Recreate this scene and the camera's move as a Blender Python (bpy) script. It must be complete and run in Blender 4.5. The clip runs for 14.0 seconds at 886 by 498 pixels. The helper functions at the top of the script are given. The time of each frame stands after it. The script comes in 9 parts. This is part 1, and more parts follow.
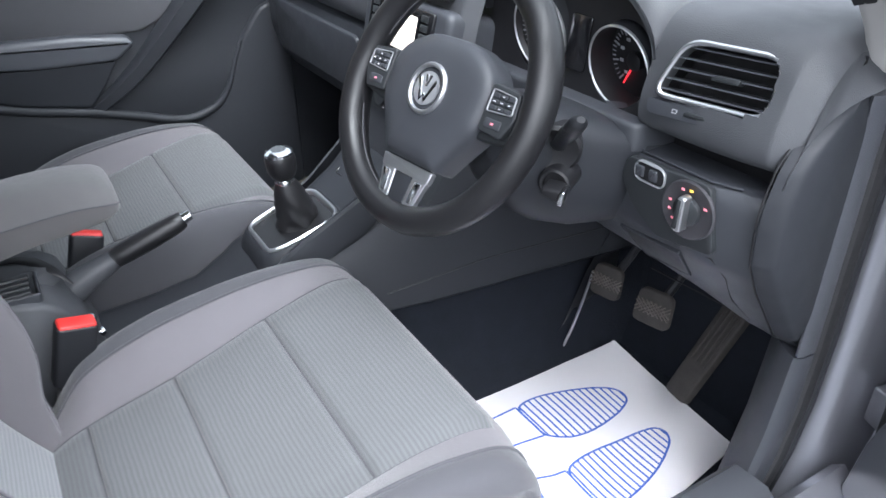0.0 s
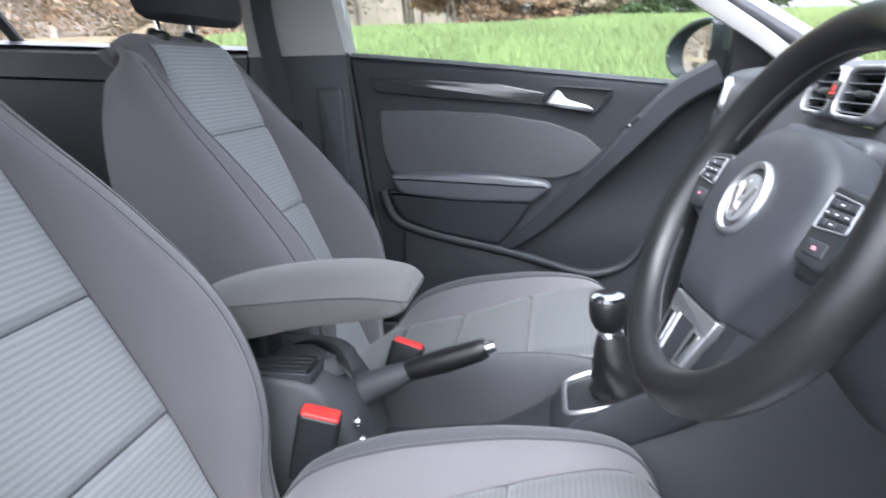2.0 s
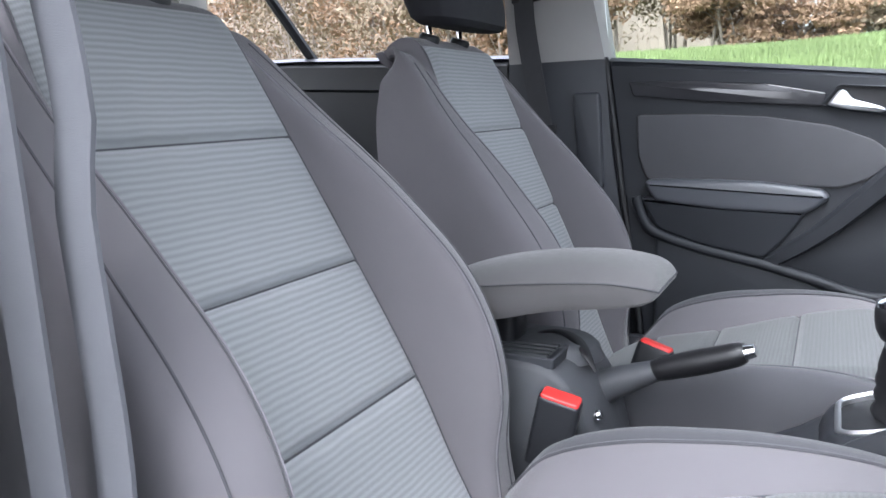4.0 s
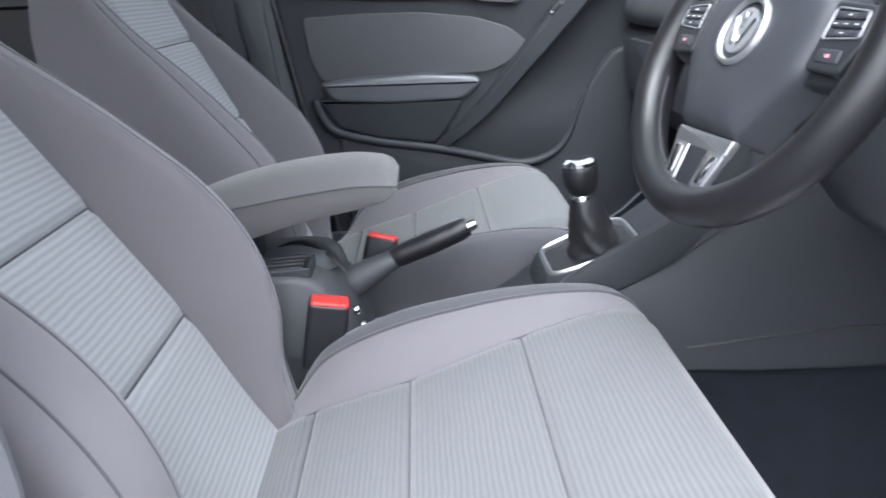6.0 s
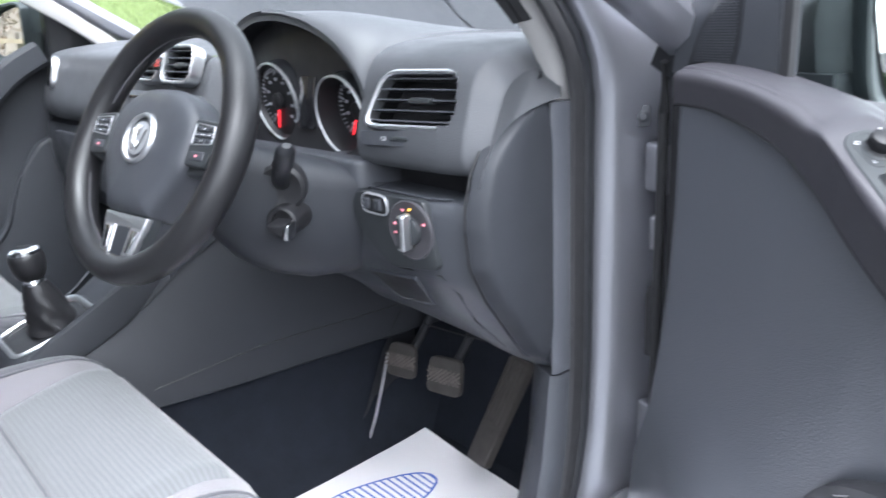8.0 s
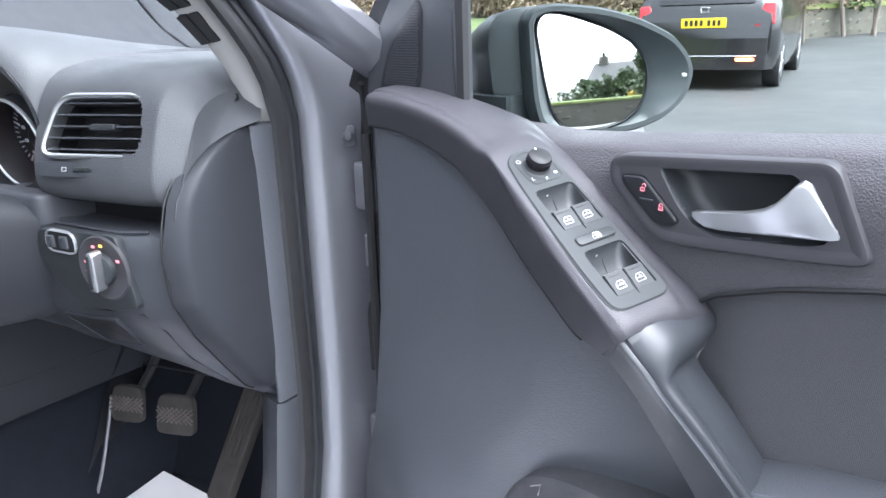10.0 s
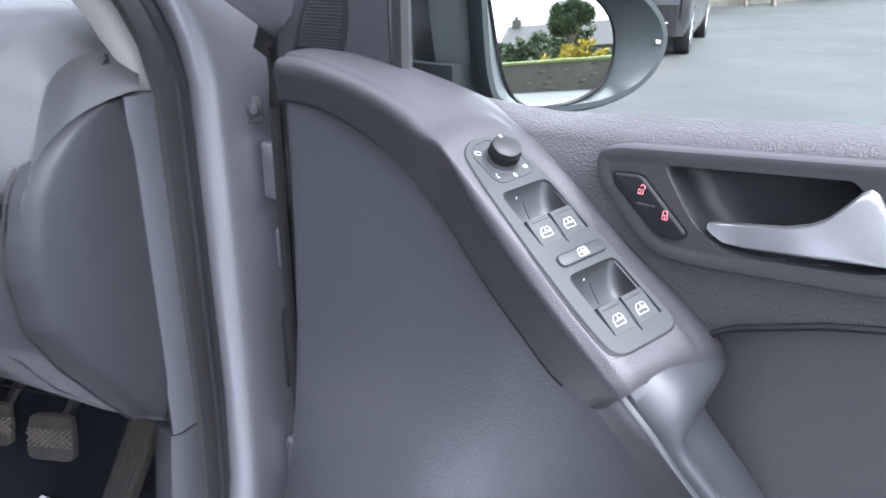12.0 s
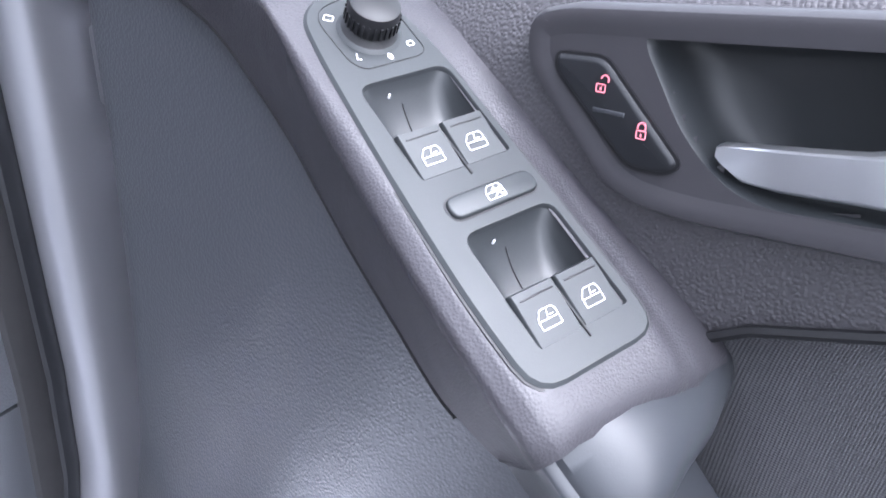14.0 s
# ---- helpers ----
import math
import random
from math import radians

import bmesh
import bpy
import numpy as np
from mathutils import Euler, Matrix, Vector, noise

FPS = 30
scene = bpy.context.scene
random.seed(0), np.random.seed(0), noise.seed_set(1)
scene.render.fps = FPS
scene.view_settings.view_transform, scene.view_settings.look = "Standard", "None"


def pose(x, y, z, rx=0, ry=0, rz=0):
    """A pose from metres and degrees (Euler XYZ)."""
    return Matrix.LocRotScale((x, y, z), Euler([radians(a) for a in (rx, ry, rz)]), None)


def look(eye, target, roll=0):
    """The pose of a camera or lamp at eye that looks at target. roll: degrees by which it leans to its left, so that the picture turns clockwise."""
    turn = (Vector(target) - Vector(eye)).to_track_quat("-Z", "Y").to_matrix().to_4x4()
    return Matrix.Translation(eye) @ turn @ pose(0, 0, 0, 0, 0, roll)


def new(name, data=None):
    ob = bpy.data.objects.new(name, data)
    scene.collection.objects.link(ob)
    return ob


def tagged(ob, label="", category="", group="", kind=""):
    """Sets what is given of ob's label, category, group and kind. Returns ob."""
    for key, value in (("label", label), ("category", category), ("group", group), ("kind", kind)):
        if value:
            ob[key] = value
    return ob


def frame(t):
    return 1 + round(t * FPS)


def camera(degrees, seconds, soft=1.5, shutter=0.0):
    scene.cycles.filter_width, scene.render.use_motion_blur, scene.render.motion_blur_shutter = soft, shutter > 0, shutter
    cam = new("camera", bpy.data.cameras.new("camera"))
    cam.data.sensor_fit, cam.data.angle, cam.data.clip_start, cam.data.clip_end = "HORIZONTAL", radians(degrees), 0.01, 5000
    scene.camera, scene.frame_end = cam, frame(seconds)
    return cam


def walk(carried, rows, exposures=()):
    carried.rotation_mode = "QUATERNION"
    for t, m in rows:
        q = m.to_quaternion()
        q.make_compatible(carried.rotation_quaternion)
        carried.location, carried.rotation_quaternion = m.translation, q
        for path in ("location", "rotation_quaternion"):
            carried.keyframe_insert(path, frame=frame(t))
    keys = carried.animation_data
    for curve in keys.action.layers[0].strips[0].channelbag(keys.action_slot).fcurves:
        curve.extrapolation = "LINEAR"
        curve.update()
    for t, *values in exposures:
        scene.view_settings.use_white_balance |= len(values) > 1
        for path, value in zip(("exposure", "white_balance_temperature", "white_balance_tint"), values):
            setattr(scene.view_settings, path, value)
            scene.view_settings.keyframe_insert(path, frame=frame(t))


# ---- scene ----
cam = camera(61.7, 14.0, soft=1.5, shutter=0.35)
PATH = [
    (0, (1.060, -0.225, 1.143), (-0.417, 0.667, 0.131), -0.6),
    (0.5, (1.064, -0.099, 1.095), (-0.519, 0.623, 0.108), 0.1),
    (1, (1.005, -0.044, 1.044), (-0.732, 0.391, 0.153), -1.1),
    (1.5, (0.943, 0.036, 0.978), (-0.937, 0.076, 0.297), -2.0),
    (2, (0.924, 0.045, 0.971), (-0.999, -0.247, 0.503), -1.3),
    (2.5, (0.909, 0.055, 0.948), (-0.988, -0.488, 0.619), -0.9),
    (2.7, (0.913, 0.053, 0.947), (-0.962, -0.583, 0.661), -0.8),
    (3.7, (0.925, 0.042, 0.920), (-0.820, -0.900, 0.560), -2.0),
    (4.8, (0.958, 0.028, 0.902), (-0.863, -0.635, 0.408), -3.0),
    (5, (0.967, 0.001, 0.906), (-0.877, -0.546, 0.356), -3.5),
    (5.5, (0.974, -0.059, 0.926), (-0.902, -0.332, 0.289), -5.0),
    (6, (0.988, -0.084, 0.933), (-0.895, -0.078, 0.260), -5.4),
    (6.5, (1.054, -0.099, 0.938), (-0.810, 0.221, 0.286), -5.4),
    (7, (1.152, -0.115, 0.969), (-0.637, 0.541, 0.362), -4.9),
    (7.5, (1.187, -0.117, 0.960), (-0.428, 0.898, 0.358), -3.7),
    (8, (1.209, -0.126, 0.987), (-0.217, 1.144, 0.391), -3.0),
    (8.5, (1.238, -0.104, 0.995), (0.005, 1.353, 0.398), -2.5),
    (9, (1.262, -0.088, 0.996), (0.168, 1.476, 0.399), -2.6),
    (9.2, (1.273, -0.082, 0.991), (0.217, 1.508, 0.393), -2.6),
    (11.3, (1.176, -0.069, 1.009), (0.397, 1.664, 0.387), 0.1),
    (11.5, (1.17, -0.059, 1.009), (0.421, 1.677, 0.356), 0.1),
    (12, (1.162, 0.049, 0.987), (0.44, 1.78, 0.293), 0.0),
    (12.5, (1.15, 0.171, 0.956), (0.439, 1.897, 0.238), 0.3),
    (13, (1.149, 0.236, 0.936), (0.459, 1.956, 0.184), 0.6),
    (13.5, (1.153, 0.241, 0.93), (0.492, 1.954, 0.136), 1.4),
    (14, (1.147, 0.24, 0.921), (0.506, 1.929, 0.062), 2.0),
]
walk(cam, [(t, look(eye, target, roll)) for t, eye, target, roll in PATH],
     exposures=[(0.0, 2.1, 5900, 10), (1.0, 2.36, 5900, 10), (2.5, 2.46, 5900, 12), (5.0, 2.38, 5900, 12), (7.0, 2.44, 5900, 10), (8.0, 2.52, 5880, 10), (9.0, 2.64, 5850, 10), (11.5, 2.62, 5850, 11), (14.0, 2.64, 5750, 15)])

# ---- world and light ----
world = bpy.data.worlds.new("overcast_sky")
scene.world = world
world.use_nodes = True
_wn = world.node_tree.nodes
_wl = world.node_tree.links
_sky = _wn.new("ShaderNodeTexSky")
_sky.sky_type = "NISHITA"
_sky.sun_disc = False
_sky.sun_elevation = radians(62)
_sky.sun_rotation = radians(100)
_sky.air_density, _sky.dust_density, _sky.ozone_density = 1.0, 6.0, 1.0
_hsv = _wn.new("ShaderNodeHueSaturation")
_hsv.inputs["Saturation"].default_value = 0.18
_wl.new(_sky.outputs["Color"], _hsv.inputs["Color"])
_wl.new(_hsv.outputs["Color"], _wn["Background"].inputs["Color"])
_wn["Background"].inputs["Strength"].default_value = 0.15

sun = new("sun", bpy.data.lights.new("sun", "SUN"))
sun.data.energy, sun.data.angle, sun.data.color = 0.5, radians(90), (1.0, 0.98, 0.96)
sun.matrix_world = look((9.8, 1.0, 4.9), (0, 0, 0))


# ---- small helpers ----
def thing(name, label, category, group="", kind="", at=None):
    ob = new(name)
    ob.empty_display_size = 0.05
    if at is not None:
        ob.matrix_world = at
    return tagged(ob, label, category, group, kind)


def part(name, bm, material, parent=None, label="", sharp=40, m=None):
    bmesh.ops.recalc_face_normals(bm, faces=bm.faces)
    me = bpy.data.meshes.new(name)
    bm.to_mesh(me)
    bm.free()
    me.materials.append(material)
    me.shade_smooth()
    me.set_sharp_from_angle(angle=radians(sharp))
    ob = new(name, me)
    if parent is not None:
        ob.parent = parent
    if m is not None:
        ob.matrix_basis = m
    return tagged(ob, label)


def spline(points, n):
    """n points along a smooth curve through the given ones, evenly by length."""
    p = [Vector(q) for q in points]
    dense = []
    for i in range(len(p) - 1):
        a, b, c, d = p[max(i - 1, 0)], p[i], p[i + 1], p[min(i + 2, len(p) - 1)]
        for k in range(12):
            t = k / 12
            dense.append(0.5 * (2 * b + (c - a) * t + (2 * a - 5 * b + 4 * c - d) * t * t + (3 * b - a - 3 * c + d) * t ** 3))
    dense.append(p[-1])
    cum = [0.0]
    for u, v in zip(dense, dense[1:]):
        cum.append(cum[-1] + (v - u).length)
    out, j = [], 0
    for k in range(n):
        s = cum[-1] * k / (n - 1)
        while j < len(cum) - 2 and cum[j + 1] < s:
            j += 1
        f = (s - cum[j]) / max(cum[j + 1] - cum[j], 1e-9)
        out.append(dense[j].lerp(dense[j + 1], min(max(f, 0), 1)))
    return out


def interp(x, xs, ys):
    return float(np.interp(x, xs, ys))


def fillet(pts, r, n=4):
    """A 2D polygon with its corners rounded by r (one number or one each)."""
    out = []
    k = len(pts)
    for i in range(k):
        rr = r[i] if isinstance(r, (list, tuple)) else r
        p, a, b = Vector(pts[i]), Vector(pts[i - 1]), Vector(pts[(i + 1) % k])
        u, v = (a - p), (b - p)
        lu, lv = u.length, v.length
        if rr <= 0 or lu < 1e-9 or lv < 1e-9:
            out.append(p)
            continue
        d = min(rr, lu * 0.49, lv * 0.49)
        u, v = u / lu, v / lv
        for j in range(n + 1):
            t = j / n
            out.append((p + u * d) * (1 - t) ** 2 + p * 2 * t * (1 - t) + (p + v * d) * t * t)
    return out


def inset(ring, d):
    """A 2D ring moved inwards by d (counter-clockwise ring)."""
    k, out = len(ring), []
    area = sum(ring[i - 1].x * ring[i].y - ring[i].x * ring[i - 1].y for i in range(k))
    sgn = 1 if area > 0 else -1
    for i in range(k):
        e1, e2 = ring[i] - ring[i - 1], ring[(i + 1) % k] - ring[i]
        n1, n2 = Vector((-e1.y, e1.x)), Vector((-e2.y, e2.x))
        n1 = n1.normalized() if n1.length > 1e-9 else Vector((0, 0))
        n2 = n2.normalized() if n2.length > 1e-9 else Vector((0, 0))
        nn = n1 + n2
        nn = nn.normalized() if nn.length > 1e-6 else n1
        c = max(nn.dot(n2 if n2.length else n1), 0.4)
        out.append(ring[i] + nn * (sgn * d / c))
    return out


def loft(rings, closed=True, caps=(True, True), bm=None):
    bm = bm or bmesh.new()
    vs = [[bm.verts.new(p) for p in r] for r in rings]
    for a, b in zip(vs, vs[1:]):
        k = len(a)
        for i in range(k if closed else k - 1):
            j = (i + 1) % k
            bm.faces.new((a[i], a[j], b[j], b[i]))
    if closed and caps[0]:
        bm.faces.new(vs[0])
    if closed and caps[1]:
        bm.faces.new(vs[-1])
    return bm


def slab(pts, z0, z1, bevel=0.0, r=0.0, seg=3, m=None, bm=None):
    """A plate with rounded corners and a rounded upper edge."""
    ring = fillet(pts, r) if r else [Vector(p) for p in pts]
    rings = [[Vector((p.x, p.y, z0)) for p in ring]]
    if bevel > 0:
        for k in range(seg + 1):
            a = math.pi / 2 * k / seg
            q = inset(ring, bevel * (1 - math.cos(a))) if k else ring
            rings.append([Vector((p.x, p.y, z1 - bevel + bevel * math.sin(a))) for p in q])
    else:
        rings.append([Vector((p.x, p.y, z1)) for p in ring])
    if m is not None:
        rings = [[m @ p for p in rr] for rr in rings]
    return loft(rings, bm=bm)


def frame_ring(pts, width, z0, z1, bevel=0.001, r=0.0, m=None, bm=None):
    """A raised ring along a polygon's edge."""
    ring = fillet(pts, r, 6) if r else [Vector(p) for p in pts]
    inner = inset(ring, width)
    i2, o2 = inset(ring, width - bevel), inset(ring, bevel)
    rings = [[Vector((p.x, p.y, z0)) for p in ring], [Vector((p.x, p.y, z1 - bevel)) for p in ring], [Vector((p.x, p.y, z1)) for p in o2],
             [Vector((p.x, p.y, z1)) for p in i2], [Vector((p.x, p.y, z1 - bevel)) for p in inner], [Vector((p.x, p.y, z0)) for p in inner]]
    if m is not None:
        rings = [[m @ p for p in rr] for rr in rings]
    return loft(rings, caps=(False, False), bm=bm)


def tube(path, radius, n=10, bm=None, flat=1.0, up=(0, 0, 1)):
    """A round bar along a path; radius is a number or a function of 0..1."""
    path = [Vector(p) for p in path]
    rings = []
    upv = Vector(up)
    for i, p in enumerate(path):
        d = (path[min(i + 1, len(path) - 1)] - path[max(i - 1, 0)]).normalized()
        a = d.cross(upv)
        if a.length < 1e-4:
            a = d.cross(Vector((1, 0, 0)))
        a.normalize()
        b = a.cross(d).normalized()
        r = radius(i / (len(path) - 1)) if callable(radius) else radius
        rings.append([p + a * (r * math.cos(2 * math.pi * k / n)) + b * (r * flat * math.sin(2 * math.pi * k / n)) for k in range(n)])
    return loft(rings, bm=bm)


def lathe(profile, n=24, m=None, bm=None, caps=(True, True)):
    """A turned body from (radius, height) pairs."""
    rings = [[Vector((r * math.cos(2 * math.pi * k / n), r * math.sin(2 * math.pi * k / n), z)) for k in range(n)] for r, z in profile]
    if m is not None:
        rings = [[m @ p for p in rr] for rr in rings]
    return loft(rings, bm=bm, caps=caps)


def sheet(f, us, vs, thick=0.0, bm=None, uv=None):
    """A surface f(u, v) over two lists, with a back at thick along the surface's inner side, and uv(u, v) as its texture map."""
    bm = bm or bmesh.new()
    grid = [[Vector(f(u, v)) for v in vs] for u in us]
    vv = [[bm.verts.new(p) for p in row] for row in grid]
    lay = bm.loops.layers.uv.verify() if uv else None
    where = {}
    if uv:
        for i, u in enumerate(us):
            for j, v in enumerate(vs):
                where[vv[i][j]] = uv(u, v)
    for i in range(len(us) - 1):
        for j in range(len(vs) - 1):
            fc = bm.faces.new((vv[i][j], vv[i + 1][j], vv[i + 1][j + 1], vv[i][j + 1]))
            if uv:
                for lp in fc.loops:
                    lp[lay].uv = where[lp.vert]
    if thick:
        nu, nv = len(us), len(vs)
        nrm = [[None] * nv for _ in range(nu)]
        for i in range(nu):
            for j in range(nv):
                du = grid[min(i + 1, nu - 1)][j] - grid[max(i - 1, 0)][j]
                dv = grid[i][min(j + 1, nv - 1)] - grid[i][max(j - 1, 0)]
                c = du.cross(dv)
                nrm[i][j] = c.normalized() if c.length > 1e-12 else Vector((0, 0, 1))
        edge = [(i, 0) for i in range(nu)] + [(nu - 1, j) for j in range(1, nv)] + [(i, nv - 1) for i in range(nu - 2, -1, -1)] + [(0, j) for j in range(nv - 2, 0, -1)]
        low = {e: bm.verts.new(grid[e[0]][e[1]] - nrm[e[0]][e[1]] * thick) for e in edge}
        for a, b in zip(edge, edge[1:] + edge[:1]):
            bm.faces.new((vv[a[0]][a[1]], vv[b[0]][b[1]], low[b], low[a]))
    return bm


def lin(a, b, n):
    return [a + (b - a) * i / (n - 1) for i in range(n)]


def ground_z(x, y):
    return -0.05 + 0.010 * y


# ---- materials ----
def surf(name, col, rough=0.5, metal=0.0, grain=0.0, bump=0.0, mottle=0.15, mscale=6.0, coat=0.0, vor=False, spec=0.5, sheen=0.0, wear=0.12):
    mt = bpy.data.materials.new(name)
    mt.use_nodes = True
    nt, nd = mt.node_tree, mt.node_tree.nodes
    b = nd["Principled BSDF"]
    b.inputs["Metallic"].default_value = metal
    b.inputs["Specular IOR Level"].default_value = spec
    b.inputs["Coat Weight"].default_value = coat
    b.inputs["Coat Roughness"].default_value = 0.08
    if sheen:
        b.inputs["Sheen Weight"].default_value = sheen
        b.inputs["Sheen Roughness"].default_value = 0.5
    tc = nd.new("ShaderNodeTexCoord")
    big = nd.new("ShaderNodeTexNoise")
    big.inputs["Scale"].default_value = mscale
    big.inputs["Detail"].default_value = 6
    nt.links.new(tc.outputs["Object"], big.inputs["Vector"])
    mix = nd.new("ShaderNodeMix")
    mix.data_type = "RGBA"
    mix.inputs["A"].default_value = (*[c * (1 - mottle) for c in col], 1)
    mix.inputs["B"].default_value = (*[min(c * (1 + mottle), 1) for c in col], 1)
    nt.links.new(big.outputs["Fac"], mix.inputs["Factor"])
    nt.links.new(mix.outputs["Result"], b.inputs["Base Color"])
    rr = nd.new("ShaderNodeMapRange")
    rr.inputs["To Min"].default_value = max(rough - wear, 0.02)
    rr.inputs["To Max"].default_value = min(rough + wear, 1)
    fine2 = nd.new("ShaderNodeTexNoise")
    fine2.inputs["Scale"].default_value = mscale * 7
    fine2.inputs["Detail"].default_value = 4
    nt.links.new(tc.outputs["Object"], fine2.inputs["Vector"])
    nt.links.new(fine2.outputs["Fac"], rr.inputs["Value"])
    nt.links.new(rr.outputs["Result"], b.inputs["Roughness"])
    if grain:
        if vor:
            g = nd.new("ShaderNodeTexVoronoi")
            g.feature = "F1"
            cl = nd.new("ShaderNodeMapRange")
            cl.inputs["From Min"].default_value, cl.inputs["From Max"].default_value = 0.15, 0.75
            cl.inputs["To Min"].default_value, cl.inputs["To Max"].default_value = 1.0, 0.0
            cl.interpolation_type = "SMOOTHSTEP"
            nt.links.new(g.outputs["Distance"], cl.inputs["Value"])
            out = cl.outputs["Result"]
        else:
            g = nd.new("ShaderNodeTexNoise")
            g.inputs["Detail"].default_value = 3
            out = g.outputs["Fac"]
        g.inputs["Scale"].default_value = grain
        nt.links.new(tc.outputs["Object"], g.inputs["Vector"])
        bp = nd.new("ShaderNodeBump")
        bp.inputs["Strength"].default_value = bump
        bp.inputs["Distance"].default_value = 0.002
        nt.links.new(out, bp.inputs["Height"])
        nt.links.new(bp.outputs["Normal"], b.inputs["Normal"])
    return mt


def ribbed(name, dark, light, pitch):
    """Woven seat cloth with ribs across the panel; v of the map is in metres."""
    mt = surf(name, light, 0.9, grain=900, bump=0.25, mottle=0.10, mscale=9, sheen=0.3, spec=0.2)
    nt, nd = mt.node_tree, mt.node_tree.nodes
    b = nd["Principled BSDF"]
    uvn = nd.new("ShaderNodeUVMap")
    sep = nd.new("ShaderNodeSeparateXYZ")
    nt.links.new(uvn.outputs["UV"], sep.inputs["Vector"])
    mul = nd.new("ShaderNodeMath")
    mul.operation = "MULTIPLY"
    mul.inputs[1].default_value = 2 * math.pi / pitch
    wav = nd.new("ShaderNodeTexNoise")
    wav.inputs["Scale"].default_value = 26
    wob = nd.new("ShaderNodeMath")
    wob.operation = "MULTIPLY_ADD"
    wob.inputs[1].default_value = 0.0035
    nt.links.new(uvn.outputs["UV"], wav.inputs["Vector"])
    nt.links.new(wav.outputs["Fac"], wob.inputs[0])
    nt.links.new(sep.outputs["Y"], wob.inputs[2])
    nt.links.new(wob.outputs[0], mul.inputs[0])
    sn = nd.new("ShaderNodeMath")
    sn.operation = "SINE"
    nt.links.new(mul.outputs[0], sn.inputs[0])
    # fine cross weave along the rib
    mul2 = nd.new("ShaderNodeMath")
    mul2.operation = "MULTIPLY"
    mul2.inputs[1].default_value = 2 * math.pi / 0.0021
    nt.links.new(sep.outputs["X"], mul2.inputs[0])
    sn2 = nd.new("ShaderNodeMath")
    sn2.operation = "SINE"
    nt.links.new(mul2.outputs[0], sn2.inputs[0])
    ad = nd.new("ShaderNodeMath")
    ad.operation = "MULTIPLY_ADD"
    ad.inputs[1].default_value = 0.25
    nt.links.new(sn2.outputs[0], ad.inputs[0])
    nt.links.new(sn.outputs[0], ad.inputs[2])
    mr = nd.new("ShaderNodeMapRange")
    mr.inputs["From Min"].default_value = -1.2
    mr.inputs["From Max"].default_value = 1.0
    nt.links.new(ad.outputs[0], mr.inputs["Value"])
    mix = nd.new("ShaderNodeMix")
    mix.data_type = "RGBA"
    mix.inputs["A"].default_value = (*dark, 1)
    nt.links.new(mr.outputs["Result"], mix.inputs["Factor"])
    old = b.inputs["Base Color"].links[0].from_socket
    nt.links.new(old, mix.inputs["B"])
    nt.links.new(mix.outputs["Result"], b.inputs["Base Color"])
    bp = nd.new("ShaderNodeBump")
    bp.inputs["Strength"].default_value = 0.25
    bp.inputs["Distance"].default_value = 0.0008
    nt.links.new(mr.outputs["Result"], bp.inputs["Height"])
    nt.links.new(b.inputs["Normal"].links[0].from_socket, bp.inputs["Normal"])
    nt.links.new(bp.outputs["Normal"], b.inputs["Normal"])
    return mt


def pane_material(name, tint=(0.93, 0.96, 0.95)):
    mt = bpy.data.materials.new(name)
    mt.use_nodes = True
    nt, nd = mt.node_tree, mt.node_tree.nodes
    nd.remove(nd["Principled BSDF"])
    tr, gl, fr, mx = nd.new("ShaderNodeBsdfTransparent"), nd.new("ShaderNodeBsdfGlossy"), nd.new("ShaderNodeFresnel"), nd.new("ShaderNodeMixShader")
    tr.inputs["Color"].default_value = (*tint, 1)
    gl.inputs["Roughness"].default_value = 0.02
    fr.inputs["IOR"].default_value = 1.14
    nt.links.new(fr.outputs[0], mx.inputs[0])
    nt.links.new(tr.outputs[0], mx.inputs[1])
    nt.links.new(gl.outputs[0], mx.inputs[2])
    nt.links.new(mx.outputs[0], nd["Material Output"].inputs["Surface"])
    return mt


def lamp_material(name, col, power):
    mt = surf(name, col, 0.4)
    b = mt.node_tree.nodes["Principled BSDF"]
    b.inputs["Emission Color"].default_value = (*col, 1)
    b.inputs["Emission Strength"].default_value = power
    return mt


DASH = surf("soft_dash_plastic", (0.068, 0.071, 0.078), 0.50, grain=700, bump=0.16, vor=True, mscale=5)
TRIM = surf("hard_grey_plastic", (0.046, 0.049, 0.057), 0.44, grain=900, bump=0.10, vor=True, mscale=5)
DARK = surf("black_plastic", (0.014, 0.015, 0.018), 0.42, grain=1200, bump=0.05)
GLOSSY = surf("gloss_black_plastic", (0.01, 0.01, 0.012), 0.12, coat=0.5, wear=0.05)
GRAIN = surf("grained_door_skin", (0.074, 0.071, 0.078), 0.44, grain=600, bump=0.28, vor=True, mscale=4)
ARMGRAIN = surf("grained_arm_skin", (0.046, 0.044, 0.051), 0.46, grain=860, bump=0.13, vor=True, mscale=4)
GRAIN2 = surf("fine_grained_door_skin", (0.070, 0.074, 0.085), 0.34, grain=480, bump=0.12, vor=True, mscale=3, wear=0.02, spec=0.8)
LEATHER = surf("black_leather", (0.012, 0.012, 0.0135), 0.38, grain=800, bump=0.08, vor=True, wear=0.10)
CLOTH = surf("plain_seat_cloth", (0.150, 0.142, 0.152), 0.92, grain=1500, bump=0.3, mottle=0.10, sheen=0.3, spec=0.2)
CLOTH2 = surf("dark_seat_cloth", (0.075, 0.075, 0.083), 0.92, grain=1500, bump=0.3, mottle=0.10, sheen=0.25, spec=0.2)
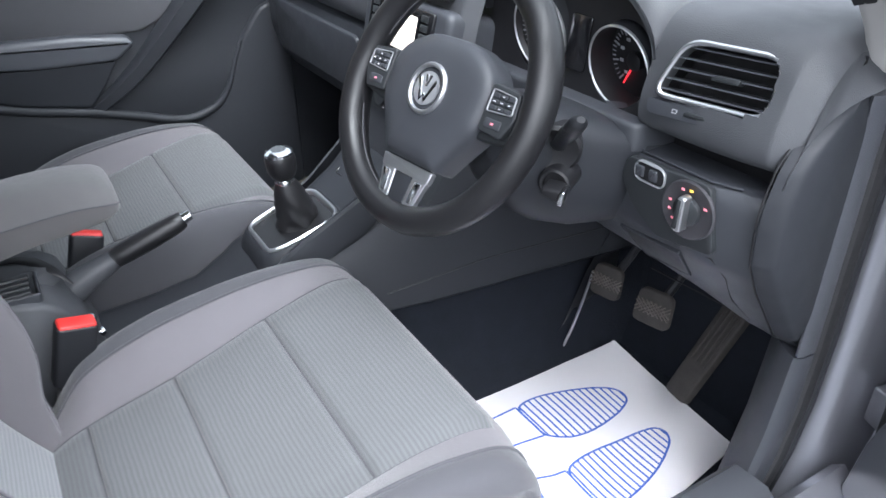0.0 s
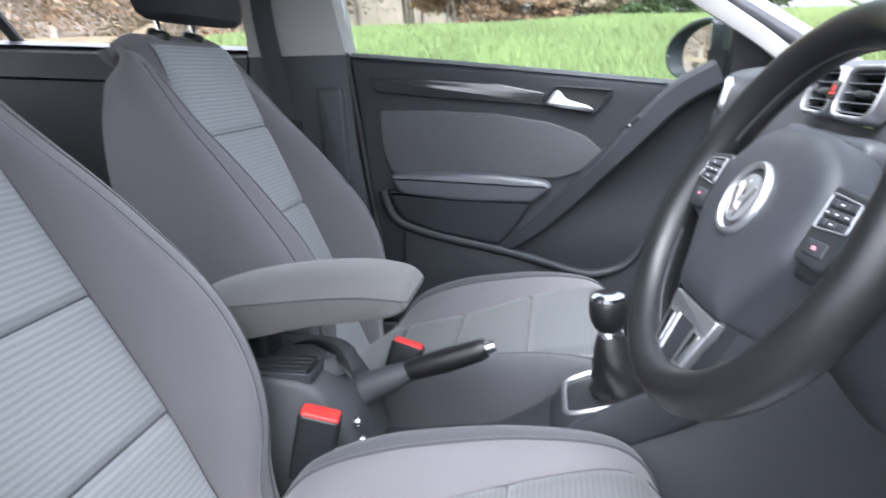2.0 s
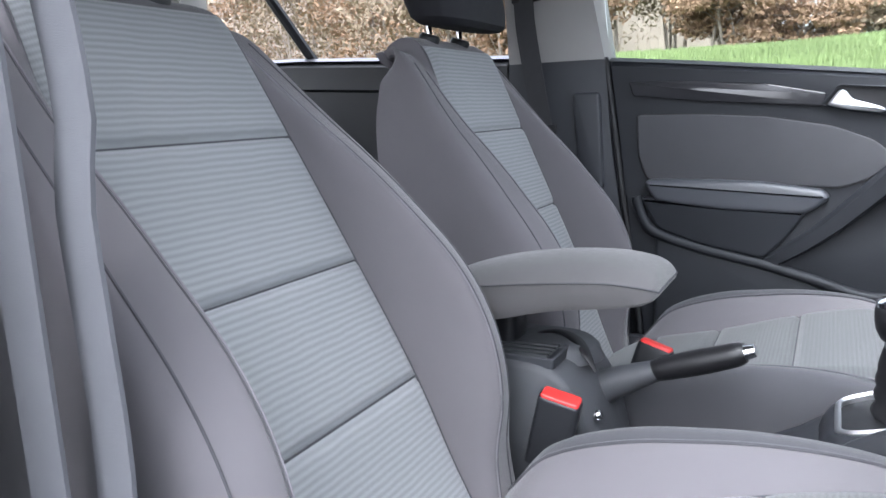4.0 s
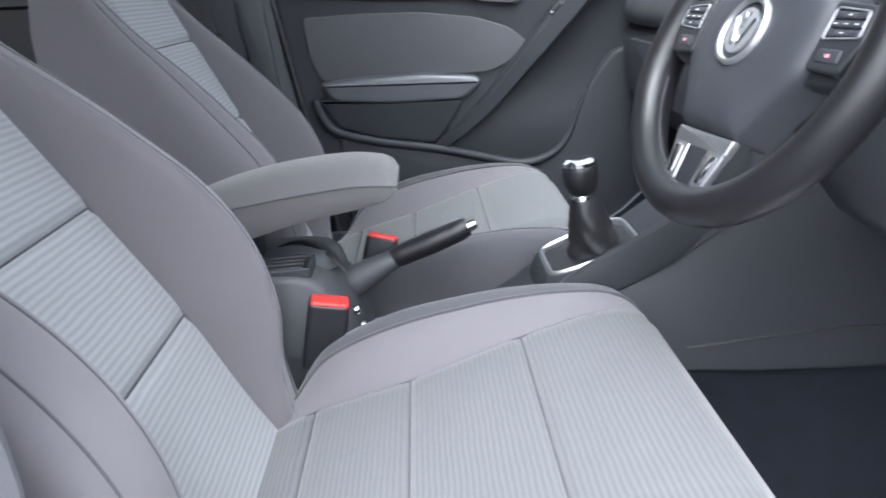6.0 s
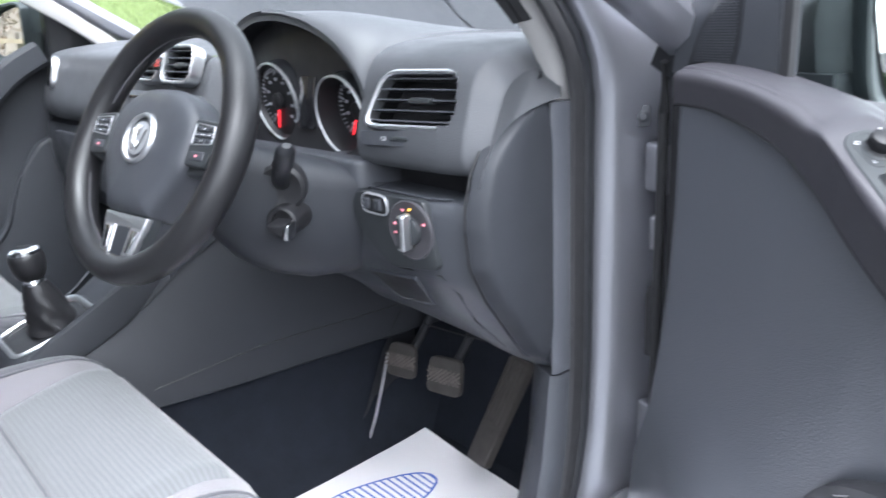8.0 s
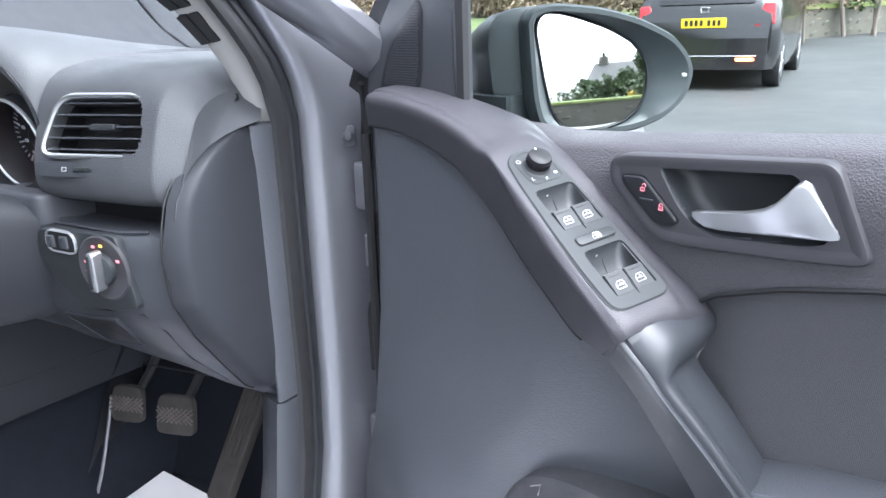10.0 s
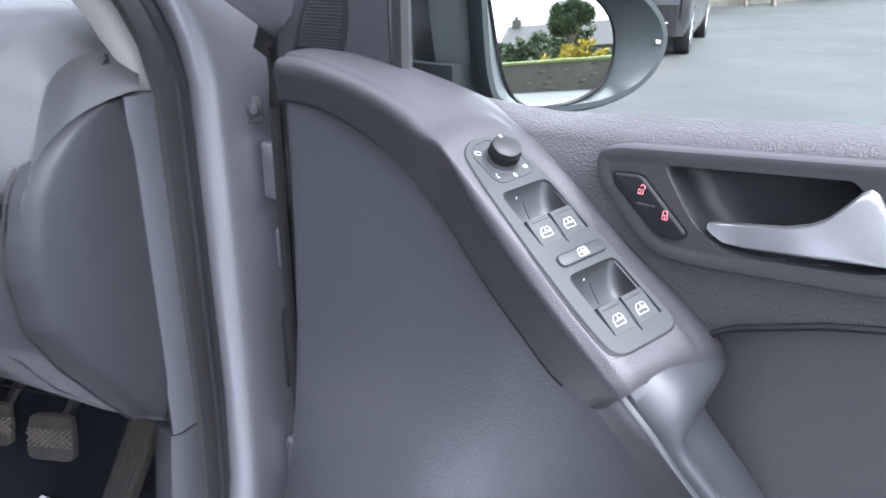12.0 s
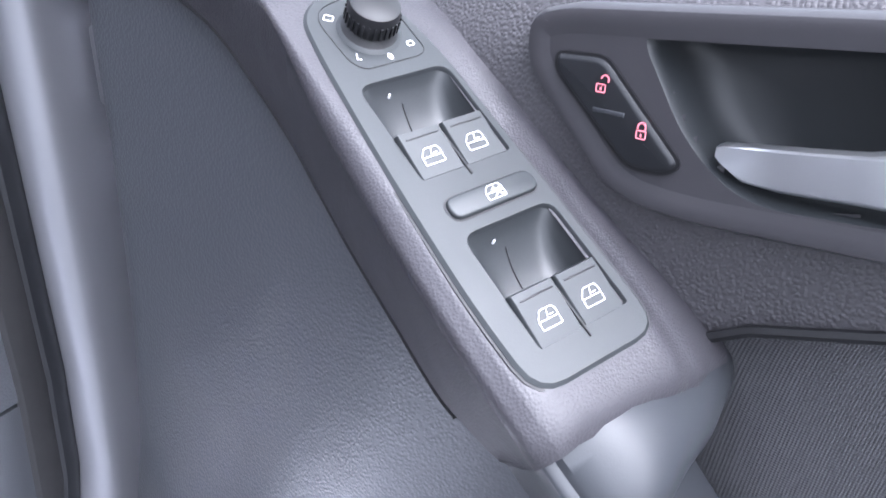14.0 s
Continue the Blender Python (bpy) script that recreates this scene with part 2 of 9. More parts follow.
ARMCLOTH = surf("armrest_cloth", (0.125, 0.121, 0.122), 0.92, grain=1500, bump=0.3, mottle=0.16, mscale=11, sheen=0.3, spec=0.2)
DOORCLOTH = surf("woven_door_cloth", (0.088, 0.088, 0.096), 0.9, grain=800, bump=0.9, mottle=0.10, sheen=0.1, spec=0.2)
_nt = DOORCLOTH.node_tree
_tc, _sp = _nt.nodes.new("ShaderNodeTexCoord"), _nt.nodes.new("ShaderNodeSeparateXYZ")
_nt.links.new(_tc.outputs["Object"], _sp.inputs["Vector"])
_waves = []
for _sign in (1, -1):  # the two diagonals of a fine weave
    _a, _b, _c, _d = [_nt.nodes.new("ShaderNodeMath") for _ in range(4)]
    _a.operation, _b.operation, _c.operation, _d.operation = "ADD", "MULTIPLY_ADD", "MULTIPLY", "SINE"
    _nt.links.new(_sp.outputs["X"], _a.inputs[0])
    _nt.links.new(_sp.outputs["Y"], _a.inputs[1])
    _nt.links.new(_sp.outputs["Z"], _b.inputs[0])
    _b.inputs[1].default_value = _sign * 1.0
    _nt.links.new(_a.outputs[0], _b.inputs[2])
    _nt.links.new(_b.outputs[0], _c.inputs[0])
    _c.inputs[1].default_value = 2 * math.pi / 0.0024
    _nt.links.new(_c.outputs[0], _d.inputs[0])
    _waves.append(_d)
_m, _bp = _nt.nodes.new("ShaderNodeMath"), _nt.nodes.new("ShaderNodeBump")
_m.operation = "MULTIPLY"
_nt.links.new(_waves[0].outputs[0], _m.inputs[0])
_nt.links.new(_waves[1].outputs[0], _m.inputs[1])
_bp.inputs["Strength"].default_value, _bp.inputs["Distance"].default_value = 0.5, 0.0006
_nt.links.new(_m.outputs[0], _bp.inputs["Height"])
_nt.links.new(_bp.outputs["Normal"], _nt.nodes["Principled BSDF"].inputs["Normal"])
HEADCLOTH = surf("headrest_cloth", (0.035, 0.035, 0.04), 0.9, grain=1500, bump=0.3, spec=0.2)
# one cloth in two tones: light put into the backrest, shade into the cushion
RIB_BACK_LIT = ribbed("ribbed_cloth_back_lit", (0.215, 0.222, 0.231), (0.292, 0.303, 0.313), 0.0074)
RIB_SEAT_SHADED = ribbed("ribbed_cloth_seat_shaded", (0.098, 0.102, 0.105), (0.130, 0.134, 0.138), 0.0060)
SEAMLINE = surf("seam_thread", (0.09, 0.09, 0.098), 0.9, grain=2500, bump=0.5)
THREAD = surf("light_stitching", (0.22, 0.21, 0.23), 0.9, grain=2500, bump=0.5)
CHROME = surf("polished_chrome", (0.75, 0.76, 0.78), 0.12, metal=1.0, mottle=0.04, wear=0.06)
SATIN = surf("satin_silver", (0.66, 0.67, 0.69), 0.40, metal=1.0, mottle=0.05, wear=0.06)
SILVER = surf("silver_painted_trim", (0.45, 0.46, 0.48), 0.35, metal=0.6, mottle=0.05)
PAINT = surf("grey_metallic_paint", (0.36, 0.365, 0.40), 0.34, metal=0.70, coat=0.8, mottle=0.04, mscale=3, wear=0.02)
RUBBER = surf("black_rubber", (0.02, 0.02, 0.022), 0.62, grain=900, bump=0.1)
CARPET = surf("black_carpet", (0.013, 0.016, 0.023), 0.98, grain=1400, bump=1.0, mottle=0.3, mscale=30, spec=0.2)
LINER = surf("light_grey_lining", (0.38, 0.37, 0.36), 0.85, grain=900, bump=0.15)
PAPER = surf("white_paper", (0.80, 0.78, 0.80), 0.75, mottle=0.03, grain=60, bump=0.05)
INK = surf("blue_ink", (0.06, 0.13, 0.50), 0.7)
RED = surf("red_button_plastic", (0.75, 0.045, 0.04), 0.35)
REDDIAL = lamp_material("red_dial_light", (0.85, 0.03, 0.04), 0.45)
WHITEDIAL = surf("white_dial_marks", (0.36, 0.37, 0.40), 0.5)
PINKMARK = lamp_material("red_lit_symbol", (0.85, 0.25, 0.30), 0.16)
WHITEMARK = surf("white_print", (0.72, 0.72, 0.74), 0.5)
AMBER = lamp_material("amber_lit_symbol", (0.9, 0.45, 0.06), 0.5)
WEB = surf("grey_belt_webbing", (0.093, 0.096, 0.107), 0.75, grain=1200, bump=0.5)
GLASS = pane_material("window_glass")
MIRROR = surf("mirror_glass", (0.9, 0.92, 0.92), 0.01, metal=1.0, mottle=0.0, wear=0.0)
SCREEN = lamp_material("radio_screen", (0.75, 0.68, 0.55), 0.55)
PEDAL = surf("worn_pedal_rubber", (0.040, 0.036, 0.033), 0.75, grain=300, bump=0.3, mottle=0.4, mscale=40)
STEEL = surf("worn_steel", (0.38, 0.38, 0.40), 0.4, metal=0.9, mottle=0.25, mscale=30)
YELLOW = surf("yellow_card", (0.85, 0.68, 0.03), 0.6)
SWITCH = surf("satin_switch_plastic", (0.028, 0.031, 0.034), 0.42, grain=1500, bump=0.04)
BEZELGREY = surf("satin_handle_surround", (0.048, 0.046, 0.052), 0.42, grain=1500, bump=0.05, mscale=5)
PLATEGREY = surf("satin_switch_plate", (0.032, 0.036, 0.039), 0.44, grain=1500, bump=0.04)
COLUMN = surf("dark_column_plastic", (0.026, 0.028, 0.033), 0.52, grain=900, bump=0.06, vor=True, mscale=5, wear=0.05, spec=0.3)
# black for knobs and gaps, and for the shade in hollows drawn flat
BLACK_AND_SHADE = surf("soft_black_and_shade", (0.012, 0.012, 0.014), 0.5)


# ---- seats ----
def soft_interp(v, xs, ys):
    """Piecewise cubic (Catmull-Rom) value at v."""
    if v <= xs[0]:
        return ys[0]
    for i in range(len(xs) - 1):
        if v <= xs[i + 1]:
            h = xs[i + 1] - xs[i]
            t = (v - xs[i]) / h
            m0 = (ys[i + 1] - ys[i - 1]) / (xs[i + 1] - xs[i - 1]) if i else (ys[1] - ys[0]) / h
            m1 = (ys[i + 2] - ys[i]) / (xs[i + 2] - xs[i]) if i + 2 < len(xs) else (ys[i + 1] - ys[i]) / h
            return (2 * t ** 3 - 3 * t ** 2 + 1) * ys[i] + (t ** 3 - 2 * t ** 2 + t) * h * m0 + (3 * t ** 2 - 2 * t ** 3) * ys[i + 1] + (t ** 3 - t ** 2) * h * m1
    return ys[-1]


class Pad:
    """A padded surface: a side profile (y, z) with a cross-section that rises into bolsters."""

    LOW = ([(0, 0), (0.17, 0.34), (0.42, 0.78), (0.66, 1.0), (0.88, 0.84), (1.0, 0.30), (1.0, 0), (0.96, 0)], [0, 0, 0, 0, -0.004, -0.02, 0.55, 1.0])
    TALL = ([(0, 0), (0.05, 0.48), (0.13, 0.88), (0.27, 1.0), (0.62, 0.90), (0.95, 0.66), (1.0, 0), (0.96, 0)], [0, 0, 0, 0, 0, -0.004, 0.45, 1.0])

    def __init__(self, prof, half, rise, out, drop, wmax, sign=1.0, shape=LOW):
        self.sign, self.shape = sign, shape
        self.p = spline([(0, y, z) for y, z in prof], 120)
        self.cum = [0.0]
        for a, b in zip(self.p, self.p[1:]):
            self.cum.append(self.cum[-1] + (b - a).length)
        self.length = self.cum[-1]
        self.half, self.rise, self.out, self.drop, self.wmax = half, rise, out, drop, wmax

    def at(self, s):
        s = min(max(s, 0), self.length)
        y = interp(s, self.cum, [q.y for q in self.p])
        z = interp(s, self.cum, [q.z for q in self.p])
        e = 0.004
        a, b = min(max(s - e, 0), self.length), min(max(s + e, 0), self.length)
        dy = interp(b, self.cum, [q.y for q in self.p]) - interp(a, self.cum, [q.y for q in self.p])
        dz = interp(b, self.cum, [q.z for q in self.p]) - interp(a, self.cum, [q.z for q in self.p])
        k = math.hypot(dy, dz)
        return y, z, -dz / k * self.side(), dy / k * self.side()

    def side(self):
        return self.sign

    def where(self, key, val):
        """Length along the profile at which y or z first passes val."""
        for i in range(len(self.p) - 1):
            a, b = (self.p[i].y, self.p[i + 1].y) if key == "y" else (self.p[i].z, self.p[i + 1].z)
            if (a - val) * (b - val) <= 0 and a != b:
                return self.cum[i] + (self.cum[i + 1] - self.cum[i]) * (val - a) / (b - a)
        return 0

    def section(self, e, s):
        """Sideways and outward offset at e (0 the seam, 1 the lower rim of the side) of the bolster."""
        B, W, D = self.rise(s), self.out(s), self.drop(s)
        xy, low = self.shape
        wide = [q[0] * W for q in xy]
        high = [q[1] * B + (k if k <= 0 else -k * D) for q, k in zip(xy, low)]
        es = [0, 0.14, 0.32, 0.48, 0.62, 0.74, 0.88, 1.0]
        return soft_interp(e, es, wide), soft_interp(e, es, high)

    def point(self, a, s, lift=0.0):
        """a: -1..1 the centre panel, beyond that the bolsters up to 2."""
        y, z, ny, nz = self.at(s)
        w = self.wmax(s)
        if abs(a) <= 1:
            x, h = a * w, 0.0
        else:
            dx, h = self.section(abs(a) - 1, s)
            x = math.copysign(w + dx, a)
        h += lift
        return (x, y + ny * h, z + nz * h)


def panel(pad, a0, a1, s0, s1, na, ns, puff=0.009, thick=0.03, rim=0.016):
    """One sewn panel, puffed up between its seams."""
    aa, ss = lin(a0, a1, na), lin(s0, s1, ns)

    def f(u, v):
        w = pad.wmax(v) if abs(u) <= 1 else 0.06
        d = min((u - a0) * w, (a1 - u) * w, v - s0, s1 - v)
        k = min(max(d / rim, 0), 1)
        return pad.point(u, v, puff * (math.sqrt(1 - (1 - k) ** 2)) - 0.0022)
    return sheet(f, aa, ss, thick=thick * pad.sign, uv=lambda u, v: (u * pad.wmax(v), v))


CUSHION = Pad([(-0.36, 0.405), (-0.27, 0.458), (-0.135, 0.492), (0.0, 0.532), (0.08, 0.549), (0.125, 0.549), (0.157, 0.53), (0.176, 0.488), (0.178, 0.43), (0.165, 0.34)], 0.165,
              rise=lambda s: soft_interp(s, [0, 0.085, 0.15, 0.24, 0.34, 0.42, 0.50, 0.56, 0.62], [-0.012, 0.002, 0.046, 0.060, 0.046, 0.028, 0.006, -0.006, -0.01]),
              out=lambda s: soft_interp(s, [0, 0.1, 0.3, 0.46, 0.55, 0.7], [0.085, 0.095, 0.098, 0.085, 0.075, 0.07]),
              drop=lambda s: soft_interp(s, [0, 0.1, 0.3, 0.40, 0.48, 0.56, 0.7], [0.06, 0.12, 0.17, 0.13, 0.08, 0.04, 0.02]),
              wmax=lambda s: soft_interp(s, [0, 0.1, 0.25, 0.42, 0.52, 0.7], [0.155, 0.160, 0.165, 0.175, 0.185, 0.190]))
BACK_PROFILE = [(-0.275, 0.40), (-0.33, 0.50), (-0.381, 0.61), (-0.456, 0.746), (-0.536, 0.892), (-0.585, 0.985), (-0.608, 1.022), (-0.634, 1.041), (-0.664, 1.043), (-0.690, 1.026)]


def back_pad(m, tall):
    prof = [m @ Vector((0, y, z)) for y, z in BACK_PROFILE]
    return Pad([(q.y, q.z) for q in prof], 0.165,
           rise=lambda s: tall * soft_interp(s, [0, 0.10, 0.17, 0.25, 0.33, 0.43, 0.50, 0.56, 0.64, 0.72, 0.80], [0.0, 0.040, 0.080, 0.104, 0.104, 0.078, 0.054, 0.030, 0.002, -0.022, -0.034]),
           out=lambda s: soft_interp(s, [0, 0.2, 0.4, 0.55, 0.66, 0.72, 0.77, 0.82], [0.085, 0.092, 0.090, 0.075, 0.058, 0.046, 0.030, 0.012]),
           drop=lambda s: soft_interp(s, [0, 0.1, 0.3, 0.5, 0.62, 0.68, 0.73, 0.78, 0.82], [0.11, 0.13, 0.14, 0.13, 0.105, 0.08, 0.055, 0.03, 0.012]),
           wmax=lambda s: soft_interp(s, [0, 0.15, 0.35, 0.55, 0.66, 0.75], [0.158, 0.160, 0.158, 0.150, 0.140, 0.130]), sign=-1.0, shape=Pad.TALL if tall > 0.9 else Pad.LOW)


def bolster_strip(pad, sgn, e0, e1, s0, s1, ne, ns, thick=0.02):
    aa = [sgn * (1 + e) for e in lin(e0, e1, ne)]
    ss = lin(s0, s1, ns)
    return sheet(lambda u, v: pad.point(u, v), aa, ss, thick=thick * sgn * pad.sign, uv=lambda u, v: (u * 0.1, v))


def front_seat(name, label, at, lean, tall):
    seat = thing(name, label, "car seat", "front seats", at=at)
    c, b = CUSHION, back_pad(lean, tall)
    y1, y2 = c.where("y", -0.135), c.where("y", 0.0)
    yf = c.where("y", 0.150)
    # cushion: a plain body carries the sewn panels
    for sgn in (1, -1):
        part("bolster", bolster_strip(c, sgn, 0.0, 0.36, 0, c.length, 18, 60), CLOTH, seat, "plain mauve-grey cloth bolster")
        part("cushion_side", bolster_strip(c, sgn, 0.36, 1.0, 0, c.length, 18, 60), CLOTH2, seat, "darker cloth cushion side")
    y0 = c.where("y", -0.252)
    for s0, s1 in ((0.01, y0), (y0, y1), (y1, y2), (y2, yf)):
        part("cushion_panel", panel(c, -1, 1, s0, s1, 26, 26), RIB_SEAT_SHADED, seat, "ribbed grey cloth panel, toned for the light on it")
    part("cushion_front", panel(c, -1, 1, yf, c.length, 26, 16, puff=0.004), CLOTH, seat)
    for sgn in (-1, 1):
        ss = lin(0.06, c.length * 0.80, 60)
        part("piping", tube([c.point(sgn * 1.36, s, 0.0006) for s in ss], 0.0024, 6), CLOTH2, seat)
        part("seam", tube([c.point(sgn * 1.0, s, -0.002) for s in lin(0.03, c.length - 0.02, 70)], 0.0018, 5), SEAMLINE, seat)
    for s0 in (y0, y1, y2):
        part("cross_seam", tube([c.point(a, s0, -0.0016) for a in lin(-0.99, 0.99, 20)], 0.0015, 5), SEAMLINE, seat)
    # backrest
    z1, z2, z3 = 0.232, 0.386, 0.553
    top = b.length * 0.90
    for s0, s1 in ((0.03, z1), (z1, z2), (z2, z3), (z3, top)):
        part("backrest_panel", panel(b, -1, 1, s0, s1, 26, 26), RIB_BACK_LIT, seat, "ribbed grey cloth panel, toned for the light on it")
    for sgn in (-1, 1):
        part("backrest_bolster", bolster_strip(b, sgn, 0.0, 1.0, 0, b.length, 30, 70), CLOTH, seat)
        part("piping", tube([b.point(sgn * 1.64, s, 0.0002) for s in lin(0.04, b.length * 0.86, 70)], 0.0014, 6), CLOTH2, seat)
        part("seam", tube([b.point(sgn * 1.0, s, -0.002) for s in lin(0.03, top, 70)], 0.0018, 5), SEAMLINE, seat)
        part("stitching", tube([b.point(sgn * 1.44, s, 0.0006) for s in lin(0.05, top - 0.05, 70)], 0.0012, 5), THREAD, seat)
        part("side_seam", tube([b.point(sgn * 1.47, s, 0.0002) for s in lin(0.05, top - 0.05, 70)], 0.0009, 5), CLOTH2, seat)
    for s0 in (z1, z2, z3):
        part("cross_seam", tube([b.point(a, s0, -0.0016) for a in lin(-0.99, 0.99, 20)], 0.0015, 5), SEAMLINE, seat)
    part("backrest_top", panel(b, -1, 1, top, b.length, 20, 10, puff=0.004), CLOTH, seat)

    def rear(u, v):
        p = b.point(-2 + 0.0001, v) if u < 0 else b.point(2 - 0.0001, v)
        w = abs(p[0]) * u
        y, z, ny, nz = b.at(v)
        d = -b.drop(v) - 0.02 * (1 - u * u)
        return (w, y + ny * d, z + nz * d)
    part("backrest_shell", sheet(rear, lin(-1, 1, 12), lin(0, b.length, 30), thick=0.004), CLOTH2, seat, "dark cloth seat back")
    # seat frame and rails
    fr = slab([(-0.20, -0.30), (0.20, -0.30), (0.20, 0.12), (-0.20, 0.12)], 0.27, 0.37, 0.01, 0.03)
    part("seat_base", fr, DARK, seat, "black plastic seat base")
    for sx in (-0.19, 0.19):
        part("rail", slab([(sx - 0.02, -0.34), (sx + 0.02, -0.34), (sx + 0.02, 0.16), (sx - 0.02, 0.16)], 0.205, 0.275, 0.004, 0.004), DARK, seat)
    for sgn in (-1, 1):
        outline = fillet([(-0.36, 0.29), (0.10, 0.30), (0.135, 0.335), (0.10, 0.37), (-0.22, 0.385), (-0.30, 0.44), (-0.38, 0.43), (-0.40, 0.34)], 0.025)
        mm = Matrix(((0, 0, sgn, sgn * 0.245), (1, 0, 0, 0), (0, 1, 0, 0), (0, 0, 0, 1)))
        part("side_trim", slab([tuple(q) for q in outline], 0, 0.028, 0.008, m=mm), TRIM, seat, "grey plastic seat side trim")
    # headrest on two posts
    rings = []
    cy, cz = -0.645, 1.170
    for t, hw, hd in [(-0.108, 0.095, 0.022), (-0.105, 0.116, 0.038), (-0.094, 0.130, 0.048), (-0.06, 0.137, 0.053), (0.0, 0.137, 0.051), (0.06, 0.128, 0.045), (0.10, 0.110, 0.036), (0.115, 0.080, 0.02)]:
        oy, oz = cy - 0.30 * t, cz + 0.95 * t
        rings.append([lean @ Vector((hw * math.copysign(abs(math.cos(a)) ** 0.55, math.cos(a)), oy + 1.2 * hd * math.copysign(abs(math.sin(a)) ** 0.7, math.sin(a)) + 0.010 * (math.cos(a) ** 2), oz)) for a in lin(0, 2 * math.pi * 39 / 40, 40)])
    part("headrest", loft(rings), HEADCLOTH, seat, "dark cloth headrest")
    for sx in (-0.062, 0.062):
        part("headrest_post", tube([lean @ Vector(q) for q in ((sx, -0.630, 1.00), (sx, -0.644, 1.06), (sx, -0.655, 1.13))], 0.0055, 12), CHROME, seat, "chrome headrest post")
        part("post_collar", lathe([(0.019, -0.01), (0.019, 0.004), (0.016, 0.008), (0.007, 0.009)], 18, m=lean @ pose(sx, -0.642, 1.046, -14)), DARK, seat)
    return seat


UPRIGHT = Matrix.Translation((0, -0.010, -0.011)) @ Matrix.Translation((0, -0.456, 0.746)) @ Matrix.Rotation(radians(-5.6), 4, "X") @ Matrix.Translation((0, 0.456, -0.746))
front_seat("driver_seat", "grey cloth driver seat with ribbed centre panels and piping", pose(0.37, 0, 0), Matrix.Identity(4), 1.0)
front_seat("passenger_seat", "grey cloth passenger seat with dark headrest on chrome posts", pose(-0.355, 0.005, -0.012), UPRIGHT, 1.0)


# ---- centre console, handbrake, gear lever, armrest ----
def console_section(y, wt, zt, wb, zb, crown=0.012):
    """A tunnel cross-section at y: half-width and height of the top and of the foot."""
    pts = [(-wb, zb), (-wb * 0.98 - 0.02 * 0, zb + 0.3 * (zt - zb)), (-wt - 0.004, zt - 0.03), (-wt + 0.006, zt - 0.008), (-wt + 0.022, zt), (0, zt + crown * 0.3), (wt - 0.022, zt), (wt - 0.006, zt - 0.008), (wt + 0.004, zt - 0.03), (wb * 0.98, zb + 0.3 * (zt - zb)), (wb, zb)]
    out = []
    for a, b in zip(pts, pts[1:]):
        for k in range(4):
            out.append(Vector((a[0] + (b[0] - a[0]) * k / 4, y, a[1] + (b[1] - a[1]) * k / 4)))
    out.append(Vector((pts[-1][0], y, pts[-1][1])))
    return out


console = thing("centre_console", "grey plastic centre console between the front seats", "console")
rows = [(-0.30, 0.085, 0.44), (-0.20, 0.085, 0.455), (-0.10, 0.085, 0.462), (-0.03, 0.088, 0.472), (0.02, 0.096, 0.495), (0.045, 0.10, 0.512), (0.07, 0.10, 0.521), (0.12, 0.102, 0.538), (0.18, 0.106, 0.566), (0.24, 0.112, 0.602), (0.30, 0.118, 0.655), (0.36, 0.124, 0.72)]
bm = loft([console_section(y, w, z, interp(y, [-0.3, 0.0, 0.1, 0.36], [0.090, 0.100, 0.108, 0.125]), 0.40) for y, w, z in rows], closed=False)
part("tunnel", bm, COLUMN, console, "grey moulded tunnel trim")
# rear box with its sloping front
box = [[(-0.62, 0.20), (-0.62, 0.560), (-0.60, 0.578), (-0.35, 0.595), (-0.275, 0.591), (-0.245, 0.578), (-0.215, 0.533), (-0.195, 0.455), (-0.185, 0.40), (-0.185, 0.20)]]
side = fillet(box[0], [0, 0.02, 0.03, 0.02, 0.025, 0.03, 0.03, 0.02, 0, 0])
rings = []
for x, d in ((-0.086, 0.010), (-0.082, 0.004), (-0.076, 0.0), (0.076, 0.0), (0.082, 0.004), (0.086, 0.010)):
    q = inset(side, d) if d else side
    rings.append([Vector((x, p.x, p.y)) for p in q])
part("rear_box", loft(rings), DASH, console, "grey plastic storage box between the seats")
# ribbed roller lid of the tray, and the open cup holder beside it
lid = part("tray_lid", slab([(0.012, -0.420), (0.074, -0.420), (0.074, -0.262), (0.012, -0.262)], 0.585, 0.5960, 0.002, 0.005), DARK, console, "black ribbed roller tray lid")
for k in range(4):
    x = 0.0215 + 0.0145 * k
    part("rib", slab([(x - 0.0045, -0.415), (x + 0.0045, -0.415), (x + 0.0045, -0.268), (x - 0.0045, -0.268)], 0.595, 0.5995, 0.0015, 0.002), SWITCH, lid)
part("lid_frame", frame_ring([(0.008, -0.424), (0.078, -0.424), (0.078, -0.257), (0.008, -0.257)], 0.004, 0.585, 0.5985, 0.0015, 0.006), TRIM, console)
part("cup_hump", loft([[Vector((-0.020 + rx * math.cos(a), -0.300 + ry * math.sin(a), z)) for a in lin(0, 2 * math.pi * 31 / 32, 32)] for rx, ry, z in ((0.058, 0.080, 0.572), (0.055, 0.074, 0.590), (0.050, 0.066, 0.5965), (0.030, 0.045, 0.5985))]), DASH, console, "raised rim round the cup holder")
# flattened black band on the box top, as shade in the cup opening
cup_arc = spline([(-0.024, -0.316, 0.5985), (-0.034, -0.296, 0.6005), (-0.028, -0.274, 0.6005), (-0.008, -0.252, 0.5975), (0.012, -0.234, 0.5890), (0.026, -0.217, 0.570)], 24)
part("cup_shade", tube(cup_arc, lambda t: 0.003 + 0.007 * math.sin(math.pi * min(1, t * 1.05)), 10, flat=0.35), BLACK_AND_SHADE, console, "black crescent for the shade in the cup holder opening")
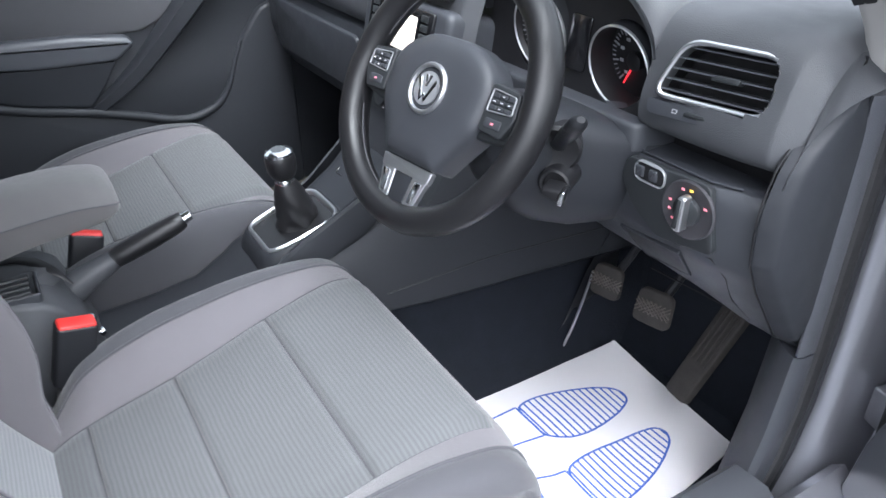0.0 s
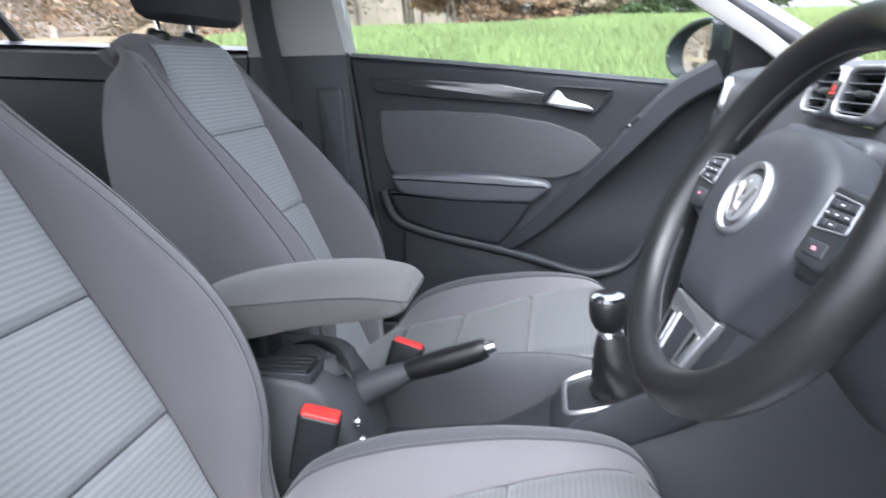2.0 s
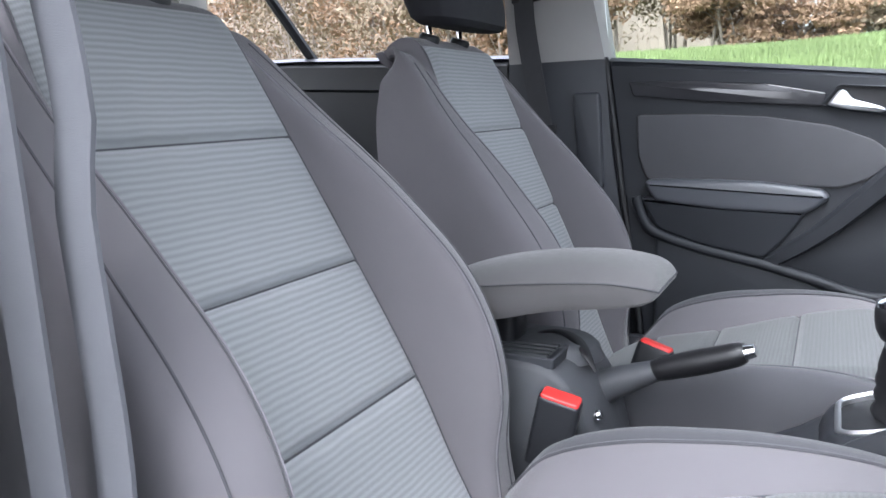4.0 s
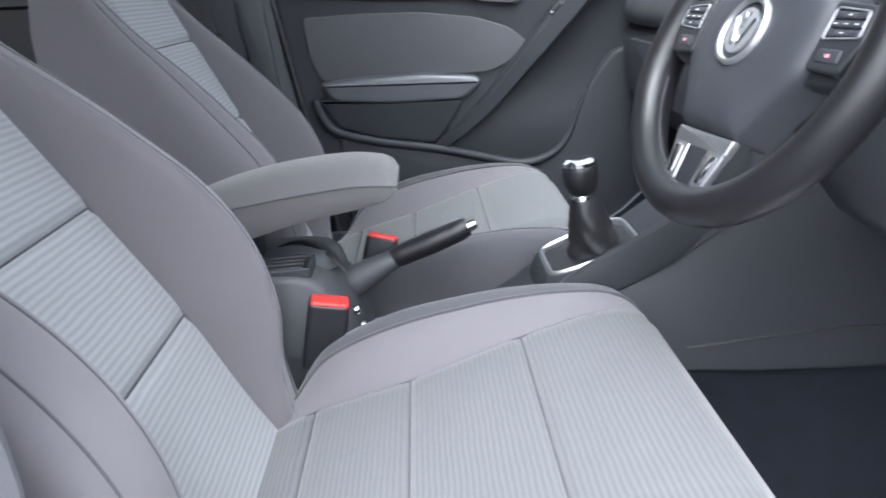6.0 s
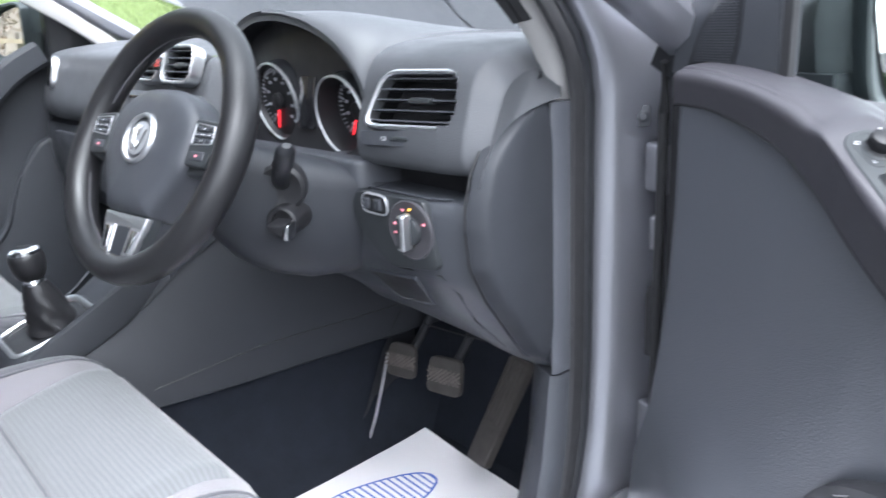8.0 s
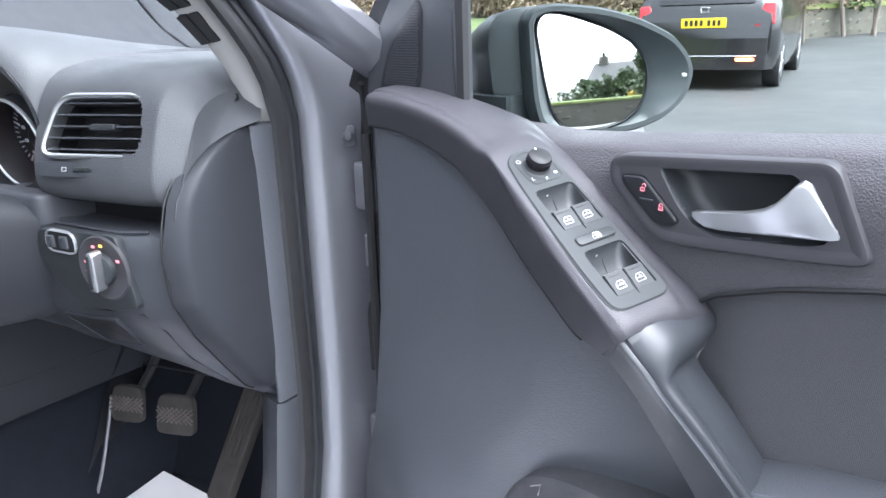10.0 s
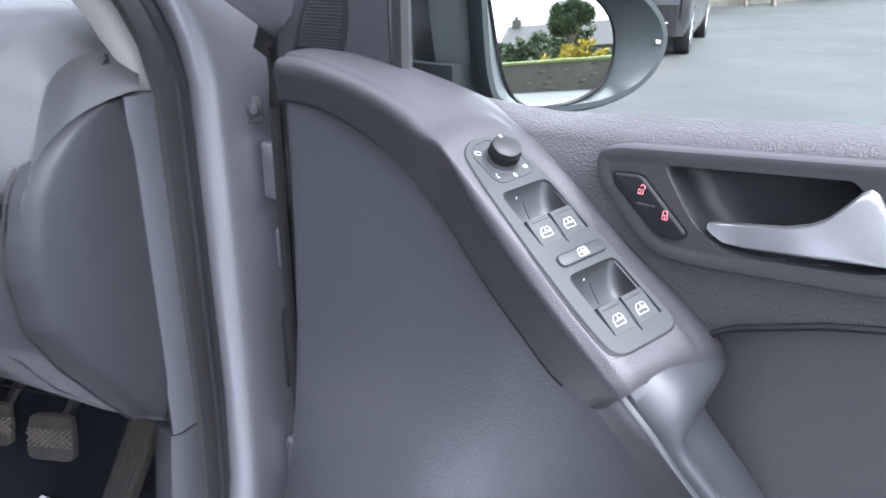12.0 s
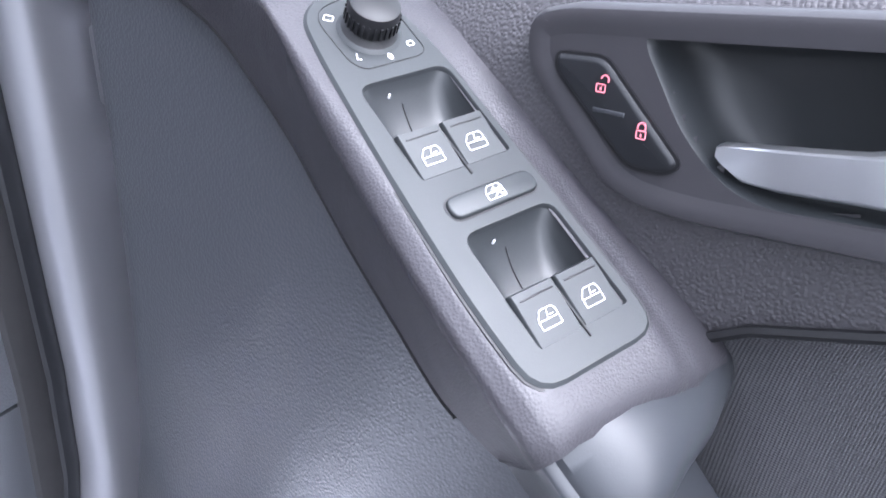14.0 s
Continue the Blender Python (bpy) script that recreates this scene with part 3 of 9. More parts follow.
for x, y, z in ((0.052, -0.208, 0.522), (0.060, -0.200, 0.500)):
    part("screw_cap", lathe([(0.007, -0.002), (0.007, 0.004), (0.005, 0.0065)], 12, m=pose(x, y, z, -65)), CHROME, console)
# gear lever surround
gate = [(-0.058, 0.060), (0.052, 0.060), (0.060, 0.10), (0.060, 0.190), (-0.072, 0.190), (-0.068, 0.10)]
gm = pose(0, 0, 0.0) @ Matrix(((1, 0, 0, 0), (0, 1, 0, 0), (0, 0.30, 1, 0.516), (0, 0, 0, 1)))
part("gate_ring", frame_ring(gate, 0.0068, -0.004, 0.0125, 0.003, 0.034, m=gm), SATIN, console, "chrome ring round the gear lever")
GATE = fillet(gate, 0.034, 7)
part("gate_housing", loft([[gm @ Vector((p.x, p.y, z)) for p in inset(GATE, -d)] for d, z in ((0.024, -0.055), (0.020, -0.030), (0.013, -0.006), (0.006, 0.005), (0.0005, 0.008))], caps=(False, False)), COLUMN, console, "rounded grey housing of the gear gate")
part("gate_floor", slab(gate, -0.006, 0.003, 0, 0.034, m=gm), LEATHER, console)
part("tray_front", frame_ring([(-0.070, 0.232), (0.060, 0.232), (0.060, 0.285), (-0.070, 0.285)], 0.006, 0.0, 0.012, 0.002, 0.012, m=Matrix(((1, 0, 0, 0), (0, 1, 0, 0), (0, 0.6, 1, 0.448), (0, 0, 0, 1)))), GLOSSY, console)

# raised wall beside the gate on the driver's side
part("console_wall", loft([[Vector((xa, y, za)) for xa, za in ((0.108, z - 0.09), (0.106, z - 0.02), (0.102, z - 0.004), (0.096, z), (0.088, z - 0.003), (0.080, z - 0.016), (0.078, z - 0.06))] for y, z in ((0.030, 0.512), (0.050, 0.536), (0.075, 0.558), (0.105, 0.576), (0.136, 0.591), (0.17, 0.608), (0.20, 0.623), (0.25, 0.648), (0.30, 0.672))]), COLUMN, console, "raised grey console edge beside the lever")

gear = thing("gear_lever", "black leather gear lever with chrome-topped knob and gaiter", "gear lever")
base, top = Vector((-0.004, 0.138, 0.552)), Vector((-0.002, 0.121, 0.636))
rings = []
for k in range(15):
    t = k / 14
    c = base.lerp(top, t)
    r = interp(t, [0, 0.12, 0.35, 0.6, 0.85, 1], [0.034, 0.031, 0.028, 0.0245, 0.0195, 0.0145])
    fold = 0.14 * (1 - t) * (1 if k % 3 else 0.2)
    rings.append([c + Vector((r * math.cos(a) * (1 + fold * math.sin(5 * a + k)), r * 1.15 * math.sin(a) * (1 + fold * math.cos(4 * a)), 0)) for a in lin(0, 2 * math.pi * 27 / 28, 28)])
part("gaiter", loft(rings), LEATHER, gear, "creased black leather gaiter")
km = pose(-0.002, 0.120, 0.628, 4, 0, 0)
part("collar", lathe([(0.0135, 0), (0.0155, 0.002), (0.0155, 0.010), (0.0135, 0.013)], 20, m=km), CHROME, gear)
part("knob", lathe([(0.0135, 0.012), (0.0195, 0.018), (0.0235, 0.028), (0.0248, 0.039), (0.0246, 0.048), (0.0228, 0.056), (0.018, 0.060)], 28, m=km), LEATHER, gear)
part("knob_cap", lathe([(0.0232, 0.0550), (0.0226, 0.0600), (0.018, 0.0632), (0.0115, 0.0638)], 28, m=km, caps=(True, False)), CHROME, gear, "chrome cap ring")
part("knob_badge", lathe([(0.0125, 0.061), (0.0118, 0.0643)], 24, m=km), GLOSSY, gear)

brake = thing("handbrake", "black leather handbrake lever with chrome button", "handbrake")
part("lever_base", tube(spline([(-0.03, -0.275, 0.497), (-0.030, -0.215, 0.533), (-0.030, -0.152, 0.562)], 12), lambda t: 0.033 - 0.0185 * t, 16), DASH, brake, "grey plastic lever shroud")
part("grip", tube(spline([(-0.030, -0.154, 0.562), (-0.028, -0.090, 0.584), (-0.027, -0.042, 0.6015)], 20), lambda t: interp(t, [0, 0.08, 0.5, 0.92, 1], [0.0140, 0.0158, 0.0172, 0.0160, 0.0125]), 16), LEATHER, brake, "black leather grip")
part("button", tube([(-0.027, -0.043, 0.601), (-0.0268, -0.036, 0.6038), (-0.0266, -0.030, 0.606)], lambda t: 0.0100 - 0.002 * t, 14), CHROME, brake, "chrome release button")
part("stitching", tube([(-0.030, -0.148, 0.5795), (-0.028, -0.090, 0.6008), (-0.027, -0.048, 0.6155)], 0.0010, 5), THREAD, brake)

arm = thing("armrest", "grey cloth folding armrest with a worn front edge", "armrest")
ARM_Y = [-0.46, -0.41, -0.345, -0.265, -0.194, -0.155, -0.142, -0.136, -0.133]
ARM_ROWS = [  # crown, seam, underside, half-width
    [0.670, 0.694, 0.713, 0.725, 0.727, 0.721, 0.715, 0.709, 0.702],
    [0.662, 0.678, 0.686, 0.695, 0.700, 0.698, 0.696, 0.6935, 0.691],
    [0.620, 0.628, 0.638, 0.657, 0.667, 0.6735, 0.679, 0.6830, 0.686],
    [0.070, 0.072, 0.0725, 0.0725, 0.0725, 0.0725, 0.0705, 0.066, 0.058]]
rings = []
for y in lin(-0.46, -0.155, 40) + lin(-0.152, -0.133, 12):
    zt, ze, zb, w = [soft_interp(y, ARM_Y, r) for r in ARM_ROWS]
    ring = [Vector((w * a, y, ze + (zt - ze) * (1 - abs(a) ** 2.6))) for a in lin(-1, 1, 25)]
    ring += [Vector((w * 0.998, y, ze - 0.3 * (ze - zb))), Vector((w * 0.985, y, zb + 0.18 * (ze - zb))), Vector((w * 0.93, y, zb + 0.02 * (ze - zb))), Vector((w * 0.8, y, zb))]
    ring += [Vector((-v.x, y, v.z)) for v in reversed(ring[25:])]
    rings.append(ring)
part("pad", loft(rings), ARMCLOTH, arm, "grey cloth pad, scuffed at the front")
edge = [(soft_interp(y, ARM_Y, ARM_ROWS[3]), y, soft_interp(y, ARM_Y, ARM_ROWS[1])) for y in lin(-0.44, -0.133, 50)]
part("seam", tube(edge, 0.0013, 5), SEAMLINE, arm)
part("seam", tube([(-x, y, z) for x, y, z in edge], 0.0013, 5), SEAMLINE, arm)
part("seam", tube([(x, -0.1325, 0.691) for x in lin(-0.058, 0.058, 12)], 0.0013, 5), SEAMLINE, arm)
part("bracket", slab([(-0.03, -0.45), (0.03, -0.45), (0.03, -0.33), (-0.03, -0.33)], 0.59, 0.65, 0.006, 0.015), DARK, arm)


def buckle(name, at):
    b = thing(name, "black seat belt buckle with red release button", "belt buckle", "belt buckles", at=at)
    part("stalk", slab([(-0.012, -0.018), (0.012, -0.018), (0.012, 0.018), (-0.012, 0.018)], -0.20, -0.085, 0.002, 0.006), DARK, b)
    part("housing", slab([(-0.014, -0.026), (0.014, -0.026), (0.014, 0.026), (-0.014, 0.026)], -0.095, 0.0, 0.004, 0.008), DARK, b)
    part("release_button", slab([(-0.012, -0.0235), (0.012, -0.0235), (0.012, 0.0235), (-0.012, 0.0235)], -0.010, 0.0035, 0.003, 0.005), RED, b, "bright red release button")
    return b


buckle("belt_buckle", pose(0.134, -0.228, 0.573, -14, 8, 4))
buckle("belt_buckle", pose(-0.148, -0.175, 0.558, -16, -8, -3))


# ---- dashboard ----
dash = thing("dashboard", "dark grey soft-grained dashboard with round dials and vents", "dashboard")


def dash_profile(x):
    """Side profile (y, z) of the dashboard's upper half at x, from the windscreen to the crease over the shelf."""
    back = interp(x, [-0.70, -0.5, 0.0, 0.5, 0.66], [0.06, 0.02, 0.0, 0.0, 0.03])
    side_l = interp(x, [-0.72, -0.66, -0.60], [0.03, 0.008, 0.0])
    side = interp(x, [0.46, 0.52, 0.56, 0.60, 0.635, 0.66, 0.675, 0.692], [0.0, 0.001, 0.003, 0.007, 0.014, 0.040, 0.085, 0.13]) + side_l
    mid = interp(x, [-0.66, -0.14, -0.10, 0.13, 0.17], [-0.058, -0.05, -0.05, -0.045, 0])
    up = interp(x, [-0.5, -0.15, 0.10, 0.16, 0.22, 0.42, 0.48, 0.53, 0.62], [0.014, 0.008, 0, 0.006, 0.008, 0.008, 0.006, 0.003, 0])
    return [(0.98, 0.90), (0.86, 0.945 + up * 0.3), (0.74, 0.955 + up * 0.7), (0.60, 0.958 + up + back * 0), (0.50 + side * 0.5, 0.955 + up), (0.452 + side + mid, 0.945 + up * 0.8), (0.430 + side + mid, 0.925 + up * 0.4), (0.418 + side + mid, 0.895), (0.408 + side + mid, 0.862), (0.406 + side + mid, 0.838), (0.414 + side + mid, 0.822), (0.440 + side + mid, 0.814), (0.52 + side, 0.812)]


def vent_outline(w, h, tilt):
    return [(-w / 2, -h / 2), (w / 2 - tilt * h * 0.4, -h / 2), (w / 2 + tilt * h, h / 2), (-w / 2 + tilt * h, h / 2)]


def face_matrix(x, y, z, yaw=0, tip=0):
    """A frame on an upright face that looks to the rear: local x right, y up, z out of the face."""
    return pose(x, y, z, 90 + tip, 0, yaw)


VM = face_matrix(0.552, 0.4245, 0.899, 13, -16)
DRIVER_VENT = [(-0.072, -0.0345), (0.067, -0.0345), (0.069, 0.0345), (-0.045, 0.0345)]
VENTS = [(VM, DRIVER_VENT), (face_matrix(0.068, 0.366, 0.938, 4, -22), vent_outline(0.096, 0.062, 0.0)),
         (face_matrix(-0.048, 0.366, 0.938, 0, -22), vent_outline(0.096, 0.062, 0.0)), (face_matrix(-0.620, 0.376, 0.915, -16, -14), vent_outline(0.115, 0.070, -0.10))]


def in_poly(p, poly):
    x, y, hit = p[0], p[1], False
    for i in range(len(poly)):
        (x1, y1), (x2, y2) = poly[i - 1], poly[i]
        if (y1 > y) != (y2 > y) and x < (x2 - x1) * (y - y1) / (y2 - y1) + x1:
            hit = not hit
    return hit


HOLES = [(m.inverted(), [tuple(q) for q in inset(fillet(o, 0.024, 6), 0.0030)]) for m, o in VENTS]


def pad_skin(x, q):
    """A point of the pad, whose driver's end draws in and sinks towards the pillar lining."""
    f = min(max((x - 0.58) / 0.081, 0.0), 1.0)
    end = interp(q.y, [0.43, 0.47, 0.50, 0.54, 0.58, 0.62], [0.661, 0.657, 0.648, 0.634, 0.626, 0.622])
    return Vector((x if f <= 0 else 0.58 + (end - 0.58) * f, q.y, q.z - 0.55 * max(0.0, q.z - 0.90) * f ** 4))


def upper(x0, x1, n, nm, lab=""):
    """The pad's skin, open where the vents sit."""
    rows_ = [[pad_skin(x, q) for q in spline([(0, a, b) for a, b in dash_profile(x)], 130)] for x in lin(x0, x1, n)]
    bm = bmesh.new()
    vs = [[bm.verts.new(p) for p in r] for r in rows_]
    for i in range(n - 1):
        for k in range(129):
            q = (vs[i][k], vs[i + 1][k], vs[i + 1][k + 1], vs[i][k + 1])
            c = (q[0].co + q[1].co + q[2].co + q[3].co) / 4
            cut = False
            for mi, o in HOLES:
                l = mi @ c
                if abs(l.z) < 0.05 and in_poly((l.x, l.y), o):
                    cut = True
            if not cut:
                bm.faces.new(q)
    return part(nm, bm, DASH, dash, lab)


upper(0.464, 0.661, 80, "upper_pad", "soft grained upper pad on the driver's side")
upper(-0.72, 0.150, 250, "upper_pad", "soft grained upper pad")
part("rear_pad", loft([[Vector((x, y, z + interp(x, [0.13, 0.22, 0.42, 0.49], [0.004, 0.006, 0.006, 0.004]) * k)) for y, z, k in ((0.98, 0.900, 0.0), (0.86, 0.943, 0.3), (0.74, 0.952, 0.6), (0.64, 0.954, 0.8), (0.54, 0.950, 0.85), (0.50, 0.93, 0.85))] for x in lin(0.13, 0.49, 24)], closed=False), DASH, dash, "soft top of the dashboard behind the hood")
# hood over the dials
HC = (0.261, 0.896)


def hood_x(c, k=1.0):
    return HC[0] + k * (0.207 if c > 0 else 0.140) * c


def hood(u, v):
    """The arched outside of the hood, falling away towards the windscreen."""
    a = math.pi * u
    yy = interp(v, [0, 0.06, 1], [0.412, 0.418, 0.80])
    c, s = math.cos(a), math.sin(a)
    return (hood_x(c), yy + 0.008 * (1 - s) * (1 - v), HC[1] + interp(v, [0, 0.05, 0.20, 0.5, 1], [0.106, 0.109, 0.100, 0.074, 0.050]) * s ** 0.95)


PAD_X = 0.464
EDGE = spline([(PAD_X, a, b) for a, b in dash_profile(PAD_X)[7:0:-1]], 60)


def shoulder(u, v):
    """The skin between the hood's rim and the pad beside it: u along the rim from its top, v towards the windscreen."""
    def rim(q):
        p = Vector(hood(0.5 - 0.5 * q, 0.0))
        return p.lerp(EDGE[0], q ** 6)

    def spine(q):
        return Vector(hood(0.5, q))

    def flank(q):
        return EDGE[min(int(q * 59), 58)].lerp(EDGE[min(int(q * 59), 58) + 1], q * 59 - min(int(q * 59), 58))

    def back(q):
        return spine(1).lerp(EDGE[-1], q)
    both = rim(0).lerp(rim(1), u).lerp(back(0).lerp(back(1), u), v)
    return rim(u).lerp(back(u), v) + spine(v).lerp(flank(v), u) - both


part("dial_hood", sheet(hood, lin(0.5, 1, 30), [0, 0.03, 0.06] + lin(0.1, 1, 16), thick=0.006), DASH, dash, "arched hood over the dials")
part("hood_shoulder", sheet(shoulder, lin(0, 1, 40), [0, 0.02] + lin(0.05, 1, 30), thick=-0.004), DASH, dash, "soft shoulder from the hood to the vent")


def hood_in(u, v):
    a = math.pi * u
    yy = interp(v, [0, 1], [0.411, 0.485])
    k = interp(v, [0, 1], [0.975, 0.95])
    c, s = math.cos(a), math.sin(a)
    return (hood_x(c, k), yy + 0.008 * (1 - s) * (1 - v), HC[1] - 0.003 + 0.104 * k * s ** 0.95)


part("hood_face", loft([[Vector(hood(u, 0)) for u in lin(0, 1, 40)], [Vector(hood_in(u, 0)) for u in lin(0, 1, 40)]], closed=False), DASH, dash)
part("hood_lining", sheet(hood_in, lin(0, 1, 40), lin(0, 1, 8)), DARK, dash)
DIALS = ((0.404, 0.876, 0.050, -122, 0.034), (0.246, 0.884, 0.053, -112, 0.010))
bm = bmesh.new()
edges = []
ring_o = [(hood_x(math.cos(a), 0.985), HC[1] - 0.004 + 0.104 * math.sin(a)) for a in lin(0, math.pi, 40)] + [(0.121, 0.800), (0.468, 0.800)]
for o in [ring_o] + [[(cx + (r + 0.0026) * math.cos(a), cz + (r + 0.0026) * math.sin(a)) for a in lin(0, 2 * math.pi * 47 / 48, 48)] for cx, cz, r, _, _ in DIALS]:
    vv = [bm.verts.new((x, 0.430 + 0.14 * (z - 0.88), z)) for x, z in o]
    edges += [bm.edges.new((vv[i - 1], vv[i])) for i in range(len(vv))]
bmesh.ops.triangle_fill(bm, edges=edges, use_beauty=True)
part("dial_panel", bm, BLACK_AND_SHADE, dash, "black instrument panel")


def dial(cx, cz, r, red, deep):
    """A dial at the bottom of a black funnel with a thin bright rim."""
    dm = Matrix.Translation((cx, 0.424 + deep, cz)) @ pose(0, 0, 0, 90 + 8, 0, 0)
    part("dial_face", lathe([(r, -0.004), (r, 0.001)], 48, m=dm), BLACK_AND_SHADE, dash, "black dial face")
    part("dial_ring", lathe([(r + 0.0030, deep - 0.012), (r + 0.0036, deep), (r + 0.0020, deep + 0.0014), (r + 0.0004, deep - 0.0006)], 48, m=dm, caps=(False, False)), SATIN, dash, "thin chrome dial ring")
    part("dial_funnel", lathe([(r + 0.0005, deep - 0.0006), (r - 0.002, 0.001)], 48, m=dm, caps=(False, False)), BLACK_AND_SHADE, dash)
    part("dial_shell", lathe([(r + 0.0034, deep - 0.001), (r + 0.0045, -0.03)], 48, m=dm, caps=(False, False)), DARK, dash)
    bm = bmesh.new()
    for k in range(33):
        a = radians(225 - 270 * k / 32)
        big = k % 4 == 0
        l = 0.010 if big else 0.006
        c, s = math.cos(a), math.sin(a)
        r0 = r - 0.006
        w = 0.0011 if big else 0.0006
        q = [(r0 * c - w * s, r0 * s + w * c), (r0 * c + w * s, r0 * s - w * c), ((r0 - l) * c + w * s, (r0 - l) * s - w * c), ((r0 - l) * c - w * s, (r0 - l) * s + w * c)]
        slab(q, 0.001, 0.002, m=dm, bm=bm)
        if big:
            r1 = r - 0.022
            slab([(r1 * c - 0.003, r1 * s - 0.002), (r1 * c + 0.003, r1 * s - 0.002), (r1 * c + 0.003, r1 * s + 0.002), (r1 * c - 0.003, r1 * s + 0.002)], 0.001, 0.002, m=dm, bm=bm)
    part("dial_scale", bm, WHITEDIAL, dash, "white scale marks")
    a = radians(red)
    c, s = math.cos(a), math.sin(a)
    part("needle", slab([(-0.0014 * s, 0.0014 * c), (0.0014 * s, -0.0014 * c), ((r - 0.01) * c + 0.0006 * s, (r - 0.01) * s - 0.0006 * c), ((r - 0.01) * c - 0.0006 * s, (r - 0.01) * s + 0.0006 * c)], 0.003, 0.005, m=dm), REDDIAL, dash, "red needle")
    part("needle_hub", lathe([(0.012, 0.001), (0.012, 0.008), (0.009, 0.010)], 20, m=dm), BLACK_AND_SHADE, dash)


for spec in DIALS:
    dial(*spec)
part("display", slab([(0.306, 0.850), (0.344, 0.850), (0.344, 0.920), (0.306, 0.920)], 0, 0.0025, 0.001, 0.004, m=Matrix(((1, 0, 0, 0), (0, 0.14, -1, 0.4285 - 0.1232), (0, 1, 0, 0), (0, 0, 0, 1)))), GLOSSY, dash)
part("dial_ledge", slab([(0.155, 0.395), (0.474, 0.395), (0.474, 0.50), (0.155, 0.50)], 0.790, 0.824, 0.006, 0.02), TRIM, dash)


def vent(out, m, slats, nm="air_vent"):
    """A vent with a thin bright rim, louvres between its sloping sides and a tab to steer them."""
    ys = [q[1] for q in out]
    y0, y1 = min(ys), max(ys)
    v = part(nm, frame_ring(out, 0.0056, -0.016, 0.0042, 0.0020, 0.024, m=m), SATIN, dash, "chrome-rimmed air vent")
    wl = inset(fillet(out, 0.024), 0.0052)
    part("well", slab([tuple(q) for q in wl], -0.05, -0.042, m=m), BLACK_AND_SHADE, v)
    part("well_wall", loft([[m @ Vector((p.x, p.y, zz)) for p in wl] for zz in (0.001, -0.044)], caps=(False, False)), BLACK_AND_SHADE, v)
    for k in range(slats):
        yy = y0 + (y1 - y0) * (k + 0.85) / (slats + 0.7)
        xs = []
        for i in range(len(wl)):
            a, b = wl[i - 1], wl[i]
            if (a.y - yy) * (b.y - yy) < 0:
                xs.append(a.x + (b.x - a.x) * (yy - a.y) / (b.y - a.y))
        part("slat", loft([[m @ Vector((xx, yy + a, b)) for a, b in ((-0.0008, -0.001), (0.0010, -0.0015), (0.0022, -0.020), (-0.0006, -0.020))] for xx in (min(xs), max(xs))]), TRIM, v)
    cx = sum(q[0] for q in out) / 4
    part("vent_tab", slab([(-0.017, -0.0035), (0.015, -0.0035), (0.017, 0.0035), (-0.013, 0.0035)], -0.012, 0.0030, 0.0015, 0.003, m=m @ pose(cx + 0.006, -0.001, 0)), SWITCH, v)
    return v


vent(DRIVER_VENT, VM, 5)
part("vent_dial_plate", slab([(-0.070, -0.054), (0.056, -0.054), (0.064, -0.037), (-0.074, -0.037)], -0.016, 0.0006, 0.001, 0.006, m=VM), TRIM, dash)
part("vent_wheel", slab([(-0.019, -0.003), (0.017, -0.003), (0.019, 0.003), (-0.017, 0.003)], 0, 0.003, 0.002, 0.003, m=VM @ pose(-0.006, -0.0455, 0.0)), SWITCH, dash, "ribbed dark vent wheel")
for dx in (-0.036, 0.024):
    part("vent_mark", frame_ring([(-0.003, -0.0022), (0.003, -0.0022), (0.003, 0.0022), (-0.003, 0.0022)], 0.0006, 0.0004, 0.0010, 0.0001, m=VM @ pose(dx, -0.0455, 0)), WHITEMARK, dash)
# middle vents and the passenger's
for vm, vo in VENTS[1:]:
    vent(vo, vm, 5)

# black sheet as shade in the shelf slot under the crease; lower panel
slot = part("shelf_slot_shade", slab([(0.375, 0.782), (0.630, 0.782), (0.640, 0.818), (0.375, 0.818)], -0.01, 0.0, m=Matrix(((1, 0, 0, 0), (0, 0, -1, 0.465), (0, 1, 0, 0), (0, 0, 0, 1)))), BLACK_AND_SHADE, dash, "black sheet for the shade in the slot under the crease")
part("shelf_edge", tube([(0.375, 0.4155, 0.7905), (0.46, 0.4125, 0.7905), (0.58, 0.4125, 0.7905), (0.612, 0.424, 0.7905)], 0.0014, 6), TRIM, dash)


def lower(x):
    side = interp(x, [0.58, 0.63, 0.655, 0.675], [0.0, 0.014, 0.030, 0.055])
    drop = interp(x, [0.36, 0.50, 0.60, 0.675], [0.012, 0.006, -0.004, -0.020])
    return [(0.47, 0.788), (0.418 + side, 0.789), (0.407 + side, 0.780), (0.404 + side, 0.750), (0.408 + side, 0.700), (0.424 + side, 0.672), (0.455 + side, 0.632), (0.50 + side, 0.590 + drop), (0.548 + side, 0.548 + drop), (0.580, 0.535 + drop), (0.66, 0.530)]


part("lower_panel", loft([[Vector((min(x, interp(q.y, [0.44, 0.48, 0.52, 0.56], [0.672, 0.660, 0.652, 0.646])), q.y, q.z)) for q in spline([(0, a, b) for a, b in lower(x)], 40)] for x in lin(0.30, 0.672, 30)], closed=False), TRIM, dash, "grey plastic lower panel")
part("lower_panel", loft([[Vector((x, q.y, q.z)) for q in spline([(0, a, b) for a, b in [(0.47, 0.815), (0.385, 0.812), (0.362, 0.79), (0.358, 0.72), (0.385, 0.65), (0.45, 0.59), (0.60, 0.55)]], 30)] for x in lin(-0.70, -0.14, 20)], closed=False), TRIM, dash, "grey plastic glove box panel")
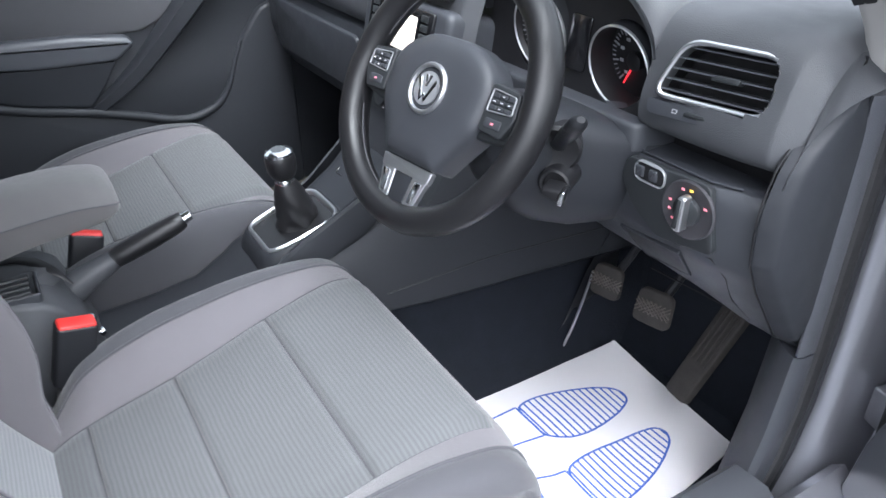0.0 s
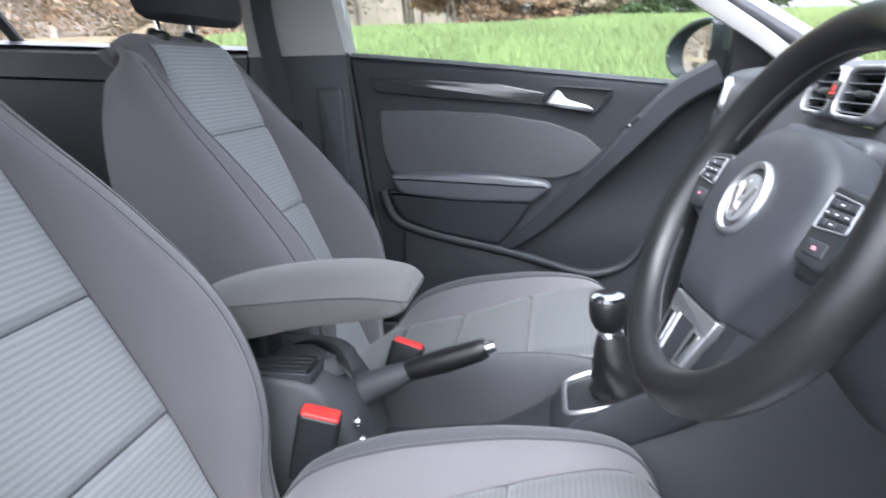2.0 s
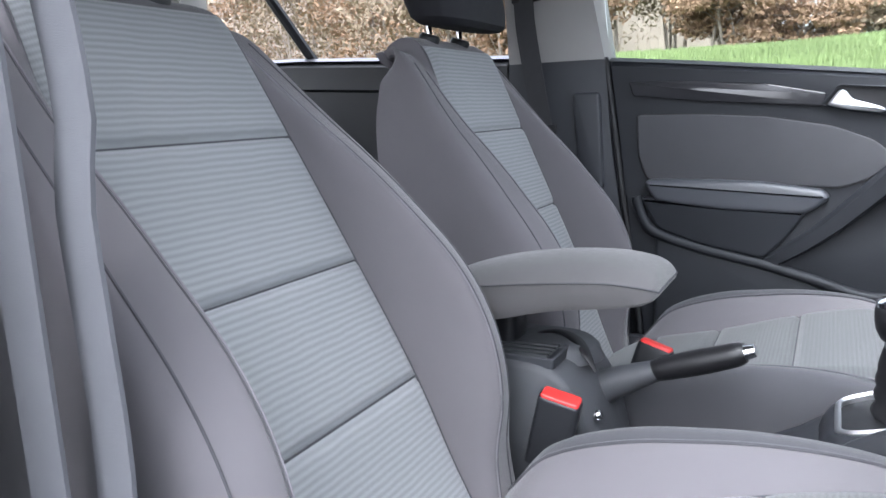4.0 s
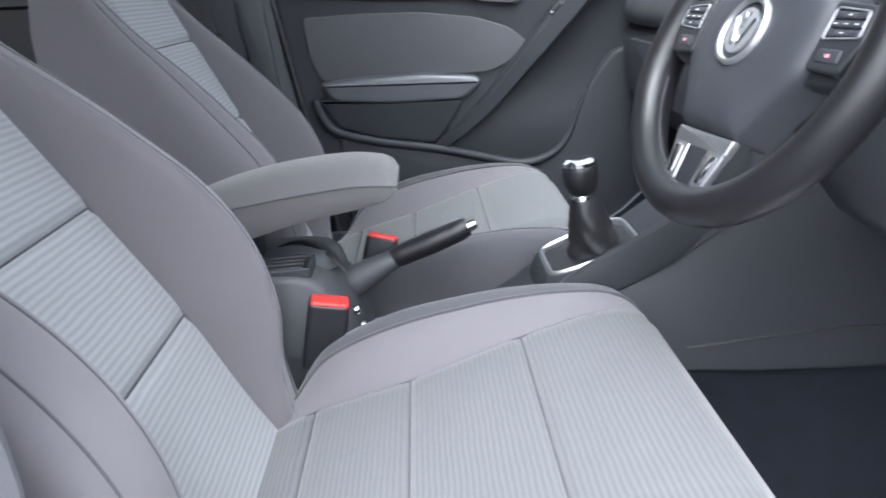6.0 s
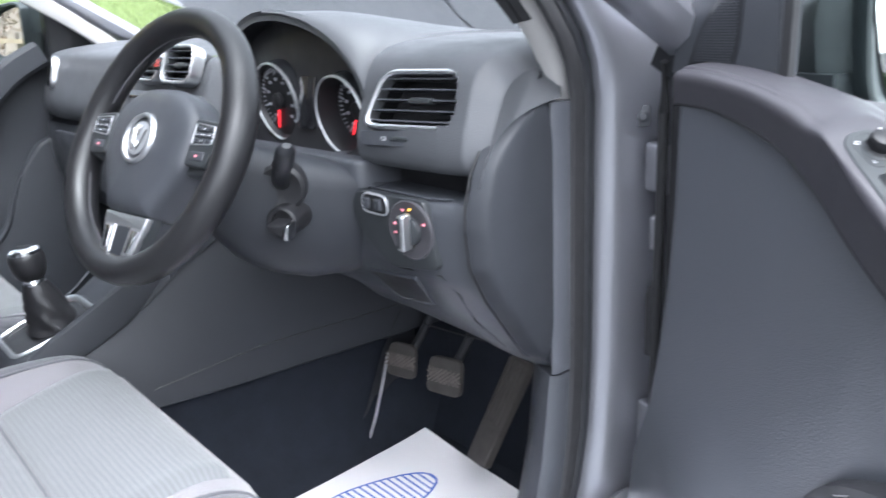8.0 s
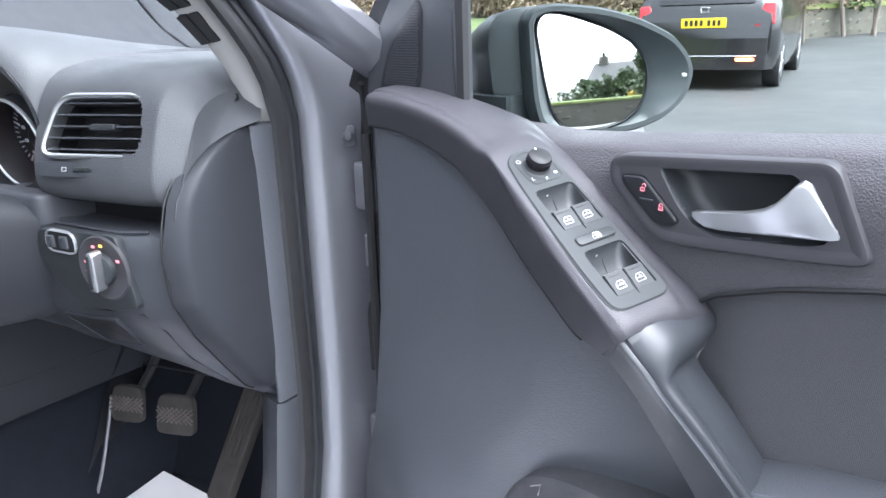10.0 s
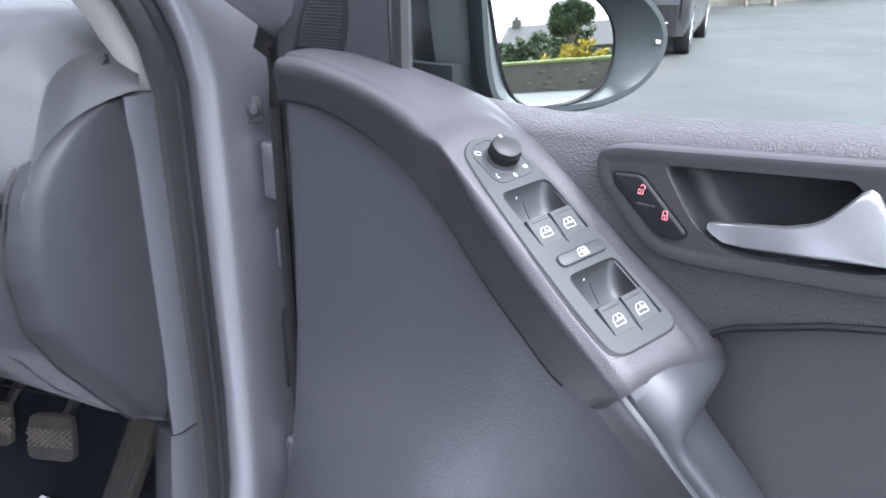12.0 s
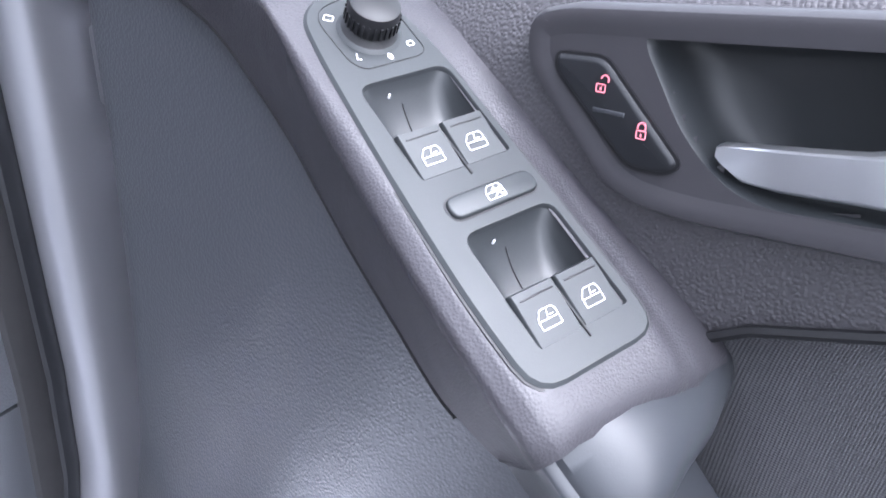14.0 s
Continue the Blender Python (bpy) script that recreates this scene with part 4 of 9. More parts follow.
part("glove_box_lid", slab([(-0.62, -0.055), (-0.20, -0.055), (-0.20, 0.055), (-0.62, 0.055)], 0, 0.008, 0.004, 0.015, m=face_matrix(0, 0.360, 0.735, 0, 0)), TRIM, dash)
# light switch panel
LM = face_matrix(0.543, 0.4005, 0.755, 4, 2)
lsp = part("light_switch_panel", slab([(-0.080, 0.004), (-0.072, 0.034), (0.046, 0.036), (0.062, -0.046), (-0.02, -0.055), (-0.060, -0.028)], -0.006, 0.003, 0.0015, 0.010, m=LM), SWITCH, dash, "dark panel with rotary light switch")
part("switch_ring", lathe([(0.0365, 0.002), (0.0362, 0.0042), (0.0345, 0.0056), (0.0310, 0.0040)], 44, m=LM @ pose(0.022, -0.002, 0)), BEZELGREY, lsp, "grey ring round the light switch")
part("light_knob", lathe([(0.0312, 0.0), (0.0312, 0.0036), (0.018, 0.004), (0.0172, 0.009), (0.016, 0.010)], 36, m=LM @ pose(0.022, -0.002, 0)), SWITCH, lsp)
part("knob_grip", slab([(-0.0062, -0.022), (0.0062, -0.022), (0.0050, 0.022), (-0.0050, 0.022)], 0.008, 0.021, 0.002, 0.004, m=LM @ pose(0.022, -0.002, 0, 0, 0, -4)), SATIN, lsp, "satin switch grip")
part("grip_face", slab([(-0.0052, -0.019), (0.0008, -0.019), (0.0006, 0.019), (-0.0042, 0.019)], 0.0190, 0.0218, 0.0008, 0.002, m=LM @ pose(0.022, -0.002, 0, 0, 0, -4)), SWITCH, lsp)
part("dimmer_panel", slab([(-0.021, -0.011), (0.021, -0.011), (0.021, 0.011), (-0.021, 0.011)], 0.001, 0.005, 0.002, 0.010, m=LM @ pose(-0.036, 0.022, 0, 0, 0, -2)), BLACK_AND_SHADE, lsp)
part("dimmer_rim", frame_ring([(-0.023, -0.013), (0.023, -0.013), (0.023, 0.013), (-0.023, 0.013)], 0.002, 0.001, 0.0062, 0.001, 0.012, m=LM @ pose(-0.036, 0.022, 0, 0, 0, -2)), SILVER, lsp)
for dx in (-0.012, 0.008):
    part("wheel", slab([(-0.006, -0.007), (0.006, -0.007), (0.006, 0.007), (-0.006, 0.007)], 0.004, 0.008, 0.002, 0.002, m=LM @ pose(-0.038 + dx, 0.022, 0)), TRIM, lsp)
for dx, dy, mt in [(0.020 + 0.0252 * math.cos(radians(a)), -0.002 + 0.0252 * math.sin(radians(a)), mt) for a, mt in ((168, PINKMARK), (194, PINKMARK), (222, PINKMARK), (112, PINKMARK), (86, AMBER), (24, PINKMARK))] + [(-0.047, 0.0225, PINKMARK), (-0.026, 0.0225, PINKMARK)]:
    part("symbol", slab([(-0.0022, -0.0013), (0.0022, -0.0013), (0.0016, 0.0013), (-0.0022, 0.0013)], 0.0026, 0.0034, m=LM @ pose(0.0 + dx + (0.002 if dx > -0.03 else 0), dy, 0.0015)), mt, lsp)
# tray under the light switch, its shade a black slab; outline of its flap
TM = face_matrix(0.500, 0.4335, 0.660, 0, 37)
part("pocket", slab([(-0.053, 0.017), (0.052, 0.034), (0.049, -0.018), (-0.030, -0.034)], -0.003, 0.0034, 0.0005, 0.003, m=TM), BLACK_AND_SHADE, dash, "black slab for the shade in an open pocket")
part("pocket_rim", frame_ring([(-0.056, 0.019), (0.055, 0.037), (0.052, -0.020), (-0.032, -0.037)], 0.003, -0.003, 0.0040, 0.001, 0.003, m=TM), TRIM, dash)
part("flap_gap", tube([(0.38, 0.4180, 0.6815), (0.454, 0.4155, 0.687), (0.547, 0.409, 0.698), (0.598, 0.4130, 0.700), (0.609, 0.430, 0.675), (0.600, 0.464, 0.628), (0.600, 0.498, 0.594), (0.596, 0.520, 0.573)], 0.0013, 5), BLACK_AND_SHADE, dash)
part("flap_gap", tube([(0.596, 0.520, 0.573), (0.56, 0.530, 0.564), (0.496, 0.545, 0.549), (0.40, 0.547, 0.540)], 0.0013, 5), BLACK_AND_SHADE, dash)
# end cover on the side of the dashboard
COVER = ([0.566, 0.580, 0.622, 0.672, 0.718, 0.765, 0.795, 0.828, 0.850, 0.864, 0.876, 0.884, 0.889, 0.8925], [0.520, 0.498, 0.464, 0.428, 0.404, 0.399, 0.402, 0.412, 0.427, 0.444, 0.464, 0.488, 0.513, 0.545])


def cover(u, z):
    """The domed cover: u from its rear curve to the pillar."""
    y0, y1 = interp(z, *COVER) + 0.009, 0.548
    y = y0 + (y1 - y0) * u
    d = min(y - y0, (0.896 - z) * 1.2, (z - 0.560) * 1.2)
    return (0.676 - 0.015 * min(max((y - 0.45) / 0.09, 0.0), 1.0) ** 1.5 - 0.016 * max(0.0, 1 - d / 0.016) ** 2 - 0.010 * max(0.0, 1 - d / 0.07) ** 2, y, z)


part("end_cover", sheet(cover, [k * k * (3 - 2 * k) * 0.5 + 0.5 * k ** 1.5 for k in lin(0, 1, 36)], lin(0.566, 0.8925, 60), thick=0.03), COLUMN, dash, "curved dark cover on the dashboard's end")
part("cover_joint", tube([(cover(0, z)[0] - 0.003, interp(z, *COVER) + 0.008, z) for z in lin(0.57, 0.89, 50)], 0.0013, 6), BLACK_AND_SHADE, dash)
part("dash_end", loft([[pad_skin(0.661, q) for q in spline([(0, a, b) for a, b in dash_profile(0.6605)][3:12], 40)], [Vector((0.6600, interp(z, *COVER) + 0.012, z)) for z in lin(0.8925, 0.81, 40)]], closed=False), DASH, dash, "rounded end of the upper pad")
part("end_filler", slab([(0.50, 0.80), (0.50, 0.870), (0.56, 0.884), (0.62, 0.884), (0.62, 0.80)], 0.57, 0.630, 0.004, m=Matrix(((0, 0, 1, 0), (1, 0, 0, 0), (0, 1, 0, 0), (0, 0, 0, 1)))), DASH, dash)
# middle stack
ST = Matrix(((1, 0, 0, 0), (0, 0.24, -0.97, 0.325), (0, 0.97, 0.24, 0.80), (0, 0, 0, 1)))
part("centre_fascia", slab([(-0.118, -0.20), (0.128, -0.20), (0.138, 0.10), (-0.128, 0.10)], -0.10, 0.0, 0.012, 0.02, m=ST), TRIM, dash, "grey centre stack")
rad = part("radio", slab([(-0.095, 0.0), (0.105, 0.0), (0.105, 0.092), (-0.095, 0.092)], 0.0, 0.005, 0.002, 0.006, m=ST), GLOSSY, dash, "black radio with a lit screen")
part("screen", slab([(-0.050, 0.022), (0.060, 0.022), (0.060, 0.078), (-0.050, 0.078)], 0.004, 0.006, 0.0005, 0.002, m=ST), SCREEN, rad, "pale lit screen")
for sx in (-0.073, 0.083):
    part("radio_knob", lathe([(0.011, 0.004), (0.011, 0.016), (0.009, 0.018)], 20, m=ST @ pose(sx, 0.016, 0)), CHROME, rad)
    for k in range(4):
        part("radio_key", slab([(-0.009, -0.005), (0.009, -0.005), (0.009, 0.005), (-0.009, 0.005)], 0.004, 0.008, 0.001, 0.001, m=ST @ pose(sx, 0.038 + 0.014 * k, 0)), SWITCH, rad)
part("cd_slot", slab([(-0.06, 0.0835), (0.07, 0.0835), (0.07, 0.0865), (-0.06, 0.0865)], 0.005, 0.0056, m=ST), BLACK_AND_SHADE, rad)
clim = part("climate_panel", slab([(-0.095, -0.085), (0.105, -0.085), (0.105, -0.022), (-0.095, -0.022)], 0.0, 0.004, 0.002, 0.006, m=ST), SWITCH, dash)
for sx in (-0.062, 0.005, 0.072):
    part("climate_ring", lathe([(0.022, 0.003), (0.023, 0.010), (0.020, 0.012)], 28, m=ST @ pose(sx, -0.055, 0), caps=(False, False)), CHROME, clim)
    part("climate_knob", lathe([(0.019, 0.003), (0.018, 0.018), (0.015, 0.020)], 28, m=ST @ pose(sx, -0.055, 0)), SWITCH, clim)
part("switch_row", slab([(-0.08, -0.013), (0.09, -0.013), (0.09, -0.003), (-0.08, -0.003)], 0.0, 0.005, 0.001, 0.003, m=ST), BLACK_AND_SHADE, dash)
hazard = part("hazard_switch", slab([(-0.012, -0.011), (0.012, -0.011), (0.012, 0.011), (-0.012, 0.011)], 0.0, 0.006, 0.002, 0.004, m=face_matrix(0.012, 0.362, 0.938, 2, -22)), GLOSSY, dash, "black hazard switch")
part("warning_triangle", frame_ring([(-0.007, -0.005), (0.007, -0.005), (0, 0.007)], 0.0014, 0.006, 0.0064, 0.0001, m=face_matrix(0.012, 0.362, 0.938, 2, -22)), RED, hazard, "red warning triangle")

# ---- steering column, stalk, key ----
col = thing("steering_column", "grey plastic steering column shroud with ignition lock", "steering column")
rings = []
for y, zc, w, hu, hd in ((0.235, 0.828, 0.036, 0.040, 0.050), (0.255, 0.820, 0.050, 0.048, 0.080), (0.280, 0.812, 0.060, 0.050, 0.105), (0.32, 0.800, 0.072, 0.048, 0.120), (0.37, 0.790, 0.090, 0.042, 0.128), (0.42, 0.785, 0.110, 0.030, 0.128), (0.47, 0.78, 0.110, 0.020, 0.125)):
    ring = []
    for a in lin(0, 2 * math.pi * 39 / 40, 40):
        c, s = math.cos(a), math.sin(a)
        ww = w * (1.0 if s > 0 else 1.0 - 0.28 * abs(s) ** 2)
        ring.append(Vector((0.366 + ww * math.copysign(abs(c) ** 0.62, c), y, zc + (hu if s > 0 else hd) * math.copysign(abs(s) ** 0.75, s))))
    rings.append(ring)
part("shroud", loft(rings), COLUMN, col, "grey moulded column shroud")
KM = face_matrix(0.446, 0.302, 0.764, 30, 4) @ Matrix.Diagonal((0.8, 0.8, 0.9, 1))
part("ignition_ring", lathe([(0.025, -0.05), (0.025, 0.004), (0.022, 0.006), (0.017, 0.005), (0.016, 0.001)], 28, m=KM), BLACK_AND_SHADE, col, "black ignition lock")
part("key_head", slab([(-0.010, -0.006), (0.018, -0.012), (0.022, 0.010), (-0.010, 0.006)], 0.002, 0.030, 0.004, 0.004, m=KM @ pose(0, 0, 0, 0, 0, -8)), BLACK_AND_SHADE, col, "black key in the ignition")
part("key_edge", slab([(0.017, -0.014), (0.026, -0.014), (0.027, 0.011), (0.019, 0.011)], 0.010, 0.032, 0.003, 0.003, m=KM @ pose(0, 0, 0, 0, 0, -8)), CHROME, col, "chrome key edge")
part("stalk_socket", lathe([(0.030, -0.02), (0.030, 0.004), (0.026, 0.008), (0.016, 0.004)], 28, m=face_matrix(0.434, 0.311, 0.803, 46, 4)), BLACK_AND_SHADE, col)
part("stalk", tube(spline([(0.426, 0.322, 0.800), (0.444, 0.306, 0.812), (0.466, 0.297, 0.832), (0.482, 0.292, 0.847)], 12), lambda t: 0.0085 + 0.004 * t, 12, flat=0.7), DARK, col, "black wiper stalk")
part("stalk_tip", tube(spline([(0.470, 0.296, 0.836), (0.486, 0.291, 0.851), (0.497, 0.288, 0.862)], 12), lambda t: 0.0125 - 0.0015 * t - 0.006 * max(0, t - 0.75) * 4 * max(0, t - 0.75) * 4, 14, flat=0.8), DARK, col, "grey stalk end")
part("stalk", tube(spline([(0.30, 0.315, 0.822), (0.262, 0.296, 0.838), (0.235, 0.286, 0.85), (0.205, 0.280, 0.858)], 12), lambda t: 0.0085 + 0.004 * t, 12, flat=0.7), DARK, col)

# ---- steering wheel ----
WM = Matrix.Translation((0.3434, 0.2045, 0.863)) @ pose(0, 0, 0, 90 - 29, 0, 7.9) @ Matrix.Scale(0.892, 4)
wheel = thing("steering_wheel", "black leather three-spoke steering wheel with round emblem", "steering wheel", at=WM)
R, rr = 0.170, 0.0195
rings = []
for k in range(96):
    a = 2 * math.pi * k / 96
    c, s = math.cos(a), math.sin(a)
    fat = 1.0 + 0.12 * max(0, math.cos(2 * (a - radians(20))) - 0.6) * 2.5
    rings.append([Vector(((R + rr * math.cos(b)) * c, (R + rr * math.cos(b)) * s, rr * 1.1 * fat * math.sin(b))) for b in lin(0, 2 * math.pi * 17 / 18, 18)])
rings.append(rings[0])
bm = loft([list(r) for r in rings], caps=(False, False))
bmesh.ops.remove_doubles(bm, verts=bm.verts, dist=1e-6)
part("rim", bm, LEATHER, wheel, "worn black leather rim")
part("rim_seam", tube([((R - rr * 0.985) * math.cos(a), (R - rr * 0.985) * math.sin(a), 0.0) for a in lin(radians(200), radians(520), 160)], 0.0012, 5), SEAMLINE, wheel)
# hub pad
hub = [(-0.040, 0.074), (0.040, 0.074), (0.078, 0.056), (0.100, 0.030), (0.098, -0.028), (0.070, -0.066), (0.050, -0.097), (-0.050, -0.097), (-0.070, -0.066), (-0.098, -0.028), (-0.100, 0.030), (-0.078, 0.056)]
HUB = fillet(hub, [0.03, 0.03, 0.02, 0.02, 0.012, 0.03, 0.006, 0.006, 0.03, 0.012, 0.02, 0.02], 5)
part("hub_pad", loft([[Vector((p.x * k, (p.y + 0.01) * k - 0.01, z)) for p in HUB] for k, z in ((1.0, -0.030), (1.0, -0.002), (0.985, 0.006), (0.95, 0.0115), (0.86, 0.0165), (0.70, 0.0195), (0.50, 0.0212), (0.30, 0.0220))]), TRIM, wheel, "dark grey airbag pad")
part("pad_crease", tube(spline([(0.074, 0.044, 0.0105), (0.068, 0.010, 0.0165), (0.052, -0.034, 0.0168), (0.036, -0.052, 0.0160), (0.0, -0.058, 0.0158), (-0.036, -0.052, 0.0160), (-0.052, -0.034, 0.0168), (-0.068, 0.010, 0.0165), (-0.074, 0.044, 0.0105)], 40), 0.0011, 6), DASH, wheel)
for sgn in (-1, 1):
    part("spoke", slab([(sgn * 0.080, 0.038), (sgn * 0.12, 0.036), (sgn * 0.165, 0.028), (sgn * 0.165, -0.024), (sgn * 0.12, -0.034), (sgn * 0.080, -0.036)], -0.016, 0.002, 0.006, 0.008), SWITCH, wheel, "dark side spoke")
    sw = part("switch_block", slab([(sgn * 0.097, 0.036), (sgn * 0.146, 0.032), (sgn * 0.150, 0.000), (sgn * 0.138, -0.026), (sgn * 0.097, -0.024)], 0.000, 0.012, 0.003, 0.006), SWITCH, wheel, "switch block on the spoke")
    part("key_frame", frame_ring([(sgn * a, b) for a, b in ((0.102, 0.0300), (0.143, 0.0270), (0.145, 0.0040), (0.102, 0.0010))], 0.0016, 0.010, 0.0135, 0.0005, 0.004), SILVER, sw)
    for dy in (0.022, 0.0145, 0.007):
        for dx in (-0.0125, 0, 0.0125):
            part("key", slab([(-0.0052, -0.0028), (0.0052, -0.0028), (0.0052, 0.0028), (-0.0052, 0.0028)], 0.010, 0.0140, 0.0010, 0.0016, m=pose(sgn * 0.1235 + dx, dy + 0.0005, 0)), TRIM, sw)
            if dx == 0 or dy == 0.0145:
                part("key_mark", slab([(-0.0018, -0.0006), (0.0018, -0.0006), (0.0018, 0.0006), (-0.0018, 0.0006)], 0.0138, 0.0144, m=pose(sgn * 0.1235 + dx, dy + 0.0005, 0)), WHITEMARK, sw)
    part("lower_key", slab([(-0.014, -0.006), (0.014, -0.006), (0.014, 0.006), (-0.014, 0.006)], 0.009, 0.0130, 0.0015, 0.003, m=pose(sgn * 0.120, -0.0115, 0)), TRIM, sw)
    part("key_mark", slab([(-0.0022, -0.0013), (0.0022, -0.0013), (0.0022, 0.0013), (-0.0022, 0.0013)], 0.0128, 0.0134, m=pose(sgn * 0.120, -0.0115, 0)), PINKMARK, sw)
low = part("lower_spoke", slab([(-0.050, -0.088), (0.050, -0.088), (0.046, -0.120), (0.034, -0.162), (-0.034, -0.162), (-0.046, -0.120)], -0.014, 0.004, 0.005, 0.008), SWITCH, wheel, "dark lower spoke")
part("spoke_trim", slab([(-0.0515, -0.0975), (0.0515, -0.0975), (0.049, -0.1140), (-0.049, -0.1140)], 0.000, 0.0082, 0.002, 0.002), SATIN, low, "satin silver spoke trim")
for sgn in (-1, 1):
    part("spoke_trim", slab([(sgn * 0.0485, -0.108), (sgn * 0.0190, -0.108), (sgn * 0.0160, -0.152), (sgn * 0.0370, -0.152)], 0.000, 0.0080, 0.002, 0.004), SATIN, low, "satin silver spoke trim")
    part("trim_inlay", slab([(sgn * 0.0405, -0.1165), (sgn * 0.0265, -0.1165), (sgn * 0.0235, -0.1465), (sgn * 0.0330, -0.1465)], 0.0070, 0.0086, 0.0004, 0.002), CHROME, low)
part("spoke_cover", slab([(-0.0185, -0.110), (0.0185, -0.110), (0.0150, -0.158), (-0.0150, -0.158)], 0.000, 0.0068, 0.002, 0.003), COLUMN, low)
part("emblem", lathe([(0.0345, 0.016), (0.0345, 0.0235), (0.0325, 0.0262), (0.0295, 0.0262), (0.0278, 0.0225)], 40, caps=(True, False)), SATIN, wheel, "round chrome emblem")
part("emblem_face", lathe([(0.0280, 0.016), (0.0278, 0.0215)], 40), BLACK_AND_SHADE, wheel)
part("emblem_disc", lathe([(0.0222, 0.018), (0.0222, 0.0240), (0.0205, 0.0246)], 36), SILVER, wheel, "silver emblem disc")
for q in ([(-0.0225, 0.012), (-0.0165, 0.015), (-0.004, -0.014), (0.0, -0.006), (0.004, -0.014), (0.0165, 0.015), (0.0225, 0.012), (0.006, -0.022), (0.0, -0.012), (-0.006, -0.022)], [(-0.008, 0.020), (-0.003, 0.020), (0.0, 0.010), (0.003, 0.020), (0.008, 0.020), (0.0025, 0.002), (-0.0025, 0.002)]):
    part("emblem_shape", slab([(0.86 * a, 0.86 * b) for a, b in q], 0.0244, 0.0256, 0.0004), CHROME, wheel)


# ---- car body round the cabin ----
body = thing("car_body", "grey metallic car body with black seals, seen from the open driver door", "car body", kind="structure")


def board(name, pts, material, label="", parent=body):
    """A flat or bent plate from a grid of corner points, 4 mm thick."""
    us, vs = range(len(pts)), range(len(pts[0]))
    return part(name, sheet(lambda u, v: pts[u][v], list(us), list(vs), thick=0.004), material, parent, label)


# floor, toe board, tunnel sides
fl = sheet(lambda u, v: (u, v, 0.198 + 0.004 * math.sin(9 * u) * math.sin(7 * v)), lin(-0.72, 0.70, 30), lin(-1.6, 0.74, 40), thick=0.02)
part("floor_carpet", fl, CARPET, body, "black footwell carpet")
part("toe_board", sheet(lambda u, v: (u, 0.72 + 0.16 * v + 0.03 * math.sin(3 * v), 0.198 + 0.42 * v), lin(-0.72, 0.70, 20), lin(0, 1, 14), thick=0.02), CARPET, body)
part("bulkhead", sheet(lambda u, v: (u, 0.90 + 0.05 * v, 0.60 + 0.34 * v), lin(-0.72, 0.70, 6), lin(0, 1, 6), thick=0.02), DARK, body)
# carpet up the tunnel side
for sgn in (-1, 1):
    part("tunnel_carpet", sheet(lambda u, v: (sgn * (0.20 - 0.045 * v), u, 0.198 + 0.260 * v), lin(-0.2, 0.80, 20), lin(0, 1, 8), thick=0.02), CARPET, body)
    # plastic side panel of the console, towards the footwell

    def cheek(u, v, sgn=sgn):
        y = interp(u, [0, 1], [0.00, 0.86])
        top = interp(y, [0.0, 0.10, 0.20, 0.30, 0.40, 0.86], [0.478, 0.520, 0.568, 0.645, 0.70, 0.70])
        bot = interp(y, [0.0, 0.20, 0.50, 0.86], [0.43, 0.446, 0.432, 0.415])
        xt = interp(y, [0, 0.1, 0.3, 0.62, 0.86], [0.094, 0.104, 0.135, 0.165, 0.175])
        xb = interp(y, [0, 0.1, 0.3, 0.62, 0.86], [0.128, 0.150, 0.172, 0.185, 0.195])
        return (sgn * (xt + (xb - xt) * v ** 0.8), y, top + (bot - top) * v)
    part("console_cheek", sheet(cheek, lin(0, 1, 30), lin(0, 1, 14), thick=0.004 * sgn), COLUMN, body, "smooth grey side of the console")
    part("cheek_joint", tube([cheek(u, 0.80) for u in lin(0.25, 1, 20)], 0.0014, 5), BLACK_AND_SHADE, body)

# sill and kick trim by the driver's door
part("sill_trim", loft([[Vector(p) for p in ((0.615, y, 0.20), (0.620, y, 0.335), (0.640, y, 0.362), (0.690, y, 0.365), (0.705, y, 0.355), (0.705, y, 0.20))] for y in lin(-1.3, 0.50, 20)]), TRIM, body, "grey plastic sill trim")
part("sill", loft([[Vector(p) for p in ((0.705, y, 0.15), (0.705, y, 0.352), (0.722, y, 0.368), (0.742, y, 0.352), (0.760, y, 0.335), (0.830, y, 0.325), (0.855, y, 0.30), (0.860, y, 0.15))] for y in lin(-1.3, 0.62, 24)]), PAINT, body, "grey painted door sill")
kick = [[Vector((x, y, z)) for x, y in ((0.575, 0.76), (0.582, 0.62), (0.600, 0.575), (0.632, 0.548), (0.655, 0.540), (0.663, 0.548), (0.665, 0.568), (0.660, 0.62), (0.655, 0.76))] for z in (0.20, 0.30, 0.42, 0.50, 0.542)]
part("kick_trim", loft([[Vector((p.x + interp(p.z, [0.2, 0.55], [0.004, 0]), p.y - interp(p.z, [0.2, 0.36, 0.55], [0.10, 0.03, 0.0]), p.z)) for p in r] for r in kick]), TRIM, body, "grey plastic kick trim")
# pillar trim above the kick trim, up beside the dashboard's end
pt = []
for z in (0.546, 0.65, 0.75, 0.83, 0.888):
    pt.append([Vector(q) for q in ((0.630, 0.64, z), (0.652, 0.548, z), (0.656, 0.5395, z), (0.660, 0.538, z), (0.664, 0.544, z), (0.6655, 0.566, z), (0.655, 0.60, z))])
part("pillar_lower_trim", loft(pt), GRAIN2, body, "dark grained pillar trim")
